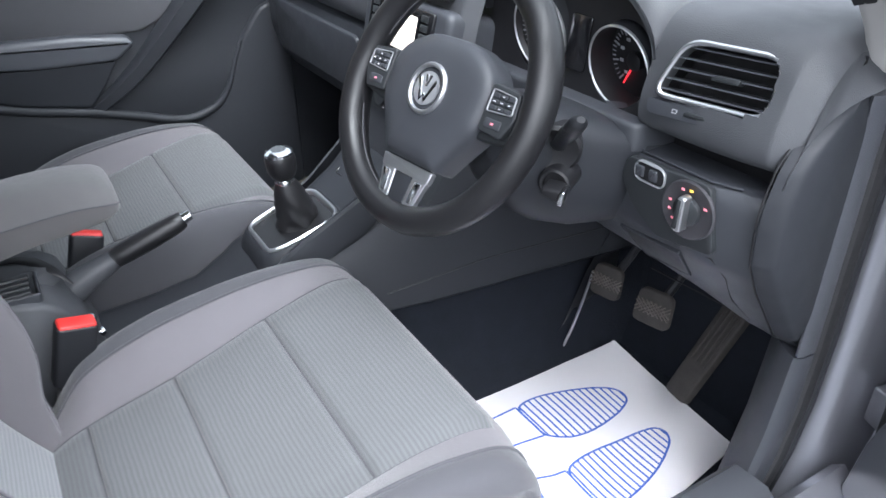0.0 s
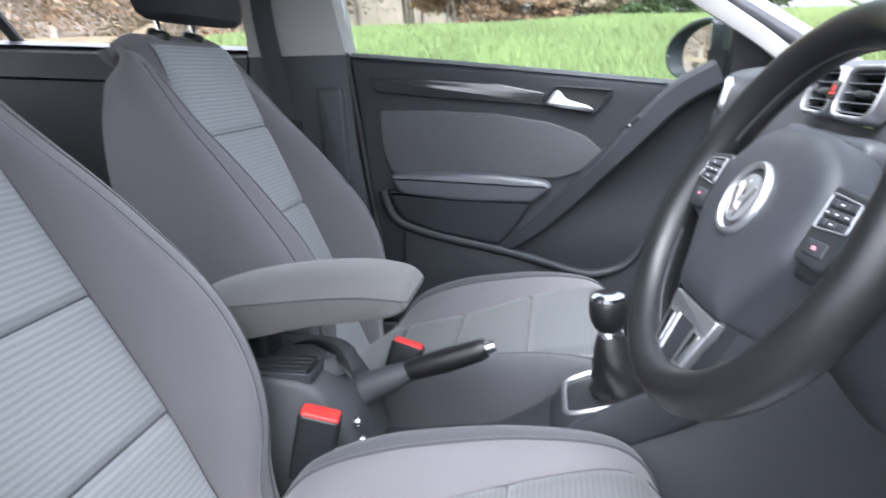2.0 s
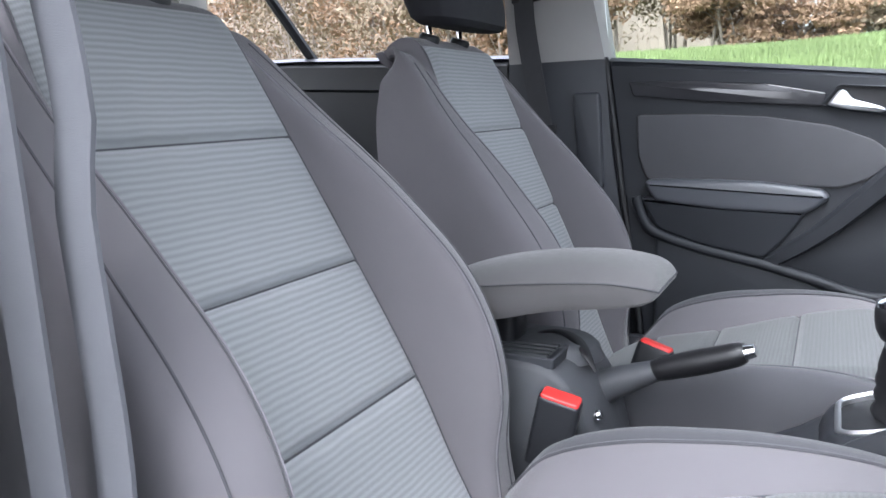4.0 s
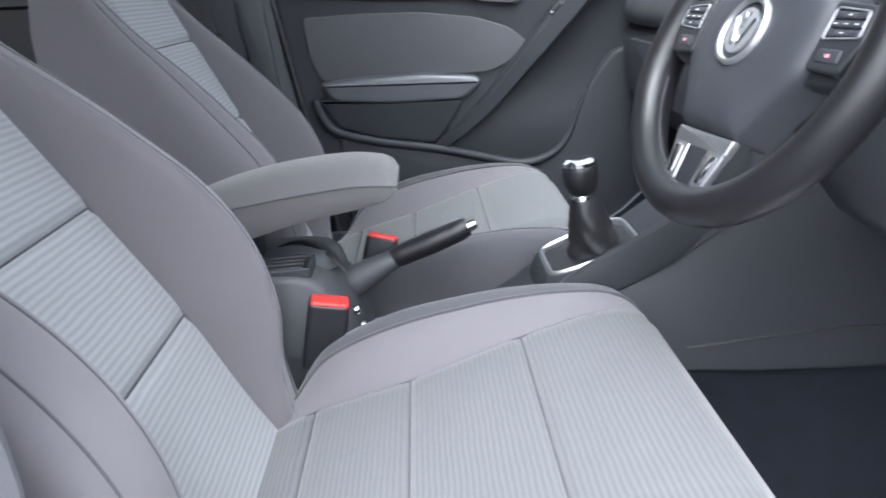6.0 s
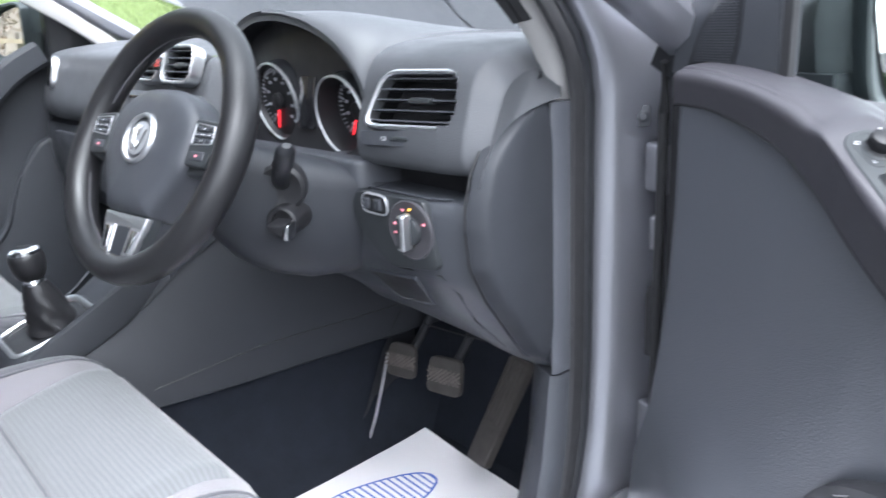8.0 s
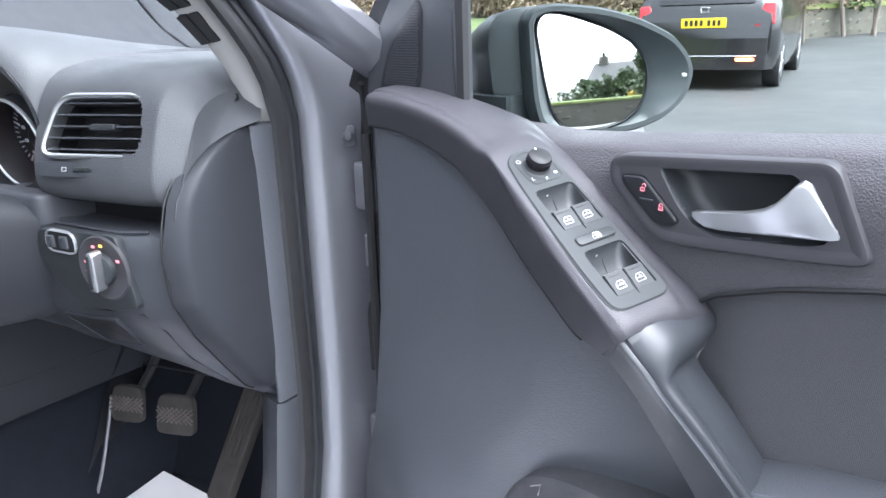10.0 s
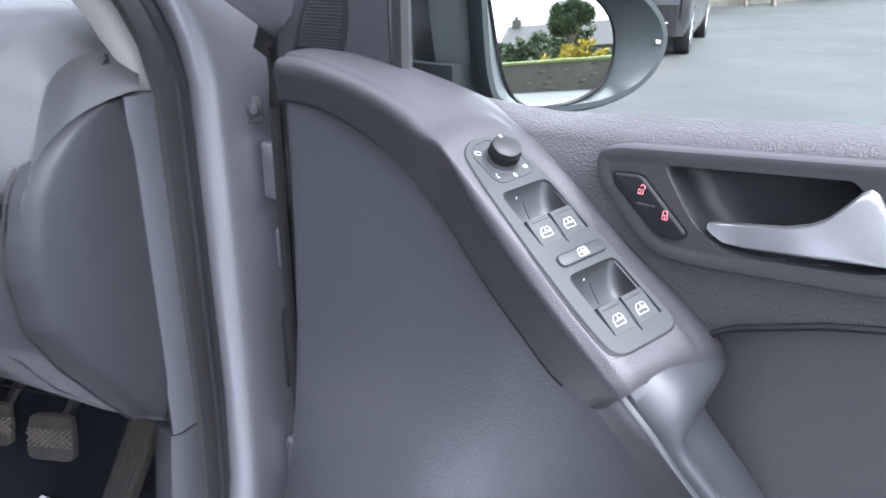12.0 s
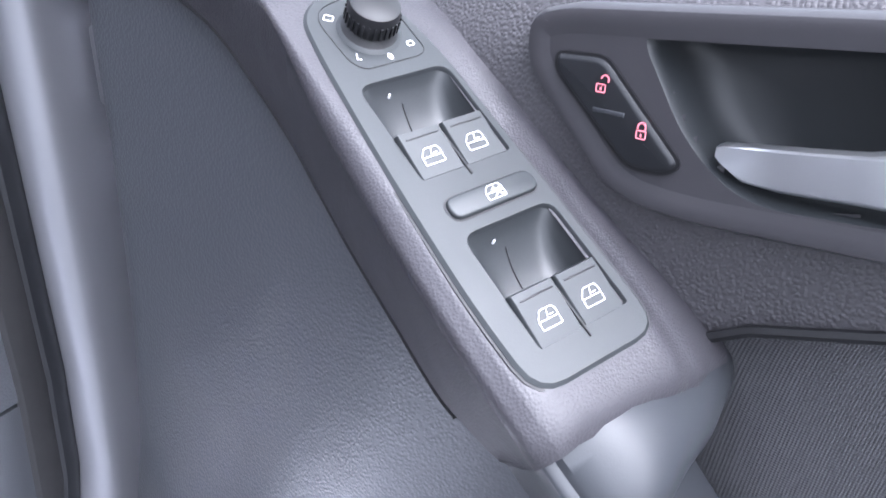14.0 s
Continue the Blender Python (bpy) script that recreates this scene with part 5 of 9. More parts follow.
# upper A-pillar trims, light, with the demister grille on the driver's side
LINE_IN = [(0.626, 0.577, 0.885), (0.628, 0.550, 0.938), (0.627, 0.533, 0.963), (0.625, 0.517, 0.983), (0.622, 0.498, 1.001), (0.616, 0.480, 1.023), (0.602, 0.395, 1.085), (0.582, 0.26, 1.172), (0.566, 0.09, 1.262), (0.55, -0.12, 1.335)]
LINE_OUT = [(0.656, 0.582, 0.885), (0.657, 0.574, 0.930), (0.657, 0.565, 0.958), (0.655, 0.552, 0.978), (0.652, 0.538, 0.999), (0.648, 0.524, 1.021), (0.637, 0.435, 1.085), (0.618, 0.30, 1.172), (0.602, 0.12, 1.262), (0.585, -0.09, 1.335)]
FAR_IN = [(-0.660, 0.537, 0.886), (-0.660, 0.535, 0.922), (-0.660, 0.504, 0.958), (-0.659, 0.466, 0.988), (-0.656, 0.418, 1.021), (-0.645, 0.315, 1.085), (-0.625, 0.175, 1.172), (-0.600, 0.02, 1.262), (-0.57, -0.14, 1.335)]
FAR_OUT = [(-0.690, 0.548, 0.886), (-0.690, 0.543, 0.918), (-0.690, 0.518, 0.950), (-0.688, 0.483, 0.986), (-0.684, 0.444, 1.020), (-0.672, 0.345, 1.085), (-0.652, 0.205, 1.172), (-0.628, 0.05, 1.262), (-0.598, -0.10, 1.335)]
for sgn, la, lb in ((1, LINE_IN, LINE_OUT), (-1, FAR_IN, FAR_OUT)):
    rings = []
    for p, q in zip(spline(la, 48), spline(lb, 48)):
        pts = [p + Vector((sgn * 0.004, 0.040, 0.012)), p + Vector((sgn * -0.002, 0.008, 0.003)), p, p.lerp(q, 0.25) + Vector((0, -0.004, -0.003)), p.lerp(q, 0.6) + Vector((sgn * 0.0015, -0.005, -0.003)), q, q + Vector((sgn * 0.003, 0.010, 0.004)), q + Vector((sgn * 0.003, 0.03, 0.010))]
        rings.append(pts)
    part("pillar_trim", loft(rings), LINER, body, "pale grey pillar lining")
inn, outl = spline(LINE_IN, 200), spline(LINE_OUT, 200)
# black blocks laid on the lining for the shade inside its slots
for k in range(10):
    for f0, f1 in ((0.08, 0.30), (0.35, 0.57)):
        i0 = 26 + 11 * k
        cs = [inn[i].lerp(outl[i], f) + Vector((0, -0.0036, -0.0022)) for i, f in ((i0, f0), (i0, f1), (i0 + 9, f1), (i0 + 9, f0))]
        bm = loft([[c + Vector((0, o, o * 0.7)) for c in cs] for o in (0.004, -0.0042)])
        part("demister_slot_shade", bm, BLACK_AND_SHADE, body)


def pillar_strip(name, prof_xy, rows, material, label=""):
    """An upright strip: rows of (z, x, y, scale) carry a cross-section."""
    rings = []
    for z, x, y, k in rows:
        rings.append([Vector((x + dx * k, y + dy * k, z)) for dx, dy in prof_xy])
    return part(name, loft([[q for q in r] for r in rings]), material, body, label)


# door seal and painted pillar flank (the bright band between seal and door)
up = [(0.20, 0, -0.09), (0.30, 0, -0.05), (0.37, 0, -0.022), (0.45, 0, -0.006), (0.55, 0, 0), (0.70, 0, 0), (0.80, 0, 0), (0.89, 0, 0), (0.93, 0, -0.010), (0.96, 0, -0.026), (0.99, -0.004, -0.046), (1.02, -0.010, -0.068), (1.085, -0.022, -0.16), (1.172, -0.04, -0.31), (1.262, -0.055, -0.49), (1.335, -0.07, -0.69)]
rows = [(z, dx, dy, 1.0) for z, dx, dy in up]
pillar_strip("door_seal", [(0.655, 0.606), (0.660, 0.572), (0.664, 0.567), (0.6695, 0.570), (0.6715, 0.578), (0.6700, 0.588), (0.662, 0.606)], rows, RUBBER, "black rubber door seal")
pillar_strip("seal_lip", [(0.655, 0.620), (0.660, 0.596), (0.666, 0.592), (0.670, 0.596), (0.670, 0.604), (0.665, 0.614), (0.660, 0.620)], rows, DARK)
section = [(0.640, 0.66), (0.652, 0.624), (0.658, 0.6175), (0.663, 0.6145), (0.668, 0.6140), (0.676, 0.6160), (0.684, 0.6205), (0.690, 0.6270), (0.693, 0.636), (0.697, 0.650), (0.702, 0.668), (0.708, 0.690), (0.716, 0.705), (0.700, 0.73)]
rings = [[Vector((a + dx, b + dy, z)) for a, b in section] for z, dx, dy in up]
part("pillar_flank", loft(rings), PAINT, body, "grey painted door pillar")
pillar_strip("jamb", [(0.700, 0.74), (0.704, 0.712), (0.716, 0.7055), (0.740, 0.712), (0.790, 0.716), (0.84, 0.708), (0.84, 0.74)], [r for r in rows if r[0] < 0.90], PAINT, "recessed painted door jamb")


# ---- driver's door, standing open ----
TH = radians(72)
HINGE = Vector((0.782, 0.681, 0))
DD = Vector((math.sin(TH), -math.cos(TH), 0))
NN = Vector((-math.cos(TH), -math.sin(TH), 0))
DOOR = Matrix(((DD.x, -NN.x, 0, HINGE.x), (DD.y, -NN.y, 0, HINGE.y), (0, 0, 1, 0), (0, 0, 0, 1)))
door = thing("driver_door", "open driver door with dark grained trim, switches and mirror", "car door", at=DOOR)


def dv(s, n, z):
    """A point on the door: s back from the hinge, n in from the outer skin, z up."""
    return Vector((s, -n, z))


def inside(p, poly):
    x, y, hit = p[0], p[1], False
    for i in range(len(poly)):
        (x1, y1), (x2, y2) = poly[i - 1], poly[i]
        if (y1 > y) != (y2 > y) and x < (x2 - x1) * (y - y1) / (y2 - y1) + x1:
            hit = not hit
    return hit


DP = Matrix(((1, 0, 0, 0), (0, 0, -1, 0), (0, 1, 0, 0), (0, 0, 0, 1)))  # plan (s, z) with height n

RECESS = fillet([(0.374, 0.884), (0.480, 0.892), (0.507, 0.846), (0.492, 0.841), (0.418, 0.834), (0.396, 0.850)], [0.010, 0.016, 0.008, 0.006, 0.014, 0.012], 5)
BEZEL = fillet([(0.331, 0.884), (0.345, 0.889), (0.505, 0.901), (0.535, 0.835), (0.50, 0.830), (0.40, 0.822), (0.372, 0.824), (0.331, 0.866)], [0.010, 0.008, 0.012, 0.012, 0.02, 0.02, 0.015, 0.010], 5)
LOWCURVE = [(0.385, 0.755), (0.404, 0.773), (0.426, 0.788), (0.478, 0.806), (0.54, 0.820), (0.65, 0.832), (0.98, 0.845)]
BELT = ([-0.05, 0.05, 0.19, 0.276, 0.37, 0.50, 0.70, 1.0], [0.915, 0.912, 0.900, 0.896, 0.902, 0.913, 0.925, 0.94])


def belt_z(s):
    return interp(s, *BELT)


def low_z(s):
    return interp(s, [a for a, b in LOWCURVE], [b for a, b in LOWCURVE])


def pad_n(s, z):
    top = belt_z(s)
    d = (top - z) / 0.09
    n = 0.070 - 0.012 * math.exp(-((d - 0.0) / 0.25) ** 2) - 0.010 * max(0, d - 0.6)
    if d < 0.12:
        n -= 0.030 * ((0.12 - d) / 0.12) ** 2
    return n


# upper pad with the recess cut through
bm = bmesh.new()
ss = lin(0.20, 0.98, 150)
cols = []
for s in ss:
    zt, zb = belt_z(s), (low_z(s) - 0.004 if s > 0.385 else interp(s, [0.20, 0.30, 0.385], [0.885, 0.835, 0.751]))
    cols.append([(s, z, bm.verts.new(dv(s, pad_n(s, z), z))) for z in lin(zb, zt, 36)])
for a, b in zip(cols, cols[1:]):
    for j in range(35):
        q = (a[j], b[j], b[j + 1], a[j + 1])
        c = (sum(w[0] for w in q) / 4, sum(w[1] for w in q) / 4)
        if not inside(c, [tuple(p) for p in RECESS]):
            bm.faces.new([w[2] for w in q])
part("upper_trim", bm, GRAIN, door, "grained dark upper door skin")
# top ledge towards the glass
part("belt_ledge", loft([[dv(s, 0.041, belt_z(s) - 0.006), dv(s, 0.032, belt_z(s) - 0.003), dv(s, 0.020, belt_z(s) - 0.008), dv(s, 0.006, belt_z(s) - 0.014), dv(s, 0.004, belt_z(s) - 0.024), dv(s, 0.03, belt_z(s) - 0.03)] for s in lin(0.156, 0.98, 60)]), GRAIN, door, "soft ledge below the window")
part("glass_seal", loft([[dv(s, 0.004, belt_z(s) - 0.016), dv(s, -0.002, belt_z(s) - 0.012), dv(s, -0.010, belt_z(s) - 0.018), dv(s, -0.010, belt_z(s) - 0.03), dv(s, 0.004, belt_z(s) - 0.03)] for s in lin(0.156, 0.98, 40)]), RUBBER, door)
# handle recess: bezel, bowl, lever, lock switch
part("handle_bezel", loft([[dv(p.x, n, p.y) for p in q] for q, n in ((BEZEL, 0.060), (BEZEL, 0.0705), (inset(BEZEL, 0.0015), 0.0732), (inset(BEZEL, 0.0035), 0.0738), (inset(BEZEL, 0.007), 0.0732), (inset(BEZEL, 0.0100), 0.0725))], caps=(False, False)), BEZELGREY, door, "satin grey surround of the handle")
wide = inset(BEZEL, 0.010)
bm = bmesh.new()
outer, inner = [bm.verts.new(dv(p.x, 0.0725, p.y)) for p in wide], [bm.verts.new(dv(p.x, 0.0725, p.y)) for p in RECESS]
eo = [bm.edges.new((outer[i - 1], outer[i])) for i in range(len(outer))] + [bm.edges.new((inner[i - 1], inner[i])) for i in range(len(inner))]
bmesh.ops.triangle_fill(bm, edges=eo, use_beauty=True)
part("bezel_plate", bm, BEZELGREY, door)
RC = sum((Vector((p.x, p.y)) for p in RECESS), Vector((0, 0))) / len(RECESS)
part("handle_bowl", loft([[dv(RC.x + (p.x - RC.x) * k, n, RC.y + (p.y - RC.y) * k) for p in RECESS] for k, n in ((1.0, 0.0725), (0.985, 0.0715), (0.96, 0.068), (0.92, 0.060), (0.85, 0.053), (0.70, 0.0495), (0.40, 0.048))], caps=(False, True)), SWITCH, door, "dark hollow behind the door handle")
LEVER_TOP = ([0.4050, 0.4085, 0.420, 0.435, 0.450, 0.462, 0.470, 0.477, 0.483, 0.4865, 0.4900, 0.5000, 0.5116], [0.8505, 0.8525, 0.8545, 0.8572, 0.8600, 0.8640, 0.8690, 0.8770, 0.8845, 0.8868, 0.8850, 0.8700, 0.8520])
LEVER_LOW = ([0.4050, 0.4085, 0.416, 0.426, 0.440, 0.460, 0.490, 0.507, 0.5116], [0.8500, 0.8460, 0.8405, 0.8390, 0.8405, 0.8428, 0.8462, 0.8480, 0.8500])


def lever_face(u, v):
    s = 0.4068 + 0.1048 * u
    a, b = interp(s, *LEVER_LOW), interp(s, *LEVER_TOP)
    z = a + (b - a) * v
    roll = 0.004 * max(0.0, (abs(2 * v - 1) - 0.86) / 0.14) ** 2
    return dv(s, 0.0735 + 0.004 * math.sin(2.9 * u) + interp(s, [0.4068, 0.425, 0.45, 0.475, 0.50], [0.0, 0.40, 0.42, 0.20, -0.10]) * (z - 0.855) - roll, z)


part("door_lever", sheet(lever_face, lin(0, 1, 60), lin(0, 1, 24), thick=0.007), SATIN, door, "satin chrome door lever")
part("lever_root", loft([[dv(s, n, z) for s, z in ((0.488, 0.850), (0.505, 0.852), (0.497, 0.868), (0.489, 0.875))] for n in (0.046, 0.072)]), SWITCH, door)
LB = fillet([(0.345, 0.872), (0.364, 0.873), (0.396, 0.842), (0.390, 0.838), (0.377, 0.838), (0.346, 0.866)], 0.004, 4)
lock = part("lock_switch", loft([[dv(p.x, n, p.y) for p in q] for q, n in ((LB, 0.070), (LB, 0.0738), (inset(LB, 0.0010), 0.0748), (inset(LB, 0.0020), 0.0750))]), DARK, door, "dark central locking switch")
part("lock_gap", loft([[dv(p.x, n, p.y) for p in q] for q, n in ((inset(LB, -0.0012), 0.068), (inset(LB, -0.0012), 0.0735))]), BLACK_AND_SHADE, door)
part("lock_bar", slab([(-0.006, -0.0007), (0.006, -0.0007), (0.006, 0.0007), (-0.006, 0.0007)], 0.0745, 0.0756, 0.0003, m=DP @ pose(0.3685, 0.8555, 0)), TRIM, lock)


def padlock(cx, cz, is_open, m, parent, k=1.0):
    bm = frame_ring([(-0.0030 * k, -0.0042 * k), (0.0030 * k, -0.0042 * k), (0.0030 * k, 0.0008 * k), (-0.0030 * k, 0.0008 * k)], 0.00036, 0, 0.0003, 0.00005, 0.0006, m=m @ pose(cx, cz, 0))
    slab([(-0.0003, -0.0017), (0.0003, -0.0017), (0.0003, -0.0007), (-0.0003, -0.0007)], 0, 0.0003, m=m @ pose(cx, cz, 0), bm=bm)
    pts = []
    for j in range(9):
        a = math.pi * j / 8
        pts.append((0.0022 * k * math.cos(a), 0.0008 + 0.0016 * k + 0.0022 * k * math.sin(a)))
    ox, oy = (0.0042 * k, 0.0004) if is_open else (0, 0)
    pts = [(0.0022 * k, 0.0008)] + pts + ([] if is_open else [(-0.0022 * k, 0.0008)])
    for a, b in zip(pts, pts[1:]):
        d = Vector((b[0] - a[0], b[1] - a[1])).normalized()
        nx, ny = -d.y * 0.00020, d.x * 0.00020
        slab([(a[0] + nx - ox * -0.0, a[1] + ny), (b[0] + nx, b[1] + ny), (b[0] - nx, b[1] - ny), (a[0] - nx, a[1] - ny)], 0, 0.0004, m=m @ pose(cx + (ox if is_open else 0) * 0.5, cz + oy, 0), bm=bm)
    return part("lock_symbol", bm, PINKMARK, parent, "red-lit padlock symbol")


padlock(0.3645, 0.8642, True, DP @ pose(0, 0, 0.0751), lock, 0.62)
padlock(0.3815, 0.8512, False, DP @ pose(0, 0, 0.0751), lock, 0.62)

# switch arm: a beam that sweeps from the hinge edge down to the pull handle
def on_plate(x, y, z=0.0):
    """A point of the door by the switch plate's own axes: along the arm, across it towards the glass, out of it."""
    return Vector((0.3371, 0.1161, 0.8306)) + Vector((0.8302, 0.1433, -0.5387)) * x + Vector((0.2461, -0.9614, 0.1235)) * y + Vector((0.5002, 0.2351, 0.8334)) * z


ST_ARM = [  # back of the top, ridge, low edge
    ((0.044, 0.045, 0.926), (0.046, 0.104, 0.9225), (0.0455, 0.0990, 0.8890)),
    ((0.056, 0.044, 0.928), (0.056, 0.108, 0.9240), (0.0550, 0.1010, 0.8912)),
    ((0.090, 0.044, 0.927), (0.088, 0.110, 0.9230), (0.1020, 0.1030, 0.8895)),
    ((0.130, 0.045, 0.922), (0.126, 0.113, 0.9190), (0.1510, 0.1055, 0.8780)),
    ((0.172, 0.047, 0.914), (0.164, 0.116, 0.9125), (0.1895, 0.1080, 0.8640)),
    ((0.215, 0.050, 0.904), (0.200, 0.1185, 0.9012), (0.2190, 0.1100, 0.8440)),
    ((0.250, 0.056, 0.8925), (0.231, 0.1225, 0.8862), (0.2420, 0.1120, 0.8260)),
    ((0.288, 0.0630, 0.8765), (0.2585, 0.1285, 0.8700), (0.262, 0.1145, 0.8080)),
    (on_plate(-0.030, 0.044, 0.001), on_plate(-0.050, -0.0295, -0.002), (0.285, 0.1185, 0.7895)),
    (on_plate(0.015, 0.044, -0.003), on_plate(-0.005, -0.0320, -0.002), (0.314, 0.1240, 0.7700)),
    (on_plate(0.055, 0.044, -0.004), on_plate(0.040, -0.0335, -0.002), (0.342, 0.1300, 0.7530)),
    (on_plate(0.083, 0.043, -0.005), on_plate(0.075, -0.0330, -0.003), (0.366, 0.1360, 0.7480)),
    (on_plate(0.092, 0.042, -0.007), on_plate(0.086, -0.0320, -0.005), (0.3735, 0.1360, 0.7450)),
    (on_plate(0.097, 0.040, -0.012), on_plate(0.092, -0.0300, -0.010), (0.3790, 0.1330, 0.7420)),
]
rings = []
stations = [spline([st[k] for st in ST_ARM], 150) for k in range(3)]
for b, r, l in zip(*stations):
    back, ridge, lowp = Vector(b), Vector(r), Vector(l)
    rad = interp(back.x, [0.05, 0.20, 0.29], [0.014, 0.014, 0.008])
    ring = [back + Vector((0, -0.03, -0.01))]
    ring.append(back)
    for k in range(1, 17):
        if (back - ridge).length * (1 - 0.05 * k) < rad + 0.002:
            f = 1 - (rad + 0.002) / (back - ridge).length
        else:
            f = 0.05 * k
        ring.append(back.lerp(ridge, f) + Vector((0, 0, 0.0030 * math.sin(math.pi * f))))
    e1, e2 = (back - ridge).normalized(), (lowp - ridge).normalized()
    p1, p2 = ridge + e1 * rad, ridge + e2 * rad
    for k in range(13):
        t = k / 12
        ring.append(p1 * (1 - t) ** 2 + ridge * 2 * t * (1 - t) + p2 * t * t)
    for k in range(1, 6):
        ring.append(p2.lerp(lowp, k / 5))
    ring.append(lowp + Vector((0.01, -0.03, 0.01)))
    rings.append([dv(q.x, q.y, q.z) for q in ring])

# switch plate on the arm
def plate_matrix():
    og = dv(*on_plate(0, 0))
    e1, e2, e3 = [dv(*on_plate(*v)) - og for v in ((1, 0, 0), (0, 1, 0), (0, 0, 1))]
    return Matrix(((e1.x, e2.x, e3.x, og.x), (e1.y, e2.y, e3.y, og.y), (e1.z, e2.z, e3.z, og.z), (0, 0, 0, 1)))


PM = plate_matrix()
bm = loft(rings)
PMI = PM.inverted()
gone = []
for f in bm.faces:
    c = PMI @ f.calc_center_median()
    if abs(c.z) < 0.016 and -0.0175 < c.y < 0.0265 and -0.056 < c.x < 0.065 and len(f.verts) == 4:
        gone.append(f)
bmesh.ops.delete(bm, geom=gone, context="FACES")
for v in bm.verts:  # the skin lies level with the plate
    c = PMI @ v.co
    if abs(c.z) < 0.014:
        k = max(0.0, 1 - max(0.0, abs(c.x + 0.012) - 0.087) / 0.030) * max(0.0, 1 - max(0.0, abs(c.y - 0.0035) - 0.0265) / 0.007)
        c.z += (0.0004 - c.z) * k * k * (3 - 2 * k)
        v.co = PM @ c
part("switch_arm", bm, ARMGRAIN, door, "grained arm that carries the switches")
# a black tube draws the shade under the arm's overhanging edge
part("arm_joint", tube([dv(p.x, p.y - 0.001, p.z - 0.0012) for p in stations[2][:138]], 0.0016, 6), BLACK_AND_SHADE, door, "black line for the shade below the arm")
plate_out = [(0.0755, -0.0225), (0.0755, 0.0320), (0.020, 0.0315), (-0.060, 0.0300), (-0.086, 0.0250), (-0.0995, 0.0120), (-0.0985, -0.0055), (-0.089, -0.0155), (-0.068, -0.0185), (-0.015, -0.0225), (0.042, -0.0245)]
PLATE = fillet(plate_out, [0.012, 0.012, 0.01, 0.02, 0.014, 0.012, 0.010, 0.012, 0.02, 0.02, 0.02])
WELL_Y, WELL_X = 0.0072, (-0.0515, 0.0178)
WELLS = [fillet([(x0, WELL_Y - 0.0197), (x0 + 0.0450, WELL_Y - 0.0197), (x0 + 0.0450, WELL_Y + 0.0197), (x0, WELL_Y + 0.0197)], [0.006, 0.0015, 0.0015, 0.006]) for x0 in WELL_X]
bm = loft([[PM @ Vector((p.x, p.y, z)) for p in q] for q, z in ((PLATE, -0.008), (PLATE, 0.0006), (inset(PLATE, 0.0012), 0.0018))], caps=(False, False))
edges = []
for o in [inset(PLATE, 0.0012)] + WELLS:
    vv = [bm.verts.new(PM @ Vector((p.x, p.y, 0.0018))) for p in o]
    edges += [bm.edges.new((vv[i - 1], vv[i])) for i in range(len(vv))]
bmesh.ops.triangle_fill(bm, edges=edges, use_beauty=True)
plate = part("switch_plate", bm, PLATEGREY, door, "satin dark switch plate")
part("plate_gap", frame_ring([tuple(q) for q in inset(PLATE, -0.0010)], 0.0030, -0.008, 0.0003, 0.0001, m=PM), BLACK_AND_SHADE, door)


def window_icon(m, parent, crossed=False):
    o = [(-0.0046, -0.0032), (0.0046, -0.0032), (0.0046, 0.0005), (0.0020, 0.0036), (-0.0036, 0.0036), (-0.0046, 0.0020)]
    o = [(-a, b) for a, b in reversed(o)]
    bm = frame_ring(o, 0.00040, 0, 0.0002, 0.00005, 0.0008, m=m)
    slab([(-0.0042, -0.0003), (0.0042, -0.0003), (0.0042, 0.0001), (-0.0042, 0.0001)], 0, 0.0003, m=m, bm=bm)
    slab([(-0.0004, 0.0001), (-0.0001, 0.0001), (0.0011, 0.0030), (0.0008, 0.0030)], 0, 0.0002, m=m, bm=bm)
    slab([(0.0008, 0.0008), (0.0026, 0.0008), (0.0026, 0.0011), (0.0008, 0.0011)], 0, 0.0002, m=m, bm=bm)
    if crossed:
        for r in (45, -45):
            slab([(-0.0028, -0.0003), (0.0028, -0.0003), (0.0028, 0.0003), (-0.0028, 0.0003)], 0, 0.0004, m=m @ pose(0.0012, -0.0005, 0, 0, 0, r), bm=bm)
    return part("window_symbol", bm, WHITEMARK, parent, "white window symbol")


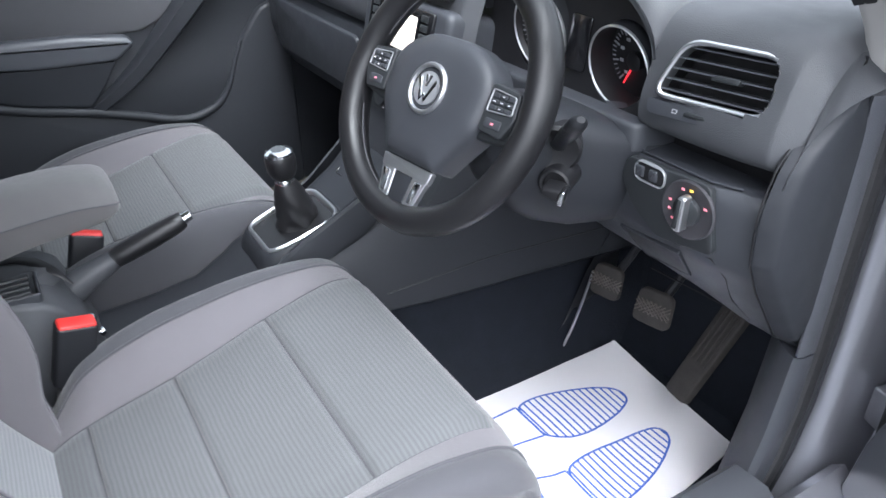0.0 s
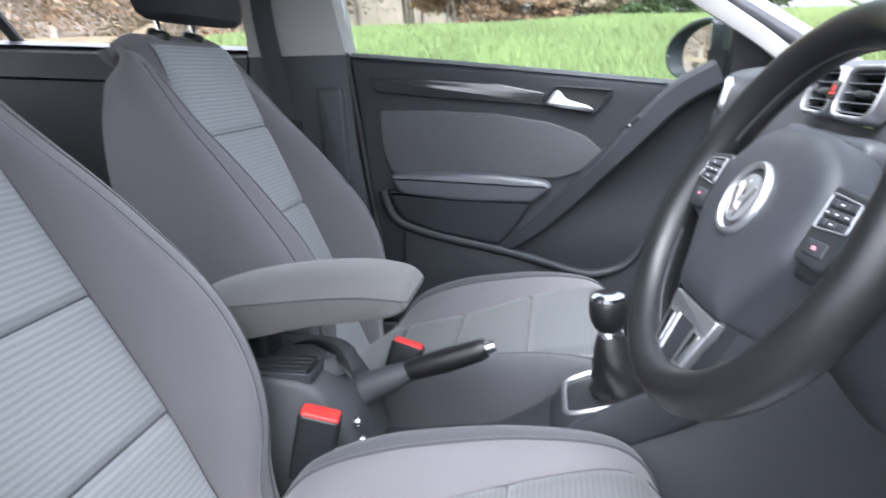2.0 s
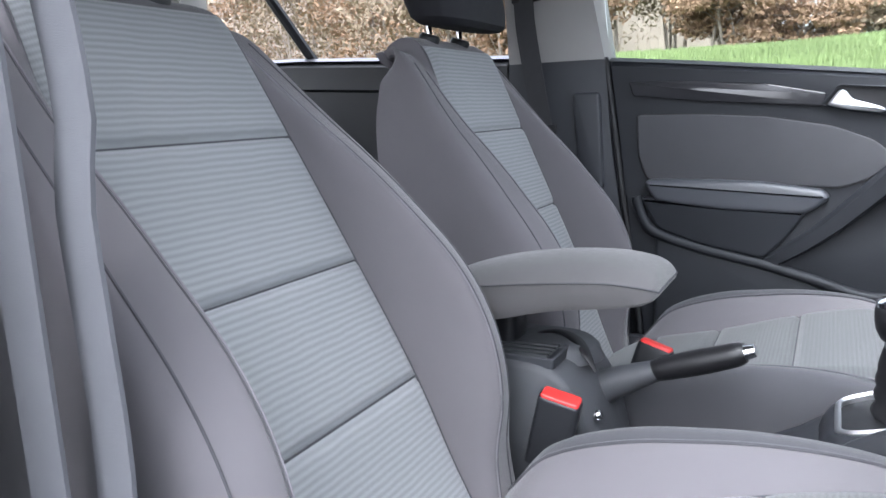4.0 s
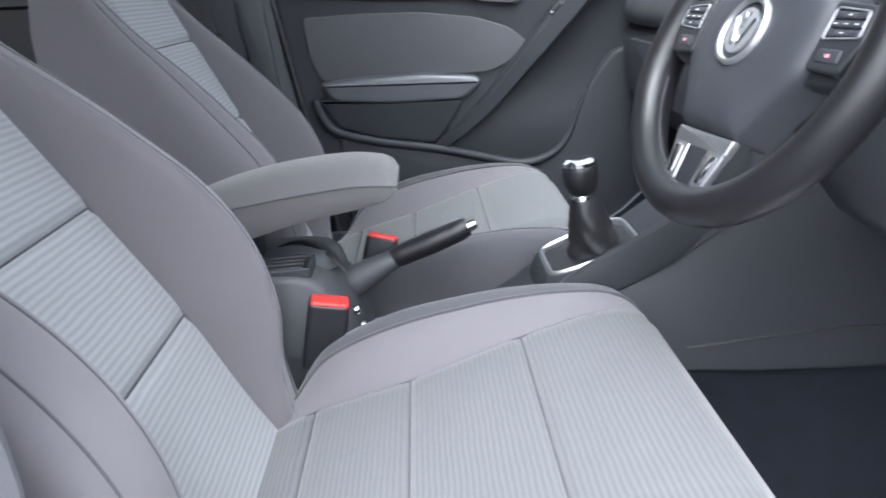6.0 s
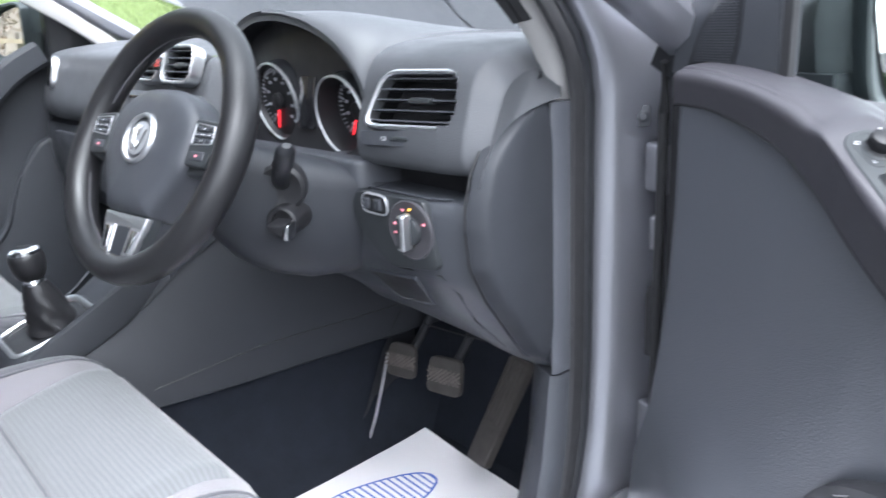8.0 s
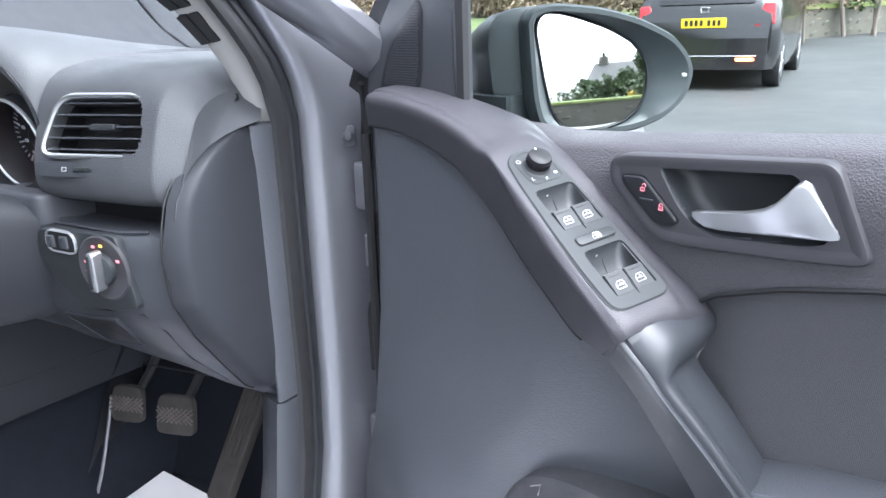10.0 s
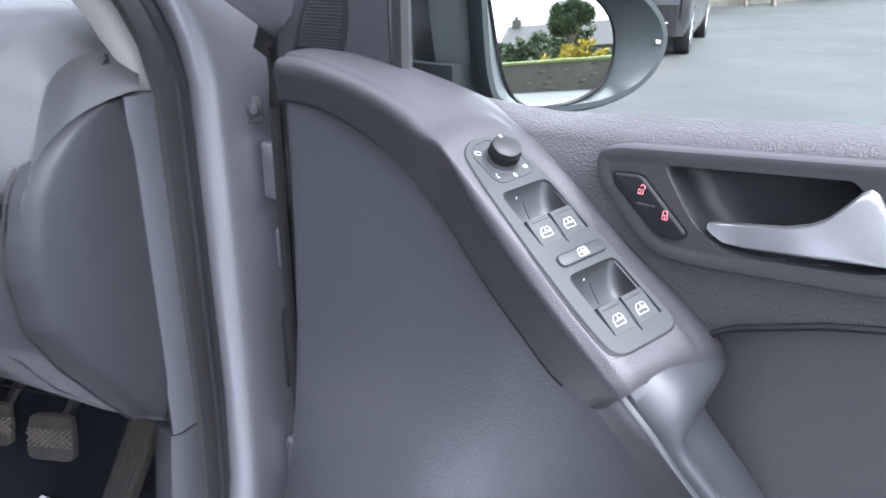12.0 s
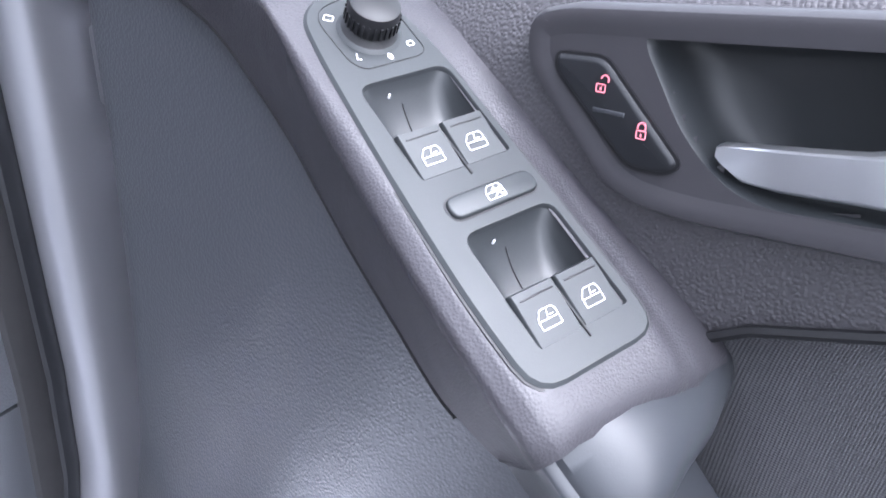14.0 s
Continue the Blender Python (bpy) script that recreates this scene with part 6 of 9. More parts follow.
for x0, wl in zip(WELL_X, WELLS):
    part("switch_well", loft([[PM @ Vector((p.x, p.y, z)) for p in q] for q, z in ((wl, 0.0018), (inset(wl, 0.0007), 0.0008), (inset(wl, 0.0010), -0.0150))], caps=(False, True)), SWITCH, plate, "dark scooped well before the switches")

    def bowl(u, v, x0=x0):
        return PM @ Vector((x0 + 0.0008 + 0.0262 * u, WELL_Y + 0.0188 * v, 0.0004 - 0.0125 * math.sin(0.5 * math.pi * min(1.25 * u, 1)) ** 0.7 * (1 - abs(v) ** 7) - 0.001 * u))
    part("scoop", sheet(bowl, lin(0, 1, 18), lin(-1, 1, 18)), SWITCH, plate)
    part("scoop_joint", tube([bowl(u, -0.10) + (PM.to_3x3() @ Vector((0, 0, 0.0001))) for u in lin(0.22, 1.0, 12)], 0.00035, 5), BLACK_AND_SHADE, plate)
    part("switch_slot", slab([(x0 + 0.0245, WELL_Y - 0.0190), (x0 + 0.0446, WELL_Y - 0.0190), (x0 + 0.0446, WELL_Y + 0.0190), (x0 + 0.0245, WELL_Y + 0.0190)], -0.0145, -0.008, m=PM), BLACK_AND_SHADE, plate)
    for k in (-1, 1):
        y0 = WELL_Y + (-0.0106 if k < 0 else 0.0084)
        hw = 0.0089
        rock = []
        for yy, d in ((y0 - hw, 0.0006), (y0 - hw + 0.0005, 0), (y0 + hw - 0.0005, 0), (y0 + hw, 0.0006)):
            rock.append([PM @ Vector((x0 + a, yy, b - d)) for a, b in ((0.0262, -0.013), (0.0258, 0.0030), (0.0266, 0.0042), (0.0290, 0.0040), (0.0452, 0.0020), (0.0452, -0.013))])
        btn = part("window_switch", loft(rock), PLATEGREY, plate, "rocker window switch")
        part("switch_ridge", slab([(x0 + 0.0290, y0 - 0.0066), (x0 + 0.0297, y0 - 0.0066), (x0 + 0.0297, y0 + 0.0070), (x0 + 0.0290, y0 + 0.0070)], 0.0030, 0.0042, 0.0002, m=PM), BLACK_AND_SHADE, btn)
        window_icon(PM @ pose(x0 + 0.0378, y0 - 0.0006, 0.00305) @ pose(0, 0, 0, 0, 7.1, 0) @ pose(0, 0, 0, 0, 0, 90) @ Matrix.Diagonal((0.92, 1.0, 1, 1)), btn)
    part("switch_divider", slab([(x0 + 0.0300, WELL_Y - 0.0016), (x0 + 0.0490, WELL_Y - 0.0016), (x0 + 0.0490, WELL_Y - 0.0008), (x0 + 0.0300, WELL_Y - 0.0008)], 0.0005, 0.0026, 0.0002, m=PM), BLACK_AND_SHADE, plate)
    part("well_light", lathe([(0.0005, -0.004), (0.0004, -0.0022)], 8, m=PM @ pose(x0 + 0.0048, -0.0006, 0.0010)), WHITEMARK, plate)
lk = part("child_lock_switch", slab([(0.0037, -0.0112), (0.0126, -0.0112), (0.0126, 0.0262), (0.0037, 0.0262)], 0.001, 0.0036, 0.0010, 0.0044, m=PM), PLATEGREY, plate, "oblong rear window lock switch")
part("lock_switch_gap", slab([(0.0030, -0.0119), (0.0133, -0.0119), (0.0133, 0.0269), (0.0030, 0.0269)], 0.001, 0.0020, 0, 0.0051, m=PM), BLACK_AND_SHADE, plate)
window_icon(PM @ pose(0.0080, 0.0080, 0.0036) @ pose(0, 0, 0, 0, 0, 90) @ Matrix.Diagonal((0.85, 0.85, 1, 1)), lk, True)
# mirror switch
MK = PM @ pose(-0.0755, 0.0066, 0.0)
part("mirror_dial_edge", frame_ring([(-0.0165, -0.0130), (-0.0095, -0.0170), (0.0120, -0.0155), (0.0178, -0.0120), (0.0175, 0.0130), (0.0150, 0.0170), (-0.0065, 0.0165), (-0.0200, 0.0015)], 0.0004, 0.0015, 0.0021, 0.0001, 0.005, m=MK), BLACK_AND_SHADE, plate)
part("dial_dish", lathe([(0.0128, 0.0017), (0.0118, 0.0026), (0.0100, 0.0034)], 32, m=MK, caps=(False, False)), PLATEGREY, plate)
knob = part("mirror_knob", lathe([(0.0125, 0.0015), (0.0110, 0.0030), (0.0088, 0.0050), (0.0098, 0.0062), (0.0102, 0.0120), (0.0096, 0.0150), (0.0080, 0.0158)], 32, m=MK), BLACK_AND_SHADE, plate, "ribbed black mirror adjusting knob")
for k in range(28):
    a = 2 * math.pi * k / 28
    part("knob_rib", slab([(-0.0004, -0.0004), (0.0004, -0.0004), (0.0004, 0.0004), (-0.0004, 0.0004)], 0.0066, 0.0118, m=MK @ pose(0.0103 * math.cos(a), 0.0103 * math.sin(a), 0, 0, 0, math.degrees(a))), BLACK_AND_SHADE, knob)
part("knob_dot", slab([(-0.0090, -0.0006), (-0.0070, -0.0006), (-0.0070, 0.0006), (-0.0090, 0.0006)], 0.0150, 0.0161, m=MK), WHITEMARK, knob)


def letters(text, size, m, parent, material, name="letter"):
    cu = bpy.data.curves.new(name, "FONT")
    cu.body, cu.size, cu.extrude, cu.align_x, cu.align_y = text, size, 0.00012, "CENTER", "CENTER"
    tmp = bpy.data.objects.new(name, cu)
    scene.collection.objects.link(tmp)
    dg = bpy.context.evaluated_depsgraph_get()
    me = bpy.data.meshes.new_from_object(tmp.evaluated_get(dg))
    bpy.data.objects.remove(tmp)
    me.transform(m)
    me.materials.clear()
    me.materials.append(material)
    ob = new(name, me)
    ob.parent = parent
    return tagged(ob, "white printed letter")


for ch, dx, dy, rz in (("L", 0.0112, -0.0110, 70), ("0", 0.0146, 0.0010, 90)):
    letters(ch, 0.0046, MK @ pose(dx, dy, 0.0020, 0, 0, rz), plate, WHITEMARK)
part("dot", lathe([(0.0005, 0.0018), (0.0004, 0.0021)], 8, m=MK @ pose(0.0080, -0.0086, 0)), WHITEMARK, plate)
part("mark", frame_ring([(-0.0014, -0.0016), (0.0014, -0.0016), (0.0014, 0.0016), (-0.0014, 0.0016)], 0.0005, 0.0018, 0.0021, 0.0001, 0.0012, m=MK @ pose(0.0105, 0.0125, 0)), WHITEMARK, plate)
part("heating_symbol", frame_ring([(-0.0022, -0.0016), (0.0018, -0.0018), (0.0022, 0.0014), (-0.0016, 0.0018)], 0.00045, 0.0018, 0.0020, 0.00005, 0.0006, m=MK @ pose(-0.0108, -0.0118, 0, 0, 0, 60)), WHITEMARK, plate)

# pull handle that carries the arm on downwards
ST_PULL = [  # back, ridge, low edge
    ((0.415, 0.088, 0.7771), (0.3982, 0.152, 0.7697), (0.3742, 0.134, 0.7445)),
    ((0.4255, 0.094, 0.7704), (0.4056, 0.151, 0.7619), (0.3826, 0.134, 0.7378)),
    ((0.4299, 0.1, 0.7607), (0.4152, 0.15, 0.7529), (0.3934, 0.133, 0.7279)),
    ((0.427, 0.108, 0.7475), (0.4244, 0.147, 0.742), (0.4027, 0.132, 0.7181)),
    ((0.4237, 0.114, 0.737), (0.4345, 0.144, 0.7302), (0.4134, 0.13, 0.7037)),
    ((0.4394, 0.112, 0.717), (0.4483, 0.139, 0.7128), (0.428, 0.127, 0.684)),
    ((0.456, 0.108, 0.6965), (0.4622, 0.134, 0.6957), (0.4414, 0.123, 0.6631)),
    ((0.4758, 0.103, 0.6691), (0.4785, 0.129, 0.6749), (0.462, 0.118, 0.6324)),
    ((0.5033, 0.09, 0.6255), (0.5063, 0.115, 0.6318), (0.4894, 0.104, 0.5881)),
]
rings = []
for b, r, l in zip(*[spline([st[k] for st in ST_PULL], 60) for k in range(3)]):
    back, ridge, lowp = Vector(b), Vector(r), Vector(l)
    ring = [back + Vector((-0.006, -0.045, -0.004)), back + Vector((0, -0.012, 0)), back]
    e1, e2 = (back - ridge).normalized(), (lowp - ridge).normalized()
    p0, p1, p2 = back, ridge + e1 * 0.007, ridge + e2 * 0.0022
    bulge = (Vector((0.5, 0.6, 0.5))).normalized() * 0.010
    for k in range(1, 7):
        t = k / 6
        ring.append(p0.lerp(p1, t) + bulge * math.sin(math.pi * t * 0.9))
    for k in range(1, 6):
        t = k / 5
        ring.append(p1 * (1 - t) ** 2 + ridge * 2 * t * (1 - t) + p2 * t * t)
    for k in range(1, 4):
        ring.append(p2.lerp(lowp, k / 3))
    ring.append(lowp + Vector((0.006, -0.05, 0.006)))
    rings.append([dv(q.x, q.y, q.z) for q in ring])
part("pull_handle", loft(rings), surf("smooth_pull_plastic", (0.036, 0.039, 0.045), 0.40, mscale=5, grain=1500, bump=0.03), door, "smooth dark grey pull handle")
part("handle_joint", tube([dv(*(Vector(a) + Vector((0.0005, 0.001, 0.0005)))) for a in (ST_PULL[0][2], ST_PULL[0][1], Vector(ST_PULL[0][1]).lerp(Vector(ST_PULL[0][0]), 0.5) + Vector((0.004, 0.004, 0.004)), ST_PULL[0][0])], 0.0012, 6), BLACK_AND_SHADE, door)

# large front panel below the arm
ARC = [(-0.08, 0.890), (0.03, 0.8925), (0.055, 0.894), (0.102, 0.8925), (0.151, 0.881), (0.1895, 0.867), (0.219, 0.847), (0.242, 0.829), (0.262, 0.811), (0.285, 0.7925), (0.314, 0.773), (0.342, 0.756), (0.366, 0.751), (0.379, 0.744), (0.40, 0.722), (0.44, 0.672), (0.5, 0.61), (0.6, 0.56), (0.7, 0.54), (0.98, 0.5)]


def arc_z(s):
    return interp(s, [a for a, b in ARC], [b for a, b in ARC])


def front_n(s, z):
    n = interp(s, [-0.03, 0.06, 0.20, 0.27, 0.33, 0.40, 0.5], [0.098, 0.0985, 0.098, 0.094, 0.084, 0.070, 0.060])
    n += 0.036 * math.exp(-((s - 0.135) / 0.085) ** 2 - ((z - 0.455) / 0.088) ** 2)
    return n - 0.022 * max(0.0, 1 - (s - front_s(z)) / 0.010) ** 2


def front_s(z):
    """The panel's front edge."""
    return interp(z, [0.30, 0.45, 0.53, 0.68, 0.78, 0.89], [-0.030, -0.008, 0.018, 0.038, 0.0445, 0.0455])


def front_point(u, v):
    s = u
    for _ in range(3):
        z = 0.30 + (arc_z(s) - 0.30) * v
        s = u + front_s(z) * max(0.0, 1 - u / 0.25)
    return dv(s, front_n(s, z), z)


part("front_trim", sheet(front_point, [0, 0.002, 0.005, 0.009, 0.014] + lin(0.02, 0.98, 110), lin(0, 1, 80), thick=0.06), GRAIN2, door, "broad fine-grained lower trim panel")
# scuffed bin below
BIN = fillet([(0.225, 0.30), (0.238, 0.513), (0.255, 0.552), (0.272, 0.574), (0.300, 0.589), (0.335, 0.596), (0.40, 0.598), (0.52, 0.585), (0.90, 0.55), (0.90, 0.30)], 0.02, 4)
part("door_bin", loft([[dv(p.x, n, p.y) for p in q] for q, n in ((BIN, 0.05), (BIN, 0.112), (inset(BIN, 0.003), 0.1155), (inset(BIN, 0.007), 0.117))]), surf("scuffed_bin_plastic", (0.06, 0.06, 0.065), 0.6, grain=90, bump=0.25, mottle=0.5, mscale=25), door, "scuffed hard plastic door bin")
for pts in ([(0.288, 0.575), (0.300, 0.582), (0.297, 0.570)], [(0.352, 0.572), (0.357, 0.545), (0.362, 0.520), (0.359, 0.540)], [(0.262, 0.545), (0.266, 0.535), (0.270, 0.548)]):
    part("scuff", tube([dv(a, 0.1175, b) for a, b in pts], 0.0016, 5, flat=0.4), surf("pale_scuff", (0.35, 0.35, 0.36), 0.8) if "pale_scuff" not in bpy.data.materials else bpy.data.materials["pale_scuff"], door, "pale scrape")
# cloth insert and the armrest below it


def cloth_n(s, z):
    k = (low_z(s) - z) / 0.15
    return 0.064 - 0.018 * min(max(k, 0), 1) ** 0.5 - 0.012 * math.exp(-((s - 0.40) / 0.03) ** 2)


part("cloth_insert", sheet(lambda s, v: dv(s, cloth_n(s, 0.62 + (low_z(s) - 0.62) * v), 0.62 + (low_z(s) - 0.62) * v), lin(0.385, 0.98, 60), lin(0, 1, 30), thick=0.02), DOORCLOTH, door, "black woven cloth insert")
part("insert_joint", tube([dv(s, 0.0655, low_z(s) - 0.001) for s in lin(0.392, 0.98, 50)], 0.0022, 6), BLACK_AND_SHADE, door)
part("door_armrest", loft([[dv(s, 0.03, z0 - 0.05), dv(s, 0.03, z0), dv(s, 0.06, z0 + 0.006), dv(s, 0.10, z0 + 0.002), dv(s, 0.112, z0 - 0.012), dv(s, 0.10, z0 - 0.05)] for s, z0 in [(0.445, 0.640), (0.46, 0.648), (0.50, 0.660), (0.56, 0.672), (0.70, 0.685), (0.97, 0.69)]]), GRAIN2, door, "grained door armrest")

# window corner with the tweeter, window frame, glass
TRI = fillet([(-0.006, 0.915), (0.146, 0.903), (0.144, 1.03), (0.136, 1.10), (0.085, 1.062), (0.041, 1.014), (0.020, 0.988), (0.003, 0.958)], [0.008, 0.003, 0.01, 0.01, 0.02, 0.02, 0.02, 0.01], 4)
part("corner_trim", loft([[dv(p.x, n, p.y) for p in q] for q, n in ((TRI, 0.042), (TRI, 0.058), (inset(TRI, 0.004), 0.062))]), TRIM, door, "dark window corner trim with speaker grille")
GR = fillet([(0.023, 0.924), (0.087, 0.922), (0.094, 0.947), (0.097, 1.005), (0.090, 1.016), (0.068, 0.998), (0.043, 0.968), (0.031, 0.944)], 0.007, 4)
grille = part("tweeter_grille", loft([[dv(p.x, n, p.y) for p in q] for q, n in ((GR, 0.060), (GR, 0.0632), (inset(GR, 0.002), 0.0640))]), DARK, door, "perforated tweeter grille")
bm = bmesh.new()
for i in range(30):
    for j in range(34):
        s, z = 0.022 + 0.0027 * i + 0.00135 * (j % 2), 0.925 + 0.0027 * j
        if inside((s, z), [tuple(p) for p in inset(GR, 0.005)]):
            slab([(-0.0008, -0.0008), (0.0008, -0.0008), (0.0008, 0.0008), (-0.0008, 0.0008)], 0.0635, 0.0644, m=DP @ pose(s, z, 0, 0, 0, 45), bm=bm)
part("grille_holes", bm, TRIM, grille)
part("corner_strip", loft([[dv(s, n, z) for s, n in ((0.1440, 0.0625), (0.1530, 0.0620), (0.1540, 0.0550), (0.1440, 0.0550))] for z in lin(0.893, 1.12, 8)]), RUBBER, door, "black window channel")
fr = spline([(-0.03, 0.02, 0.915), (0.014, 0.018, 0.993), (0.07, 0.014, 1.055), (0.16, 0.006, 1.125), (0.32, -0.02, 1.22), (0.52, -0.06, 1.34), (0.75, -0.09, 1.385), (0.95, -0.09, 1.36)], 40)
rings = []
for i, p in enumerate(fr):
    d = (fr[min(i + 1, 39)] - fr[max(i - 1, 0)]).normalized()
    u = Vector((0, 1, 0)).cross(d).normalized()
    rings.append([dv(*(p + u * a + Vector((0, b, 0)))) for a, b in ((0.022, 0.03), (0.026, 0.0), (0.018, -0.03), (-0.018, -0.03), (-0.024, 0.0), (-0.018, 0.035))])
part("window_frame", loft(rings), DARK, door, "black window frame")
part("rear_frame", loft([[dv(s + ds, n, z) for ds, n in ((0, 0.03), (0.04, 0.03), (0.04, -0.03), (0, -0.03))] for s, n0, z in ((0.93, 0, 0.90), (0.93, 0, 1.35))]), DARK, door)
DG = [(0.085, 0.868), (0.94, 0.89), (0.94, 1.34), (0.75, 1.37), (0.52, 1.325), (0.32, 1.205), (0.085, 1.04)]
gl = part("door_glass", loft([[dv(s, -0.004 - 0.10 * max(0, z - 0.92) + d, z) for s, z in DG] for d in (0.0, 0.0035)]), GLASS, door, "clear door window")
gl.visible_shadow = False
# outer skin and shut faces
part("outer_skin", sheet(lambda s, v: dv(s, -0.02 - 0.05 * math.sin(math.pi * v), 0.28 + (belt_z(s) - 0.035 - 0.28) * v), lin(-0.03, 1.0, 30), lin(0, 1, 20), thick=0.01), PAINT, door, "grey metallic outer skin")
part("front_shut", loft([[dv(-0.034, 0.035, z), dv(-0.026, 0.045, z), dv(-0.024, -0.03, z), dv(-0.036, -0.03, z)] for z in lin(0.30, 0.93, 10)]), PAINT, door, "painted front edge of the door")
part("bottom_shut", loft([[dv(s, -0.03, 0.28), dv(s, 0.06, 0.30), dv(s, 0.06, 0.315), dv(s, -0.03, 0.30)] for s in (-0.03, 1.0)]), PAINT, door)
part("rear_shut", loft([[dv(0.985, 0.06, z), dv(1.0, 0.05, z), dv(1.0, -0.03, z), dv(0.985, -0.03, z)] for z in (0.29, 0.93)]), PAINT, door)
part("edge_seal", tube([dv(-0.026, 0.050, z) for z in lin(0.31, 0.925, 12)] + [dv(0.0, 0.03, 0.945)], 0.006, 8), RUBBER, door)
part("trim_backing", loft([[dv(s, n, z) for s, n in ((-0.022, -0.01), (-0.012, 0.050), (0.030, 0.056), (0.10, 0.050), (0.10, -0.01))] for z in (0.31, 0.60, 0.90)]), RUBBER, door, "black inner edge behind the door trim")
for z in (0.80, 0.45):
    part("hinge", slab([(-0.05, -0.03), (0.02, -0.03), (0.02, 0.03), (-0.05, 0.03)], 0.0, 0.022, 0.004, 0.006, m=Matrix(((1, 0, 0, -0.015), (0, 0, -1, -0.022), (0, 1, 0, z), (0, 0, 0, 1)))), STEEL, door, "bare steel door hinge")
# door mirror
MIRGREY = surf("grey_mirror_shell", (0.030, 0.037, 0.040), 0.46, grain=900, bump=0.08, mscale=4)
GLASS_OUT = [(-0.067, 0.045), (-0.062, 0.060), (-0.045, 0.061), (-0.015, 0.054), (0.018, 0.043), (0.047, 0.028), (0.063, 0.010), (0.067, -0.015), (0.059, -0.040), (0.040, -0.055), (0.015, -0.062), (-0.020, -0.064), (-0.038, -0.058), (-0.050, -0.040), (-0.058, -0.008)]
SHELL_OUT = [(-0.088, 0.055), (-0.078, 0.067), (-0.055, 0.071), (0.0, 0.066), (0.048, 0.054), (0.092, 0.034), (0.112, 0.013), (0.119, -0.008), (0.110, -0.034), (0.086, -0.055), (0.045, -0.068), (-0.005, -0.071), (-0.050, -0.067), (-0.075, -0.058), (-0.083, -0.030), (-0.086, 0.010)]


def door_mirror(parent, m, flip=1):
    """m: a frame whose z looks out of the glass, y up and x outboard."""
    g = fillet([(flip * a, b) for a, b in GLASS_OUT], 0.012, 4)
    h = fillet([(flip * a, b) for a, b in SHELL_OUT], 0.02, 4)

    def ring(o, k, z, dx=0.0):
        return [m @ Vector((p.x * k + dx * flip, p.y * k, z)) for p in o]

    def swell(k, z, left):
        """The housing behind its rim, drawn out towards the door above the foot."""
        out = []
        for p in h:
            x, y = flip * p.x, p.y
            w = max(0.0, (-0.02 - x) / 0.066) * interp(y, [-0.045, -0.022, 0.03, 0.07], [0.0, 1.0, 1.0, 0.75])
            out.append(m @ Vector((flip * (x * k - left * w), y * k, z)))
        return out
    rings = [swell(0.45, -0.120, 0.035), swell(0.70, -0.108, 0.042), swell(0.88, -0.080, 0.042), swell(0.97, -0.045, 0.038), swell(1.0, -0.018, 0.030), swell(1.0, -0.0085, 0.012), ring(h, 0.995, -0.006), ring(h, 1.0, 0.010), ring(inset(h, 0.003), 1.0, 0.016), ring(inset(h, 0.008), 1.0, 0.016)]
    mh = part("mirror_housing", loft(rings, caps=(True, False)), MIRGREY, parent, "dark grey door mirror housing")
    gg = fillet([(flip * a * 1.06, b * 1.06) for a, b in GLASS_OUT], 0.012, 4)
    bm = bmesh.new()
    a1 = [bm.verts.new(q) for q in ring(inset(h, 0.008), 1.0, 0.016)]
    b1 = [bm.verts.new(q) for q in ring(gg, 1.0, -0.004)]
    ed = [bm.edges.new((a1[i - 1], a1[i])) for i in range(len(a1))] + [bm.edges.new((b1[i - 1], b1[i])) for i in range(len(b1))]
    bmesh.ops.triangle_fill(bm, edges=ed, use_beauty=True)
    part("mirror_bezel", bm, MIRGREY, mh)
    part("mirror_backing", loft([ring(gg, 1.0, -0.03), ring(gg, 1.0, -0.004), ring(inset(gg, 0.002), 1.0, -0.002), ring(inset(gg, 0.004), 1.0, -0.005)]), BLACK_AND_SHADE, mh)
    part("mirror_glass", loft([ring(g, 1.0, -0.006), ring(g, 1.0, -0.0035)]), MIRROR, mh, "mirror glass")
    part("lamp_mark", slab([(-0.003, -0.002), (0.003, -0.002), (0.003, 0.002), (-0.003, 0.002)], 0.0, 0.002, 0.0005, 0.001, m=m @ pose(flip * 0.104, -0.010, 0.0135)), SILVER, mh)
    part("mirror_cap_joint", tube([q for q in ring(h, 0.995, -0.007)], 0.0012, 5), BLACK_AND_SHADE, mh)
    return mh


def mirror_frame(c, g, up=(0, 0, 1)):
    z = Vector(g).normalized()
    x = Vector(up).cross(z).normalized()
    y = z.cross(x)
    return Matrix(((x.x, y.x, z.x, c[0]), (x.y, y.y, z.y, c[1]), (x.z, y.z, z.z, c[2]), (0, 0, 0, 1)))


door_mirror(door, mirror_frame(dv(0.180, -0.113, 0.936), dv(0.905, 0.42, 0.065)), 1)
part("mirror_foot", loft([[dv(*q) for q in r] for r in (
    [(0.045, -0.002, 0.868), (0.150, -0.002, 0.868), (0.150, -0.002, 0.9155), (0.045, -0.002, 0.9155)],
    [(0.030, -0.030, 0.868), (0.142, -0.022, 0.868), (0.138, -0.022, 0.9145), (0.030, -0.030, 0.9145)],
    [(0.020, -0.065, 0.866), (0.150, -0.045, 0.866), (0.142, -0.045, 0.9145), (0.025, -0.065, 0.9145)],
    [(0.050, -0.110, 0.870), (0.160, -0.100, 0.870), (0.155, -0.100, 0.905), (0.055, -0.110, 0.905)])]), MIRGREY, door, "mirror foot on the door")

# ---- passenger's door, closed ----
pdoor = thing("passenger_door", "closed passenger door with cloth insert, gloss strip and chrome handle", "car door")
PX = -0.70


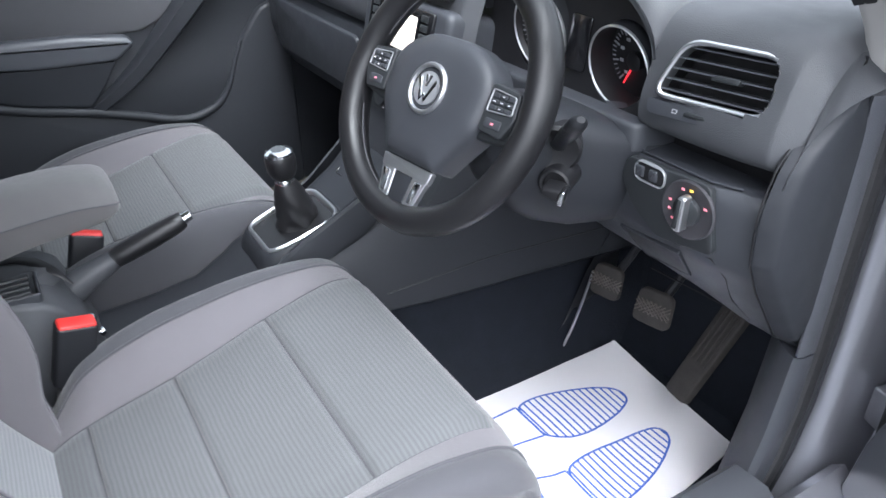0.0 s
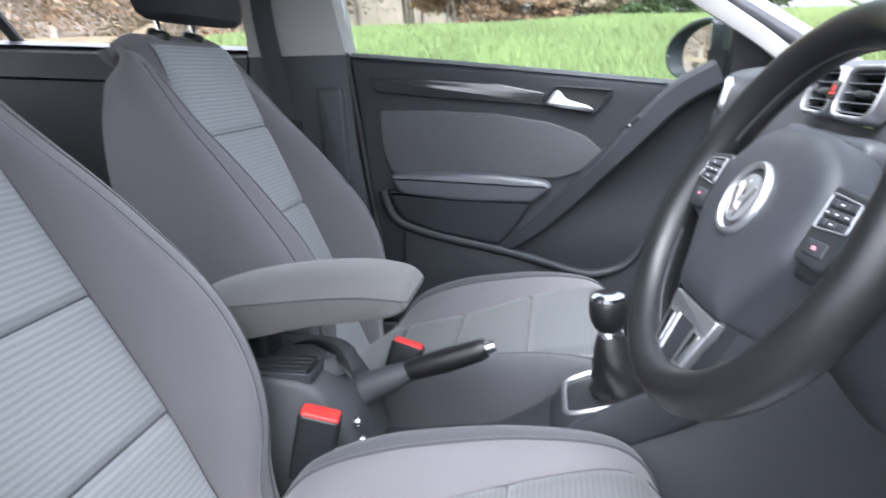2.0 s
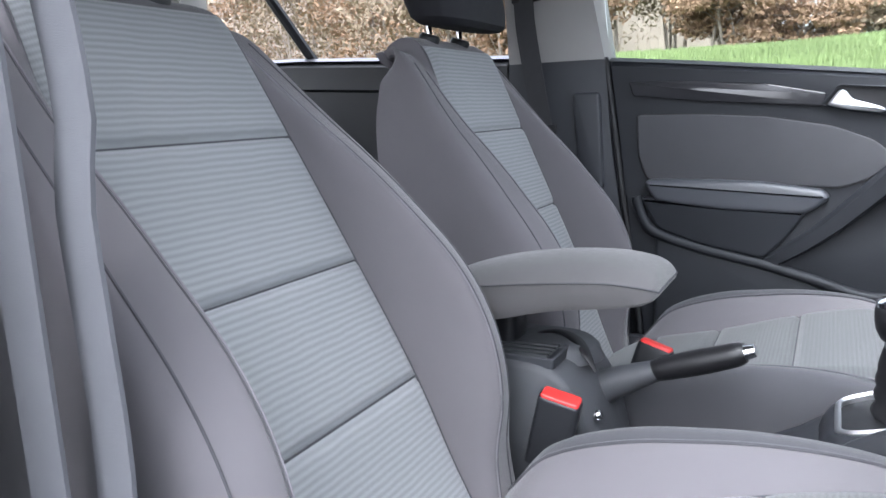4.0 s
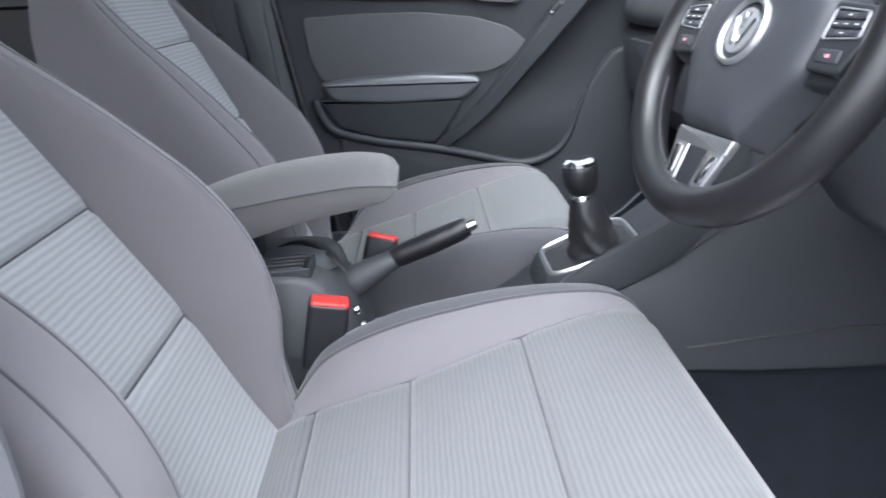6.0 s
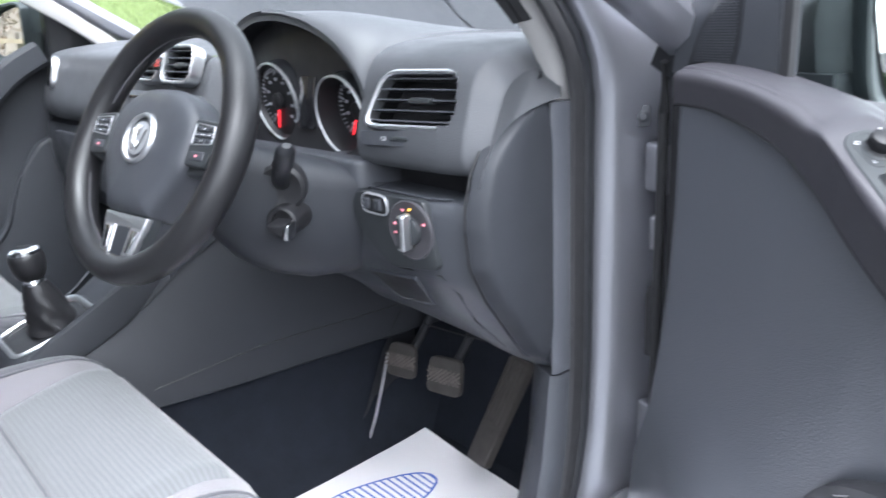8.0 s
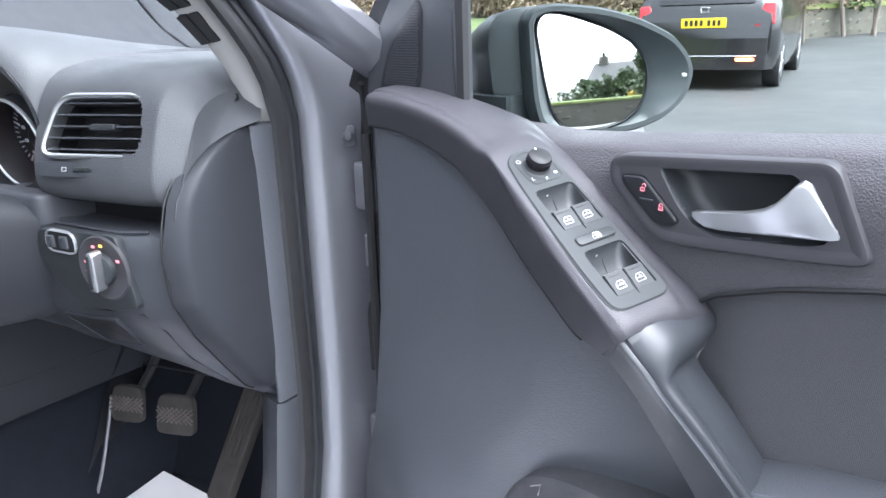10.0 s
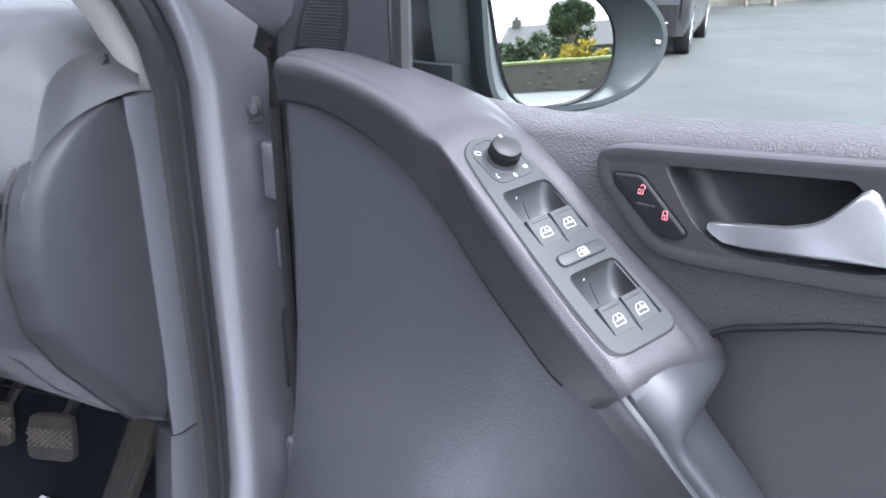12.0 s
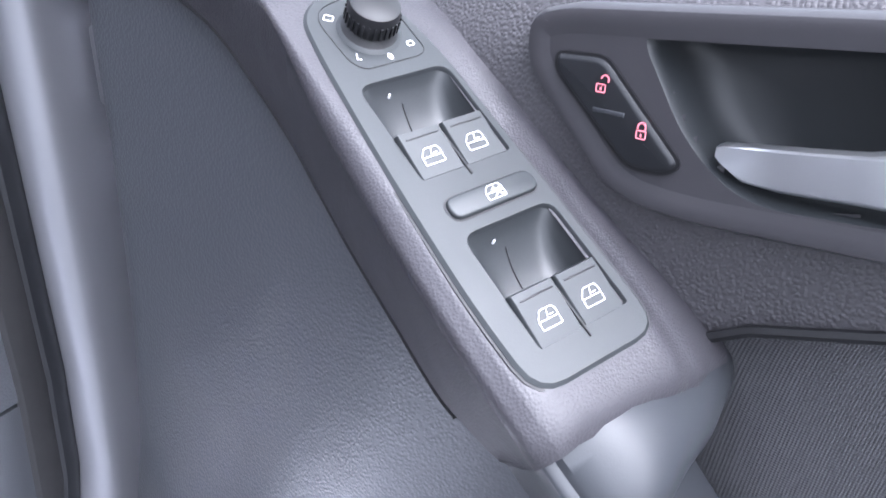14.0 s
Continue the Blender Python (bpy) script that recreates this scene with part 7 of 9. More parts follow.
def pv(x, y, z):
    return Vector((x, y, z))


PPM = Matrix(((0, 0, 1, 0), (1, 0, 0, 0), (0, 1, 0, 0), (0, 0, 0, 1)))  # plan (y, z), height x
PB = ([-0.42, -0.387, -0.201, 0.036, 0.257, 0.362, 0.60], [1.010, 1.008, 0.990, 0.965, 0.940, 0.932, 0.915])


def pbelt(y):
    return interp(y, *PB)


def pedge(z):
    return interp(z, [0.30, 0.589, 0.732, 0.859, 1.009], [-0.30, -0.336, -0.359, -0.375, -0.396])


def pn(y, z):
    d = pbelt(y) - z
    x = PX + 0.002
    x -= 0.020 * max(0, 1 - d / 0.02) ** 2
    x += 0.012 * math.exp(-((z - 0.60) / 0.08) ** 2)
    return x


part("door_skin", sheet(lambda u, v: (lambda z0: (lambda y: pv(pn(y, 0.30 + (pbelt(y) - 0.30) * v), y, 0.30 + (pbelt(y) - 0.30) * v))(pedge(z0) + (0.62 - pedge(z0)) * u))(0.30 + 0.70 * v), lin(0, 1, 60), lin(0, 1, 50), thick=0.04), COLUMN, pdoor, "dark grey moulded door trim")
part("belt_ledge", loft([[pv(-0.705, y, pbelt(y) - 0.004), pv(-0.715, y, pbelt(y) + 0.004), pv(-0.745, y, pbelt(y) + 0.005), pv(-0.755, y, pbelt(y) - 0.01)] for y in lin(-0.40, 0.60, 30)]), DASH, pdoor, "soft ledge below the window")
strip = fillet([(-0.353, 0.958), (-0.343, 0.928), (-0.20, 0.912), (0.02, 0.894), (0.026, 0.921), (-0.081, 0.943), (-0.25, 0.957)], 0.006)
part("gloss_strip", slab([tuple(q) for q in strip], PX, PX + 0.010, 0.004, m=PPM), surf("dark_gloss_strip", (0.03, 0.03, 0.034), 0.16, coat=0.6), pdoor, "dark glossy trim strip")
rec = fillet([(0.045, 0.936), (0.170, 0.925), (0.142, 0.888), (0.128, 0.874), (0.015, 0.896)], 0.008)
part("handle_surround", frame_ring([tuple(q) for q in rec], 0.004, PX, PX + 0.012, 0.002, m=PPM), COLUMN, pdoor)
# no recess here: a flat black sheet gives the hollow's shade
part("handle_hollow_shade", slab([tuple(q) for q in inset(rec, 0.0035)], PX, PX + 0.0035, 0.0, m=PPM), BLACK_AND_SHADE, pdoor, "flat black sheet for the shade behind the handle")
part("door_lever", slab([(0.026, 0.897), (0.045, 0.924), (0.056, 0.925), (0.070, 0.907), (0.118, 0.892), (0.128, 0.884), (0.118, 0.880), (0.06, 0.888)], PX + 0.004, PX + 0.018, 0.004, 0.006, m=PPM), SATIN, pdoor, "satin chrome door lever")
cl = fillet([(-0.335, 0.888), (-0.202, 0.886), (-0.08, 0.878), (0.037, 0.858), (0.110, 0.830), (0.150, 0.795), (0.105, 0.755), (0.06, 0.738), (-0.312, 0.752), (-0.330, 0.80)], 0.012)
part("insert_groove", slab([tuple(q) for q in inset(cl, -0.0022)], PX, PX + 0.0045, 0, m=PPM), BLACK_AND_SHADE, pdoor)
part("cloth_insert", slab([tuple(q) for q in cl], PX, PX + 0.009, 0.004, m=PPM), DOORCLOTH, pdoor, "dark woven cloth insert")
pad = fillet([(-0.318, 0.752), (-0.199, 0.754), (-0.077, 0.750), (0.030, 0.736), (0.045, 0.720), (0.0, 0.685), (-0.162, 0.690), (-0.292, 0.706)], 0.022)
part("arm_pad", slab([tuple(q) for q in pad], PX, PX + 0.034, 0.012, m=PPM, seg=5), GRAIN2, pdoor, "padded door armrest")
arm2 = fillet([(-0.322, 0.715), (-0.162, 0.700), (0.005, 0.694), (-0.03, 0.640), (-0.072, 0.592), (-0.202, 0.618), (-0.285, 0.648)], 0.012)
part("arm_panel", slab([tuple(q) for q in arm2], PX, PX + 0.030, 0.008, m=PPM), COLUMN, pdoor)
sw = spline([pv(PX + 0.022, a, b) for a, b in ((-0.330, 0.715), (-0.318, 0.675), (-0.291, 0.640), (-0.202, 0.610), (-0.066, 0.580), (0.02, 0.556), (0.102, 0.531), (0.15, 0.530), (0.20, 0.549), (0.232, 0.586), (0.254, 0.640), (0.278, 0.690))], 60)
part("swoosh", tube(sw, lambda t: 0.011 if t < 0.7 else 0.011 - 0.026 * (t - 0.7), 10, flat=1.0, up=(1, 0, 0)), COLUMN, pdoor, "raised edge of the door pocket")
part("pocket", slab([(-0.29, 0.30), (0.40, 0.30), (0.40, 0.78), (0.33, 0.76), (0.278, 0.692), (0.254, 0.640), (0.232, 0.586), (0.20, 0.549), (0.15, 0.530), (0.102, 0.531), (-0.20, 0.609), (-0.29, 0.640)], PX, PX + 0.024, 0.010, 0.02, m=PPM), COLUMN, pdoor, "door pocket")
bl = spline([pv(0, a, b) for a, b in ((0.375, 0.955), (0.285, 0.905), (0.168, 0.790), (0.041, 0.662), (-0.066, 0.583))], 30)
rings = []
for i, p in enumerate(bl):
    d = (bl[min(i + 1, 29)] - bl[max(i - 1, 0)]).normalized()
    u = Vector((1, 0, 0)).cross(d).normalized()
    t = i / 29
    w = interp(t, [0, 0.3, 0.5, 1], [0.028, 0.026, 0.021, 0.014])
    hgt = interp(t, [0, 0.3, 0.5, 0.9, 1], [0.03, 0.055, 0.062, 0.04, 0.026])
    rings.append([pv(PX, p.y + u.y * w, p.z + u.z * w), pv(PX + hgt - 0.008, p.y + u.y * w, p.z + u.z * w), pv(PX + hgt, p.y + u.y * w * 0.7, p.z + u.z * w * 0.7), pv(PX + hgt, p.y - u.y * w * 0.7, p.z - u.z * w * 0.7), pv(PX + hgt - 0.008, p.y - u.y * w, p.z - u.z * w), pv(PX, p.y - u.y * w, p.z - u.z * w)])
part("grab_blade", loft(rings), COLUMN, pdoor, "sloping grab handle")
part("window_switch", slab([(-0.014, -0.006), (0.014, -0.006), (0.014, 0.006), (-0.014, 0.006)], 0, 0.005, 0.002, 0.003, m=Matrix(((0, 0, 1, PX + 0.052), (0.72, -0.69, 0, 0.205), (0.69, 0.72, 0, 0.862), (0, 0, 0, 1)))), BLACK_AND_SHADE, pdoor)
part("switch_symbol", slab([(-0.002, -0.002), (0.002, -0.002), (0.002, 0.002), (-0.002, 0.002)], 0.005, 0.0058, m=Matrix(((0, 0, 1, PX + 0.052), (0.72, -0.69, 0, 0.197), (0.69, 0.72, 0, 0.855), (0, 0, 0, 1)))), WHITEMARK, pdoor)
part("rear_shut", slab([(-0.62, 0.16), (-0.30, 0.16), (-0.30, 0.90), (-0.36, 1.0), (-0.46, 1.0), (-0.62, 0.95)], -0.745, -0.728, 0.0, m=PPM), DARK, pdoor, "dark shut face behind the door edge")
part("rear_gap", tube([pv(-0.688, pedge(z) - 0.006, z) for z in lin(0.32, 1.012, 20)], 0.006, 8), RUBBER, pdoor, "black door seal")
pg = part("door_glass", loft([[pv(-0.735 + 0.16 * max(0, z - 0.95) + d, y, z) for y, z in ((-0.40, 0.98), (0.58, 0.90), (0.42, 1.04), (0.20, 1.18), (0.0, 1.28), (-0.25, 1.34), (-0.42, 1.34))] for d in (0, 0.0035)]), GLASS, pdoor, "clear door window")
pg.visible_shadow = False
door_mirror(pdoor, mirror_frame((-0.905, 0.368, 1.003), (0.36, -0.93, 0.03)), -1)
part("mirror_foot", loft([[pv(*q) for q in r] for r in ([(-0.74, 0.36, 0.93), (-0.74, 0.46, 0.92), (-0.74, 0.46, 1.0), (-0.74, 0.36, 1.0)], [(-0.83, 0.38, 0.935), (-0.83, 0.46, 0.935), (-0.83, 0.46, 1.0), (-0.83, 0.38, 1.0)])]), MIRGREY, pdoor)
part("corner_trim", slab([(0.395, 0.925), (0.60, 0.91), (0.56, 0.94), (0.47, 1.03), (0.405, 1.09)], -0.735, -0.700, 0.006, 0.01, m=PPM), DARK, pdoor, "black window corner")
fr2 = spline([pv(-0.735, 0.55, 0.93), pv(-0.72, 0.43, 1.045), pv(-0.69, 0.20, 1.195), pv(-0.66, 0.0, 1.295), pv(-0.645, -0.25, 1.345), pv(-0.645, -0.43, 1.345)], 24)
part("window_frame", tube(fr2, 0.016, 8), DARK, pdoor)


# ---- pillars, roof, rear door, windows ----
ring = []
for z, x0, ya, yb in ((0.20, -0.70, -0.66, -0.36), (0.60, -0.69, -0.65, -0.355), (0.80, -0.685, -0.64, -0.385), (1.0085, -0.682, -0.632, -0.402)):
    ring.append([Vector(q) for q in ((-0.76, ya, z), (x0, ya + 0.01, z), (x0 + 0.010, ya + 0.06, z), (x0 + 0.010, yb - 0.06, z), (x0, yb, z), (-0.76, yb + 0.01, z))])
part("pillar_lower_trim", loft(ring), TRIM, body, "dark lower trim of the middle pillar")
ring = []
for z, x0, ya, yb in ((1.0085, -0.682, -0.632, -0.402), (1.15, -0.660, -0.632, -0.425), (1.36, -0.61, -0.64, -0.455)):
    ring.append([Vector(q) for q in ((-0.74, ya, z), (x0, ya + 0.01, z), (x0 + 0.012, ya + 0.06, z), (x0 + 0.012, yb - 0.06, z), (x0, yb, z), (-0.74, yb + 0.01, z))])
part("pillar_upper_trim", loft(ring), LINER, body, "pale upper trim of the middle pillar")
for z0, z1 in ((0.73, 0.94),):
    part("pillar_inset", slab([(-0.45, z0), (-0.40, z0), (-0.41, z1), (-0.47, z1)], -0.690, -0.664, 0.006, 0.012, m=PPM), TRIM, body)
belt_l = thing("seat_belt", "grey webbing seat belt hanging by the passenger pillar", "seat belt", "seat belts")


def webbing(points, width, across, th=0.0014):
    pts = spline(points, 30)
    a = Vector(across).normalized()
    rings = []
    for i, p in enumerate(pts):
        d = (pts[min(i + 1, 29)] - pts[max(i - 1, 0)]).normalized()
        n = d.cross(a).normalized()
        rings.append([p + a * width / 2 + n * th, p - a * width / 2 + n * th, p - a * width / 2 - n * th, p + a * width / 2 - n * th])
    return loft(rings)


part("webbing", webbing([(-0.628, -0.565, 1.150), (-0.632, -0.562, 1.08), (-0.645, -0.545, 0.95), (-0.655, -0.527, 0.82), (-0.660, -0.510, 0.62), (-0.662, -0.50, 0.40)], 0.046, (0.1, 1, 0.12)), surf("dark_webbing", (0.05, 0.05, 0.055), 0.7, grain=1200, bump=0.5), belt_l, "dark grey webbing")
part("guide", slab([(-0.035, -0.014), (0.035, -0.014), (0.030, 0.022), (-0.030, 0.022)], 0, 0.016, 0.005, 0.010, m=Matrix(((0, 0, 1, -0.644), (1, 0, 0, -0.560), (0.1, 1, 0, 1.148), (0, 0, 0, 1)))), BLACK_AND_SHADE, belt_l, "black belt guide")
part("guide_cover", slab([(-0.042, -0.012), (0.050, 0.006), (0.046, 0.060), (-0.030, 0.050)], 0, 0.018, 0.006, 0.014, m=Matrix(((0, 0, 1, -0.650), (1, 0, 0, -0.556), (0, 1, 0, 1.150), (0, 0, 0, 1)))), LINER, belt_l)
part("belt_stop", slab([(-0.016, -0.012), (0.016, -0.012), (0.016, 0.012), (-0.016, 0.012)], 0, 0.010, 0.003, 0.004, m=Matrix(((0, 0, 1, -0.652), (1, 0, 0, -0.515), (0, 1, 0, 0.862), (0, 0, 0, 1)))), BLACK_AND_SHADE, belt_l)
# the driver's belt, slack between seat and pillar
belt_r = thing("seat_belt", "grey webbing seat belt hanging slack beside the driver seat", "seat belt", "seat belts")
part("webbing", webbing([(0.655, -0.375, 1.14), (0.652, -0.350, 1.02), (0.650, -0.338, 0.92), (0.651, -0.346, 0.87), (0.652, -0.342, 0.80), (0.652, -0.338, 0.72), (0.654, -0.340, 0.62), (0.656, -0.345, 0.40)], 0.050, (0.25, 1, 0.05)), WEB, belt_r, "grey woven webbing")
part("webbing", webbing([(0.668, -0.395, 1.14), (0.668, -0.385, 0.95), (0.668, -0.382, 0.80), (0.668, -0.380, 0.60), (0.668, -0.385, 0.36)], 0.048, (0.15, 1, 0.02)), WEB, belt_r)
part("anchor", slab([(-0.05, -0.012), (0.07, -0.012), (0.07, 0.012), (-0.05, 0.012)], 0, 0.030, 0.006, 0.01, m=pose(0.655, -0.30, 0.61)), TRIM, belt_r)
ring = []
for z, x0, ya, yb in ((0.36, 0.70, -0.66, -0.40), (0.80, 0.695, -0.66, -0.405), (1.008, 0.685, -0.65, -0.42), (1.15, 0.665, -0.65, -0.44), (1.36, 0.62, -0.65, -0.47)):
    ring.append([Vector(q) for q in ((0.80 - 0.12 * max(0, z - 1.0) * 2, ya, z), (x0, ya + 0.01, z), (x0 - 0.010, ya + 0.06, z), (x0 - 0.010, yb - 0.06, z), (x0, yb, z), (0.80 - 0.12 * max(0, z - 1.0) * 2, yb + 0.01, z))])
part("pillar_trim_driver", loft(ring), TRIM, body, "middle pillar by the driver seat")
# rear doors (only their upper trim shows)
for sgn in (-1, 1):
    rd = [[Vector((sgn * 0.70, y, 0.20)), Vector((sgn * 0.695, y, 0.70)), Vector((sgn * 0.70, y, z - 0.075)), Vector((sgn * 0.685, y, z - 0.068)), Vector((sgn * 0.690, y, z - 0.012)), Vector((sgn * 0.705, y, z)), Vector((sgn * 0.755, y, z + 0.004)), Vector((sgn * 0.78, y, 0.20))] for y, z in ((-1.60, 1.055), (-1.25, 1.050), (-0.95, 1.035), (-0.63, 1.020))]
    part("rear_door_trim", loft(rd), DARK, body, "black rear door trim")
    part("rear_ledge", loft([[Vector((sgn * 0.700, y, z + 0.002)), Vector((sgn * 0.712, y, z + 0.010)), Vector((sgn * 0.750, y, z + 0.012)), Vector((sgn * 0.755, y, z))] for y, z in ((-1.60, 1.057), (-1.25, 1.052), (-0.95, 1.037), (-0.63, 1.022))]), PAINT, body)
    part("window_bar", tube([Vector((sgn * 0.725, -1.20, 1.05)), Vector((sgn * 0.69, -1.33, 1.25)), Vector((sgn * 0.67, -1.38, 1.35))], 0.014, 8), DARK, body, "black window bar")
    part("rear_pillar", loft([[Vector(q) for q in ((sgn * 0.76, -1.60, z), (sgn * (0.70 - (z - 1.05) * 0.15), -1.58 - (z - 1.05) * 0.2, z), (sgn * 0.66, -1.95, z), (sgn * 0.76, -1.95, z))] for z in (1.0, 1.40)]), LINER, body)
part("headlining", sheet(lambda u, v: (0.62 * u, -1.9 + 1.80 * v, 1.40 - 0.045 * u * u - 0.02 * (1 - v)), lin(-1, 1, 14), lin(0, 1, 14), thick=0.03), LINER, body, "pale grey headlining")
part("roof_skin", sheet(lambda u, v: (0.66 * u, -1.95 + 1.92 * v, 1.455 - 0.05 * u * u), lin(-1, 1, 14), lin(0, 1, 10), thick=0.01), PAINT, body)
for sgn in (-1, 1):
    part("roof_rail", tube(spline([(sgn * 0.60, -0.10, 1.355), (sgn * 0.61, -0.5, 1.385), (sgn * 0.61, -1.2, 1.385), (sgn * 0.60, -1.8, 1.36)], 20), 0.032, 8), LINER, body)
part("tail_panel", sheet(lambda u, v: (0.72 * u, -1.95, 0.20 + 0.80 * v), [-1, 0, 1], [0, 1], thick=0.03), DARK, body)
part("rear_bench", loft([[Vector(q) for q in ((x, -0.95, 0.20), (x, -0.93, 0.47), (x, -1.00, 0.50), (x, -1.35, 0.47), (x, -1.45, 0.50), (x, -1.62, 0.98), (x, -1.72, 1.0), (x, -1.75, 0.20))] for x in (-0.64, -0.3, 0.0, 0.3, 0.64)]), CLOTH2, body, "dark cloth rear bench")
ws = part("windscreen", sheet(lambda u, v: (u * (0.66 - 0.10 * v), 0.93 - 0.97 * v - 0.05 * abs(u) ** 2.5 + 0.03, 0.925 + 0.47 * v), lin(-1, 1, 16), lin(0, 1, 12)), GLASS, body, "clear windscreen")
ws.visible_shadow = False
# outer A-pillar skins and bonnet
for sgn in (-1, 1):
    rail = spline([(sgn * 0.775, 0.74, 0.90), (sgn * 0.755, 0.60, 0.985), (sgn * 0.725, 0.42, 1.09), (sgn * 0.69, 0.20, 1.22), (sgn * 0.65, -0.02, 1.34), (sgn * 0.63, -0.2, 1.40)], 24)
    part("pillar_skin", tube(rail, 0.034, 10, flat=0.8), PAINT, body, "painted windscreen pillar")
part("bonnet", sheet(lambda u, v: (u * (0.74 - 0.04 * v), 0.98 + 0.95 * v, 0.865 - 0.02 * u * u - 0.13 * v ** 1.4 - 0.04 * abs(u) ** 6), lin(-1, 1, 24), lin(0, 1, 14), thick=0.02), PAINT, body, "grey metallic bonnet")
for sgn in (-1, 1):
    part("wing", sheet(lambda u, v: (sgn * (0.74 + 0.11 * math.sin(math.pi * 0.5 * u)), 0.70 + 1.2 * v, 0.855 - 0.45 * u - 0.13 * v ** 1.4), lin(0, 1, 10), lin(0, 1, 14), thick=0.01 * sgn), PAINT, body, "grey front wing")
part("scuttle", sheet(lambda u, v: (0.72 * u, 0.90 + 0.10 * v, 0.895 - 0.02 * v), lin(-1, 1, 8), [0, 1], thick=0.02), DARK, body)
# door catch, bolt and check strap on the pillar
part("wing_bolt", lathe([(0.0075, -0.004), (0.0075, 0.002), (0.005, 0.003), (0.005, 0.006), (0.004, 0.007)], 12, m=pose(0.703, 0.660, 0.860, 80, 0, 35)), TRIM, body, "dull grey bolt")
part("bolt_tab", slab([(-0.009, -0.012), (0.009, -0.012), (0.009, 0.014), (-0.009, 0.014)], -0.004, -0.001, 0.001, 0.006, m=pose(0.703, 0.660, 0.860, 80, 0, 35)), TRIM, body)
part("catch_bracket", slab([(-0.010, -0.022), (0.016, -0.022), (0.016, 0.022), (-0.010, 0.022)], 0, 0.016, 0.003, 0.003, m=pose(0.722, 0.676, 0.716, 90, 0, 20)), STEEL, body, "bare steel check bracket")
part("catch_bolt", lathe([(0.0075, 0.0), (0.0075, 0.006), (0.006, 0.008)], 6, m=pose(0.734, 0.662, 0.702, 90, 0, 20)), STEEL, body)
part("cable_boot", loft([[Vector((0.716 + dx, 0.676 + dy, z)) for dx, dy in ((-0.006 * k, 0), (-0.004 * k, -0.012 * k), (0.012 * k, -0.012 * k), (0.016 * k, 0))] for z, k in ((0.540, 0.3), (0.546, 1), (0.625, 1), (0.640, 0.8), (0.645, 0.3))]), RUBBER, body, "black rubber cable boot between pillar and door")

# ---- pedals ----
TREAD = surf("scuffed_pedal_tread", (0.105, 0.092, 0.082), 0.7, mottle=0.5, mscale=60)
def pedal(name, label, cx, cy, cz, w, h, tip, arm_to, grid=True):
    p = thing(name, label, "pedal", "pedals")
    m = pose(cx, cy, cz, 90 + tip, 0, 14)
    pad_ = part("pedal_pad", slab([(-w / 2, -h / 2), (w / 2, -h / 2), (w / 2 * 0.9, h / 2), (-w / 2 * 0.9, h / 2)], -0.008, 0.004, 0.003, 0.014, m=m), PEDAL, p, "worn rubber pedal pad")
    if grid:
        for k in range(-3, 4):
            for r in (40, -40):
                c, s = math.cos(radians(r)), math.sin(radians(r))
                ln = (h * 0.42 if abs(k) < 3 else h * 0.22)
                part("tread", slab([(-ln / 1.4, -0.0012), (ln / 1.4, -0.0012), (ln / 1.4, 0.0012), (-ln / 1.4, 0.0012)], 0.003, 0.006, 0.0006, m=m @ pose(k * 0.011 * abs(s) * 1.2, 0, 0, 0, 0, r)), TREAD, pad_)
    part("pedal_arm", tube(spline([(cx, cy + 0.012, cz), (cx + (arm_to[0] - cx) * 0.3, cy + 0.07, cz + 0.06), arm_to], 12), 0.008, 8), DARK, p)
    return p


pedal("clutch_pedal", "black clutch pedal with a worn diamond-tread pad", 0.228, 0.632, 0.392, 0.062, 0.062, -14, (0.235, 0.80, 0.62))
pedal("brake_pedal", "black brake pedal with a worn diamond-tread pad", 0.345, 0.632, 0.400, 0.070, 0.064, -14, (0.345, 0.80, 0.62))
acc = thing("accelerator_pedal", "long black accelerator pedal hinged at the floor", "pedal", "pedals")
am = Matrix.Translation((0.448, 0.655, 0.358)) @ pose(0, 0, 0, 58, 0, -8) @ Matrix.Diagonal((1, 0.85, 1, 1))
part("pedal_pad", slab([(-0.026, -0.105), (0.022, -0.105), (0.028, 0.115), (-0.024, 0.115)], -0.010, 0.006, 0.004, 0.010, m=am), PEDAL, acc, "worn ribbed pedal plate")
for k in range(4):
    part("rib", slab([(-0.017 + 0.010 * k, -0.02), (-0.012 + 0.010 * k, -0.02), (-0.011 + 0.010 * k, 0.108), (-0.016 + 0.010 * k, 0.108)], 0.005, 0.0085, 0.001, 0.001, m=am), PEDAL, acc)
rest = thing("foot_rest", "dark plastic edge panel beside the clutch pedal", "foot rest")
part("rest_panel", loft([[Vector(q) for q in ((0.172, y, z0), (0.186, y, z1), (0.180, y + 0.01, z1), (0.166, y + 0.01, z0))] for y, z0, z1 in ((0.545, 0.205, 0.24), (0.575, 0.205, 0.30), (0.62, 0.205, 0.40), (0.70, 0.205, 0.52))]), DARK, rest)
part("pale_edge", tube(spline([(0.188, 0.570, 0.232), (0.196, 0.585, 0.28), (0.198, 0.605, 0.34), (0.197, 0.625, 0.40)], 14), 0.003, 6), STEEL, rest, "pale worn edge")

# ---- paper floor mat with printed soles ----
mat_ = thing("paper_mat", "white paper floor mat printed with blue shoe soles", "paper mat")


def paper_z(x, y):
    return 0.2055 + 0.010 * max(0, (y - 0.55) / 0.15) ** 2 + 0.006 * max(0, (x - 0.46) / 0.1) ** 2 + 0.0015 * math.sin(25 * x + 13 * y)




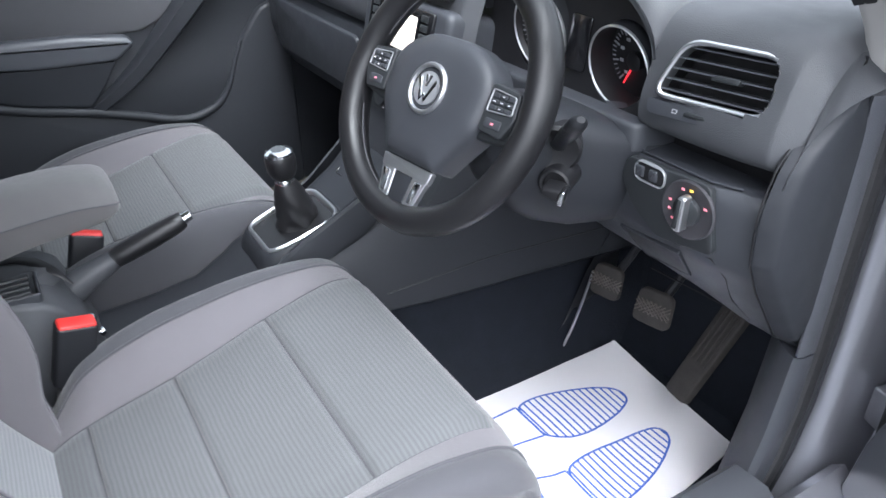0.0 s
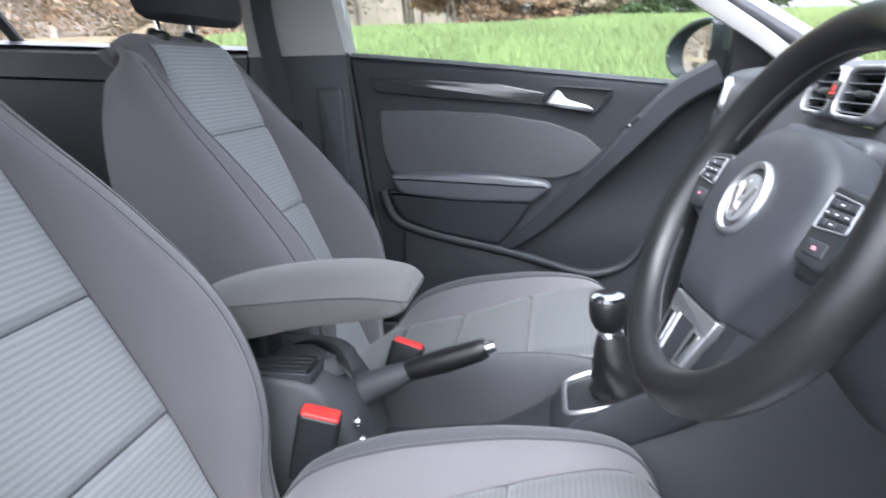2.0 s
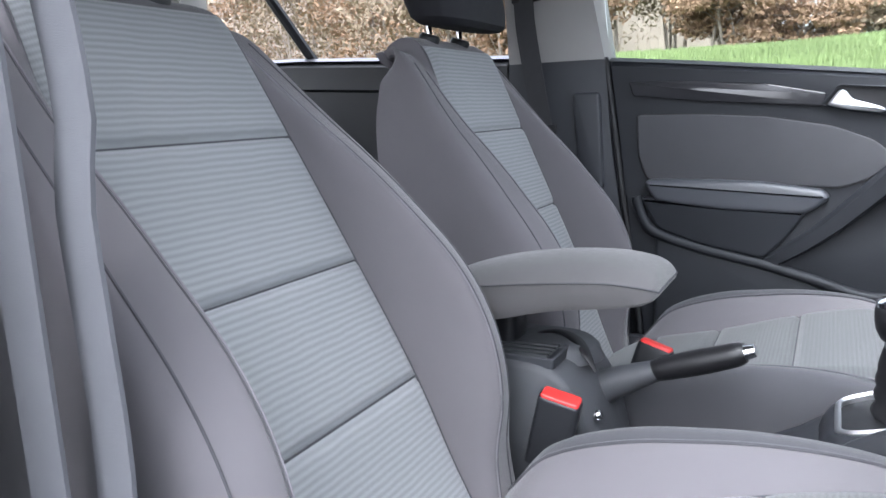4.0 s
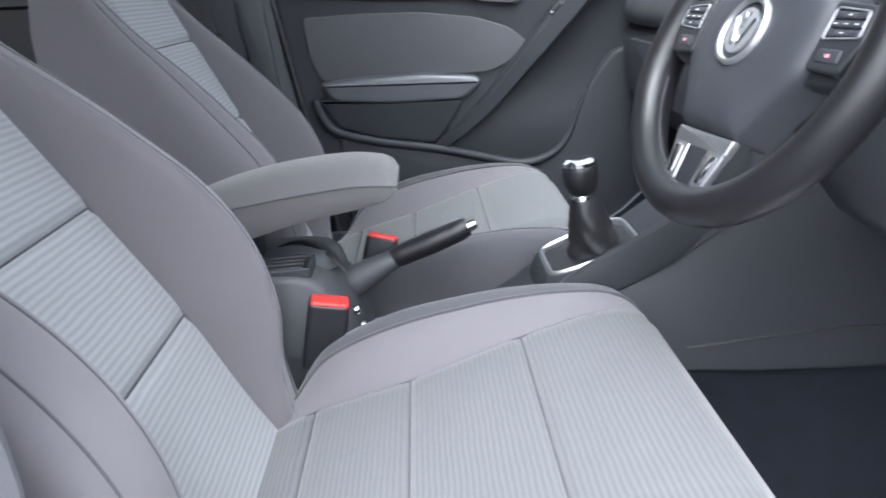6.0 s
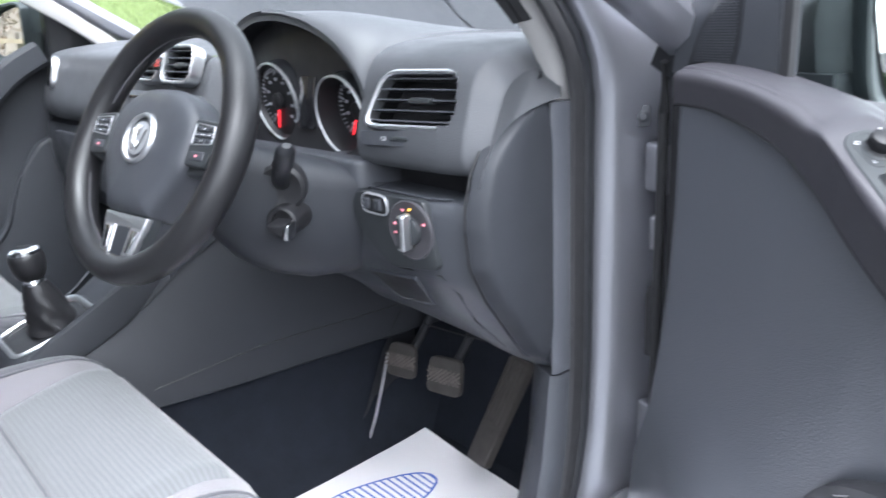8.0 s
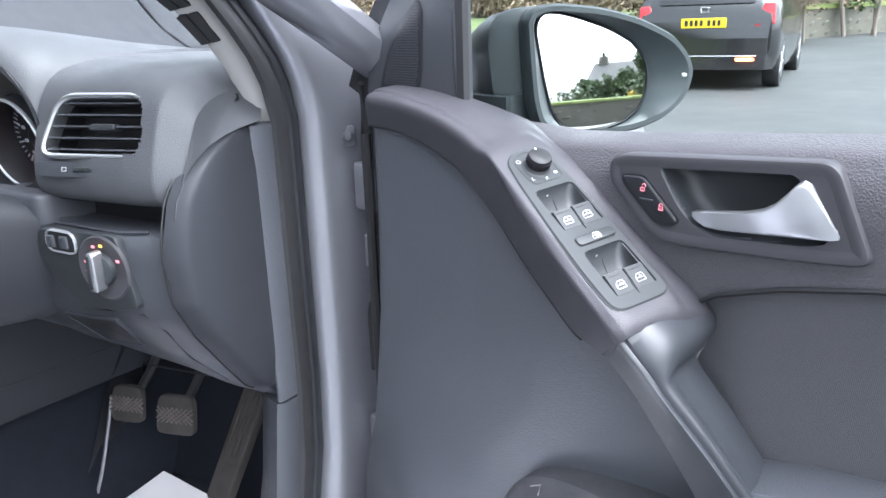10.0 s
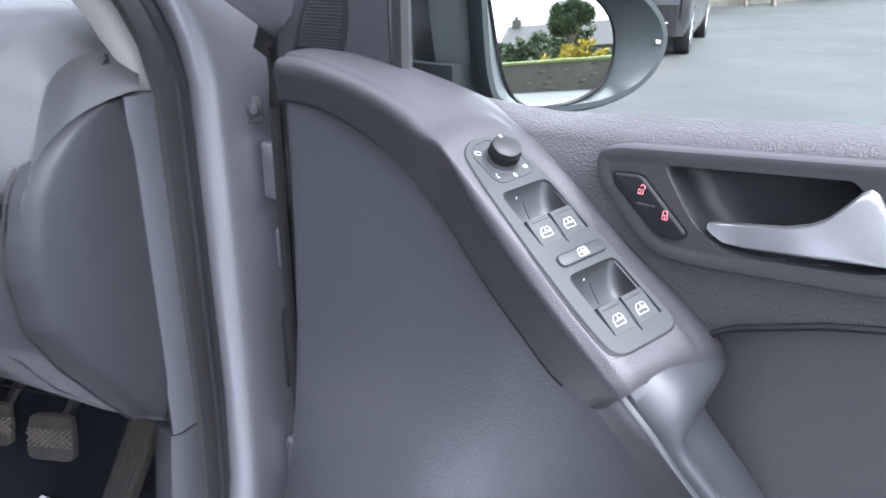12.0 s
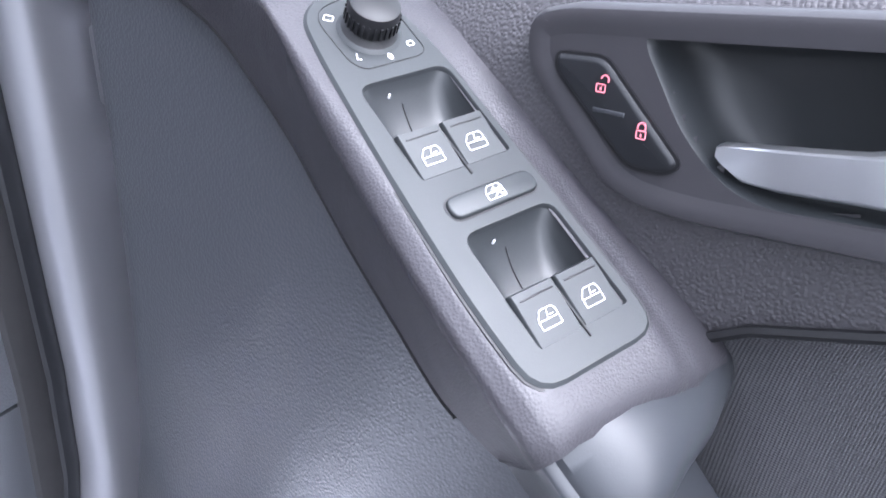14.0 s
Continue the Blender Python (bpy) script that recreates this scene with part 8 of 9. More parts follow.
def paper_edge(v):
    y0 = 0.16 + v * 0.535
    left = interp(y0, [0.16, 0.37, 0.47, 0.52, 0.697], [0.125, 0.13, 0.165, 0.195, 0.207])
    right = interp(y0, [0.16, 0.545, 0.697], [0.556, 0.553, 0.531])
    return y0, left, right


def paper_f(u, v):
    y0, l, r = paper_edge(v)
    x = l + (r - l) * u
    y = y0 - 0.028 * u * v
    return (x, y, paper_z(x, y))


part("sheet_of_paper", sheet(paper_f, lin(0, 1, 30), lin(0, 1, 30), thick=0.0012), PAPER, mat_, "white paper sheet")


def sole(ball, waist, heel):
    """A printed shoe sole: an outline with stripes across the ball and the heel."""
    m = Matrix.Identity(4)
    bm = bmesh.new()

    def line(a, b, w=0.0017):
        n = max(2, int((Vector(b) - Vector(a)).length / 0.01) + 1)
        for k in range(n - 1):
            p, q = Vector(a).lerp(Vector(b), k / (n - 1)), Vector(a).lerp(Vector(b), (k + 1) / (n - 1))
            d = (q - p).normalized()
            o = Vector((-d.y, d.x)) * w / 2
            vs = []
            for z in (p + o, q + o, q - o, p - o):
                g = m @ Vector((z.x, z.y, 0))
                g.z = paper_z(g.x, g.y) + 0.0005
                vs.append(bm.verts.new(g))
            bm.faces.new(vs)
    for poly in (ball, waist, heel):
        o = [tuple(q) for q in fillet(poly, 0.02 if len(poly) > 6 else 0.004, 4)]
        for a, b in zip(o, o[1:] + o[:1]):
            line(a, b, 0.0040)
    for poly, y0, y1 in ((ball, min(q[1] for q in ball) + 0.006, max(q[1] for q in ball) - 0.004), (heel, min(q[1] for q in heel) + 0.006, max(q[1] for q in heel) - 0.004)):
        y = y0
        while y < y1:
            xs = []
            for i in range(len(poly)):
                (x1, ya), (x2, yb) = poly[i - 1], poly[i]
                if (ya - y) * (yb - y) < 0:
                    xs.append(x1 + (x2 - x1) * (y - ya) / (yb - ya))
            if len(xs) >= 2:
                line((min(xs) + 0.002, y), (max(xs) - 0.002, y), 0.0036)
            y += 0.0122
    part("sole_print", bm, INK, mat_, "blue printed shoe sole")


sole([(0.251, 0.415), (0.247, 0.455), (0.256, 0.492), (0.270, 0.531), (0.288, 0.573), (0.308, 0.600), (0.328, 0.608), (0.345, 0.602), (0.358, 0.575), (0.367, 0.535), (0.371, 0.490), (0.366, 0.455), (0.352, 0.432), (0.337, 0.415)],
     [(0.251, 0.415), (0.252, 0.374), (0.252, 0.345), (0.326, 0.345), (0.330, 0.375), (0.337, 0.415)],
     [(0.252, 0.338), (0.250, 0.29), (0.262, 0.255), (0.288, 0.243), (0.312, 0.255), (0.326, 0.29), (0.326, 0.338)])
sole([(0.418, 0.395), (0.409, 0.430), (0.408, 0.470), (0.413, 0.520), (0.415, 0.560), (0.422, 0.592), (0.441, 0.602), (0.462, 0.590), (0.482, 0.556), (0.498, 0.520), (0.512, 0.470), (0.518, 0.430), (0.514, 0.395)],
     [(0.418, 0.395), (0.416, 0.372), (0.404, 0.335), (0.480, 0.322), (0.500, 0.360), (0.514, 0.395)],
     [(0.402, 0.328), (0.386, 0.285), (0.390, 0.250), (0.414, 0.232), (0.442, 0.236), (0.464, 0.272), (0.478, 0.315)])
# yellow paper sun that hangs under the windscreen
card = thing("hanging_card", "yellow sun-shaped card hanging by the windscreen", "air freshener")
pts = []
for k in range(32):
    a = 2 * math.pi * k / 32
    r = 0.031 if k % 2 == 0 else 0.0245
    pts.append((r * math.cos(a), r * math.sin(a)))
part("sun_disc", slab(pts, -0.001, 0.001, 0.0003, m=Matrix.Translation((0.03, 0.208, 1.076)) @ pose(0, 0, 0, 90, 0, 80)), YELLOW, card)
part("string", tube([(0.03, 0.208, 1.10), (0.03, 0.215, 1.20), (0.03, 0.22, 1.30)], 0.0006, 5), THREAD, card)
rvm = part("mirror_stem", tube([(0.0, 0.20, 1.345), (0.0, 0.19, 1.31), (0.0, 0.17, 1.30)], 0.01, 8), DARK, card)


# ---- outside ----
ASPHALT = surf("worn_asphalt", (0.060, 0.063, 0.063), 0.75, grain=120, bump=0.5, mottle=0.55, mscale=0.6, spec=0.35)
GRASSM = surf("grass_blades", (0.17, 0.225, 0.085), 0.8, mottle=0.4, mscale=1.3)
SOIL = surf("grassy_soil", (0.08, 0.11, 0.035), 0.95, grain=40, bump=0.6, mottle=0.4, mscale=1.5)
BARK = surf("bare_bark", (0.25, 0.21, 0.18), 0.9, grain=60, bump=0.6, mottle=0.3)
RUSSET = surf("russet_leaves", (0.27, 0.175, 0.115), 0.85, mottle=0.30, mscale=1.2, spec=0.2)
TAN = surf("dry_brush", (0.24, 0.19, 0.135), 0.9, mottle=0.30, mscale=1.5, spec=0.2)
GREENL = surf("evergreen_leaves", (0.055, 0.085, 0.03), 0.7, mottle=0.5, mscale=1.5)
YELLOWL = surf("yellow_leaves", (0.42, 0.33, 0.04), 0.8, mottle=0.3, mscale=1.5)
STONE = surf("mossy_stone", (0.13, 0.122, 0.10), 0.9, grain=25, bump=0.6, mottle=0.4, mscale=2)
MOSS = surf("moss", (0.14, 0.17, 0.05), 0.95, grain=50, bump=0.7, mottle=0.4, mscale=3)
SLATE = surf("slate_roof", (0.055, 0.052, 0.052), 0.85, mottle=0.3)
BLACKCAR = surf("black_car_paint", (0.012, 0.012, 0.014), 0.2, coat=0.8, mottle=0.05)
TAIL = surf("red_tail_lens", (0.55, 0.02, 0.03), 0.15, coat=0.5)
PLATEY = surf("yellow_plate", (0.85, 0.62, 0.02), 0.4)

road = tagged(part("road", sheet(lambda u, v: (u, v, ground_z(u, v)), [-600, -60, -20, -8, -4, -2, 0, 4, 8, 12, 30, 600], [-600, -60, -20, -6, 0, 6, 20, 60, 600], thick=0.05), ASPHALT), "worn grey asphalt road, slightly damp", "road", kind="structure")


def bank_z(x, y):
    d = -1.35 - x
    return ground_z(x, y) + 0.10 + interp(d, [0, 0.6, 2.0, 4.0, 6.5, 12, 60], [0, 0.25, 0.78, 1.22, 1.42, 1.5, 1.5]) * interp(y, [-5.5, -3.2, 3.0, 4.2], [0.35, 1, 1, 0.55]) + 0.04 * noise.noise((x * 0.8, y * 0.8, 0))


verge = tagged(part("verge", sheet(lambda u, v: (u, v, bank_z(u, v) if u < -1.36 else ground_z(u, v) - 0.02), [-40, -20, -12] + lin(-9, -1.5, 26) + [-1.37, -1.35], lin(-14, 9, 40) + [14, 24, 40], thick=0.05), SOIL), "grassy bank beside the road", "grass bank", kind="structure")
kerb = tagged(part("kerb", loft([[Vector((x, y, ground_z(x, y) + z)) for x, z in ((-1.35, -0.05), (-1.35, 0.11), (-1.25, 0.11), (-1.24, 0.10), (-1.235, -0.05))] for y in lin(-14, 40, 20)]), STONE), "grey stone kerb", "kerb", kind="structure")


def blades(n, area, h0, h1, seed, mat, name, label, zf):
    rnd = random.Random(seed)
    vs, fs = [], []
    for _ in range(n):
        x, y = rnd.uniform(*area[:2]), rnd.uniform(*area[2:])
        z, h, a = zf(x, y), rnd.uniform(h0, h1), rnd.uniform(0, 6.28)
        w, lean = 0.006 + 0.006 * rnd.random(), rnd.uniform(-0.5, 0.5) * h
        c, s = math.cos(a) * w, math.sin(a) * w
        i = len(vs)
        vs += [(x - c, y - s, z - 0.01), (x + c, y + s, z - 0.01), (x + lean * math.sin(a), y + lean * math.cos(a), z + h)]
        fs.append((i, i + 1, i + 2))
    me = bpy.data.meshes.new(name)
    me.from_pydata(vs, [], fs)
    me.materials.append(mat)
    return tagged(new(name, me), label, "grass", kind="stuff")


blades(120000, (-7.5, -1.45, -4.5, 4.5), 0.03, 0.075, 3, GRASSM, "grass", "long bright green verge grass", bank_z)


def leaf_cloud(rnd, centre, radii, n, size, vs, fs, gap=0.35):
    for _ in range(n):
        while True:
            p = Vector((rnd.uniform(-1, 1), rnd.uniform(-1, 1), rnd.uniform(-1, 1)))
            if p.length <= 1 and noise.noise(p * 2.3 + Vector(centre)) > -gap:
                break
        k = 0.55 + 0.45 * p.length
        c = Vector(centre) + Vector((p.x * radii[0], p.y * radii[1], p.z * radii[2])) * k
        s = size * rnd.uniform(0.6, 1.4)
        u = Vector((rnd.gauss(0, 1), rnd.gauss(0, 1), rnd.gauss(0, 1))).normalized()
        w = u.cross(Vector((rnd.gauss(0, 1), rnd.gauss(0, 1), rnd.gauss(0, 1)))).normalized()
        i = len(vs)
        vs += [c - u * s, c + w * s * 0.45, c + u * s, c - w * s * 0.45]
        fs.append((i, i + 1, i + 2, i + 3))


def mesh_part(name, vs, fs, mat, parent, label=""):
    me = bpy.data.meshes.new(name)
    me.from_pydata([tuple(v) for v in vs], [], fs)
    me.materials.append(mat)
    ob = new(name, me)
    ob.parent = parent
    return tagged(ob, label)


def tree(name, label, x, y, height, spread, leaf, nleaf, seed, trunk=0.10, stems=1, lsize=0.07, low=0.25, base=None, twigs=26):
    rnd = random.Random(seed)
    z0 = (bank_z(x, y) if x < -1.4 else ground_z(x, y)) if base is None else base
    t = thing(name, label, "tree" if height > 2.2 else "bush", at=pose(x, y, z0 - 0.05))
    bm = bmesh.new()
    tips = []
    for k in range(stems):
        a = rnd.uniform(0, 6.28)
        r0 = spread * (0.25 if stems > 1 else 0.02)
        p0 = Vector((r0 * math.cos(a), r0 * math.sin(a), 0))
        p1 = p0 + Vector((rnd.uniform(-0.2, 0.2) * spread, rnd.uniform(-0.2, 0.2) * spread, height * 0.55))
        p2 = p1 + Vector((rnd.uniform(-0.4, 0.4) * spread, rnd.uniform(-0.4, 0.4) * spread, height * 0.38))
        tube(spline([p0, p1, p2], 8), lambda q, tr=trunk: tr * (1 - 0.85 * q) + 0.006, 7, bm=bm)
        for j in range(max(4, twigs // stems)):
            f = rnd.uniform(low, 0.95)
            s = p0.lerp(p1, min(f / 0.6, 1)) if f < 0.6 else p1.lerp(p2, (f - 0.6) / 0.4)
            e = s + Vector((rnd.uniform(-1, 1) * spread * 0.8, rnd.uniform(-1, 1) * spread * 0.8, rnd.uniform(0.1, 0.45) * height * 0.5))
            mid = s.lerp(e, 0.5) + Vector((0, 0, 0.05 * height))
            tube([s, mid, e], lambda q, tr=trunk: tr * 0.28 * (1 - 0.8 * q) + 0.003, 5, bm=bm)
            tips.append(e)
            for _ in range(3):
                g = e + Vector((rnd.uniform(-1, 1), rnd.uniform(-1, 1), rnd.uniform(-0.2, 1))) * spread * 0.35
                tube([mid.lerp(e, rnd.random()), g], 0.003, 3, bm=bm)
                tips.append(g)
    part("trunk", bm, BARK, t, "bare brown trunk and limbs")
    if nleaf:
        vs, fs = [], []
        for q in tips:
            leaf_cloud(rnd, q, (spread * 0.26, spread * 0.26, height * 0.09), max(3, nleaf // len(tips)), lsize, vs, fs)
        mesh_part("crown", vs, fs, leaf, t)
    return t


# autumn scrub on the bank beyond the passenger's window
for i, (x, y, h, sp, lf, nl) in enumerate([(-10.5, -4.6, 3.6, 1.3, RUSSET, 3000), (-10.0, -3.0, 3.0, 1.1, RUSSET, 3400), (-10.8, -2.0, 2.8, 1.0, TAN, 2200), (-9.8, -1.3, 1.2, 0.8, RUSSET, 3000), (-10.2, -0.3, 0.62, 0.7, RUSSET, 1500), (-10.6, 0.5, 0.50, 0.6, TAN, 1200), (-12.5, 1.4, 0.80, 0.6, GREENL, 1500), (-12.6, 2.2, 0.60, 0.6, GREENL, 1300), (-12.0, 3.0, 0.55, 0.6, GREENL, 1300), (-11.2, -6.2, 4.2, 1.6, TAN, 2800), (-12.2, -8.2, 4.6, 1.8, RUSSET, 2600), (-12.8, -10.5, 4.8, 1.9, TAN, 2800), (-13.4, -13.0, 5.0, 2.0, RUSSET, 2400), (-12.0, -15.5, 5.0, 2.0, TAN, 2400), (-15.0, -5.0, 5.2, 2.0, TAN, 2400), (-15.5, -9.5, 5.5, 2.2, TAN, 2600)]):
    big = h > 2.2
    tree("autumn_tree" if big else "autumn_bush", ("bare-limbed tree with " if big else "bush with ") + ("russet autumn leaves" if lf is RUSSET else "dry tan leaves" if lf is TAN else "dark evergreen leaves"), x, y, h, sp, lf, int(nl * 4.0), 40 + i, trunk=0.022, stems=4 if big else 5, lsize=0.046 if big else 0.036, low=0.12, twigs=44)
# thicket far behind the scrub, the distance haze put into its colour
vs, fs = [], []
for i in range(120):
    y = -60 + 61.5 * i / 119
    h = (9.0 + 2.2 * noise.noise((y * 0.35, 0, 0)) + 1.2 * noise.noise((y * 1.7, 3, 0))) * interp(y, [-5.2, -2.4, 1.5], [1, 0.42, 0.2])
    vs += [(-31.0, y, 0.0), (-30.5 + 0.8 * noise.noise((y, 1, 1)), y, 0.6 * h), (-31.0, y, h)]
for i in range(119):
    for k in range(2):
        a = 3 * i + k
        fs.append((a, a + 3, a + 4, a + 1))
me = bpy.data.meshes.new("backdrop")
me.from_pydata(vs, [], fs)
me.materials.append(surf("haze_tinted_thicket", (0.25, 0.21, 0.175), 1.0, mottle=0.4, mscale=0.8, spec=0.0))
tagged(new("backdrop", me), "brown thicket far beyond the bank, haze in its colour", "woodland", kind="structure")
vs, fs = [], []
for i in range(90):
    f = i / 89
    x, y = -34 + 46 * f, 15.5 + 24 * f
    h = 5.2 + 1.2 * noise.noise((x * 0.4, 5, 0)) + 0.8 * noise.noise((x * 1.9, 8, 0))
    vs += [(x, y, 0.0), (x + 0.4 * noise.noise((x, 1, 1)), y - 0.5, 0.55 * h), (x, y, h)]
for i in range(89):
    for k in range(2):
        a = 3 * i + k
        fs.append((a, a + 3, a + 4, a + 1))
me = bpy.data.meshes.new("backdrop")
me.from_pydata(vs, [], fs)
me.materials.append(surf("brown_thicket", (0.20, 0.17, 0.12), 1.0, mottle=0.6, mscale=1.6, spec=0.0))
tagged(new("backdrop", me), "dense bare brown thicket beyond the wall ahead", "woodland", kind="structure")
# post and rail fence behind
fence = thing("rail_fence", "weathered wooden post and rail fence", "fence")
for k in range(6):
    y = -12.6 + 1.5 * k
    z = bank_z(-8.6, y)
    part("post", slab([(-0.05, -0.05), (0.05, -0.05), (0.05, 0.05), (-0.05, 0.05)], -0.2, 1.15, 0.01, 0.01, m=pose(-8.6, y, z)), BARK, fence)
for h in (0.45, 0.98):
    part("rail", loft([[Vector((-8.53 + dx, y, bank_z(-8.6, y) + h + dz)) for dx, dz in ((-0.02, -0.04), (0.02, -0.04), (0.02, 0.04), (-0.02, 0.04))] for y in lin(-13, -4.6, 10)]), TAN, fence)

# stone wall with moss and bare scrub ahead on the left
wall = thing("stone_wall", "low mossy dry stone wall along the roadside", "stone wall")
rnd = random.Random(5)
shapes = []
for k in range(8):
    bm = bmesh.new()
    bmesh.ops.create_icosphere(bm, subdivisions=1, radius=0.5)
    for v in bm.verts:
        v.co = Vector([math.copysign(abs(c) ** 0.6, c) * 0.62 for c in v.co]) * (1 + 0.18 * noise.noise(v.co * 3 + Vector((k * 9, 0, 0))))
    me = bpy.data.meshes.new("stone")
    bm.to_mesh(me)
    bm.free()
    me.materials.append(STONE)
    me.shade_smooth()
    shapes.append(me)


def wall_run(parent, x0, y0, x1, y1, height, courses, step, seed, cap):
    r = random.Random(seed)
    a, b = Vector((x0, y0)), Vector((x1, y1))
    ln = (b - a).length
    d = (b - a) / ln
    ang = math.degrees(math.atan2(d.y, d.x))
    rows = []
    for k in range(13):
        p = a.lerp(b, k / 12)
        zz = ground_z(p.x, p.y)
        n = Vector((-d.y, d.x)) * 0.13
        rows.append([Vector((p.x + n.x, p.y + n.y, zz - 0.1)), Vector((p.x + n.x, p.y + n.y, zz + height)), Vector((p.x - n.x, p.y - n.y, zz + height)), Vector((p.x - n.x, p.y - n.y, zz - 0.1))])
    part("wall_core", loft(rows), STONE, parent)
    for c in range(courses):
        s = r.uniform(0, step)
        while s < ln:
            w = step * r.uniform(0.7, 1.35)
            p = a + d * (s + w / 2)
            h = height / courses
            o = new("stone", r.choice(shapes))
            o.parent = parent
            o.matrix_basis = pose(p.x, p.y, ground_z(p.x, p.y) + h * (c + 0.5), r.uniform(-5, 5), r.uniform(-4, 4), ang + r.uniform(-4, 4)) @ Matrix.Diagonal((w * 0.98, 0.36, h * 1.02, 1))
            s += w
    rows = []
    for k in range(25):
        p = a.lerp(b, k / 24)
        zz = ground_z(p.x, p.y) + height
        n = Vector((-d.y, d.x)) * 0.19
        j = 0.05 * noise.noise((p.x, p.y, 3))
        rows.append([Vector((p.x + n.x, p.y + n.y, zz - 0.02)), Vector((p.x + n.x * 0.8, p.y + n.y * 0.8, zz + 0.07 + j)), Vector((p.x, p.y, zz + 0.11 + j)), Vector((p.x - n.x * 0.8, p.y - n.y * 0.8, zz + 0.07 + j)), Vector((p.x - n.x, p.y - n.y, zz - 0.02))])
    part("wall_coping", loft(rows), cap, parent, "mossy rounded coping")


wall_run(wall, -16.0, 9.6, -2.6, 17.5, 0.62, 4, 0.42, 7, MOSS)
wall_run(wall, -2.6, 17.5, 4.5, 32.0, 0.75, 3, 0.6, 8, MOSS)
for i in range(13):
    f = i / 12
    tree("bare_shrub", "tangled bare brown shrub behind the wall", -17 + 16.5 * f, 11.4 + 8.5 * f, 2.6 + 0.5 * math.sin(i * 2.1), 1.5, TAN, 5200, 90 + i, trunk=0.03, stems=6, lsize=0.06, base=ground_z(0, 12) - 0.1, twigs=70)
for i in range(5):
    tree("evergreen_shrub", "dark evergreen shrub by the road", 1.0 + 1.6 * i, 23 + 4.5 * i, 3.2, 1.6, GREENL, 2600, 120 + i, trunk=0.05, stems=4, lsize=0.10)
# across the road: wall, clipped tree, house, yellow bush, seen in the door mirror
wall2 = thing("stone_wall", "grey roadside stone wall across the road", "stone wall")
wall_run(wall2, 30.0, -18.0, 30.0, 4.0, 1.10, 5, 0.75, 17, MOSS)
tt = thing("clipped_tree", "round-headed clipped evergreen tree behind the wall", "tree", at=pose(34.5, -4.6, ground_z(34, -4) + 0.4))
bm = tube(spline([(0, 0, -0.5), (0.05, 0.05, 1.1), (0.0, 0.0, 2.0)], 8), lambda q: 0.12 - 0.05 * q, 8)
for k in range(9):
    a = k * 2.4
    tube([(0, 0, 1.3 + 0.05 * k), (0.6 * math.cos(a), 0.6 * math.sin(a), 2.1 + 0.06 * k)], 0.03, 5, bm=bm)
part("trunk", bm, BARK, tt)
vs, fs, rnd = [], [], random.Random(77)
for k in range(26):
    a, b = rnd.uniform(0, 6.28), rnd.uniform(-1, 1)
    c = Vector((0.72 * math.cos(a) * math.sqrt(1 - b * b), 0.72 * math.sin(a) * math.sqrt(1 - b * b), 2.55 + 0.62 * b))
    leaf_cloud(rnd, c, (0.42, 0.42, 0.36), 420, 0.085, vs, fs, 1.0)
mesh_part("crown", vs, fs, GREENL, tt, "dense dark green crown")
tree("yellow_bush", "yellow-leaved bush behind the wall", 33.2, -4.3, 1.55, 0.95, YELLOWL, 2200, 201, trunk=0.03, stems=4, lsize=0.11)
for i in range(5):
    tree("garden_hedge", "clipped dark green hedge behind the wall", 39.0 + 0.2 * i, -5.2 - 0.9 * i, 2.5 - 0.12 * i, 0.9, GREENL, 1800, 210 + i, trunk=0.03, stems=4, lsize=0.12)
for i in range(4):
    tree("garden_shrub", "dark garden shrub behind the wall", 36.0, -2.6 - 3.2 * i, 1.5 + 0.3 * (i % 2), 1.1, GREENL, 1300, 230 + i, trunk=0.03, stems=4, lsize=0.11)
house = thing("house", "low stone house with slate roof and chimney", "house", at=pose(50, -7.0, ground_z(50, -7)))
part("wall", slab([(-3, -4), (3, -4), (3, 4), (-3, 4)], -0.5, 2.1), STONE, house)
part("roof", loft([[Vector((-3.3, y, 2.05)), Vector((0, y, 3.6)), Vector((3.3, y, 2.05)), Vector((3.3, y, 1.95)), Vector((-3.3, y, 1.95))] for y in (-4.2, 4.2)]), SLATE, house)
chim = part("chimney", slab([(-0.25, -0.28), (0.25, -0.28), (0.25, 0.28), (-0.25, 0.28)], 2.8, 4.0, 0.03, 0, m=pose(0, -3.6, 0)), STONE, house)
part("chimney_pot", lathe([(0.12, 4.0), (0.10, 4.22), (0.12, 4.24)], 12, m=pose(0, -3.6, 0)), SLATE, chim)

# black hatchback parked ahead
car = thing("parked_car", "black hatchback parked ahead with its lights on", "car", at=pose(-0.53, 9.55, ground_z(0, 10.2)))


def car_ring(y, zb, zt, wb, wm, wt):
    pts = [(-wb, zb), (-wm, zb + 0.18), (-wm, 0.78 if zt > 0.85 else zt - 0.1), (-wm * 0.965, min(0.96, zt - 0.04)), (-wt, zt - 0.05), (-wt * 0.86, zt), (wt * 0.86, zt), (wt, zt - 0.05), (wm * 0.965, min(0.96, zt - 0.04)), (wm, 0.78 if zt > 0.85 else zt - 0.1), (wm, zb + 0.18), (wb, zb)]
    return [Vector((a, y, b)) for a, b in pts]


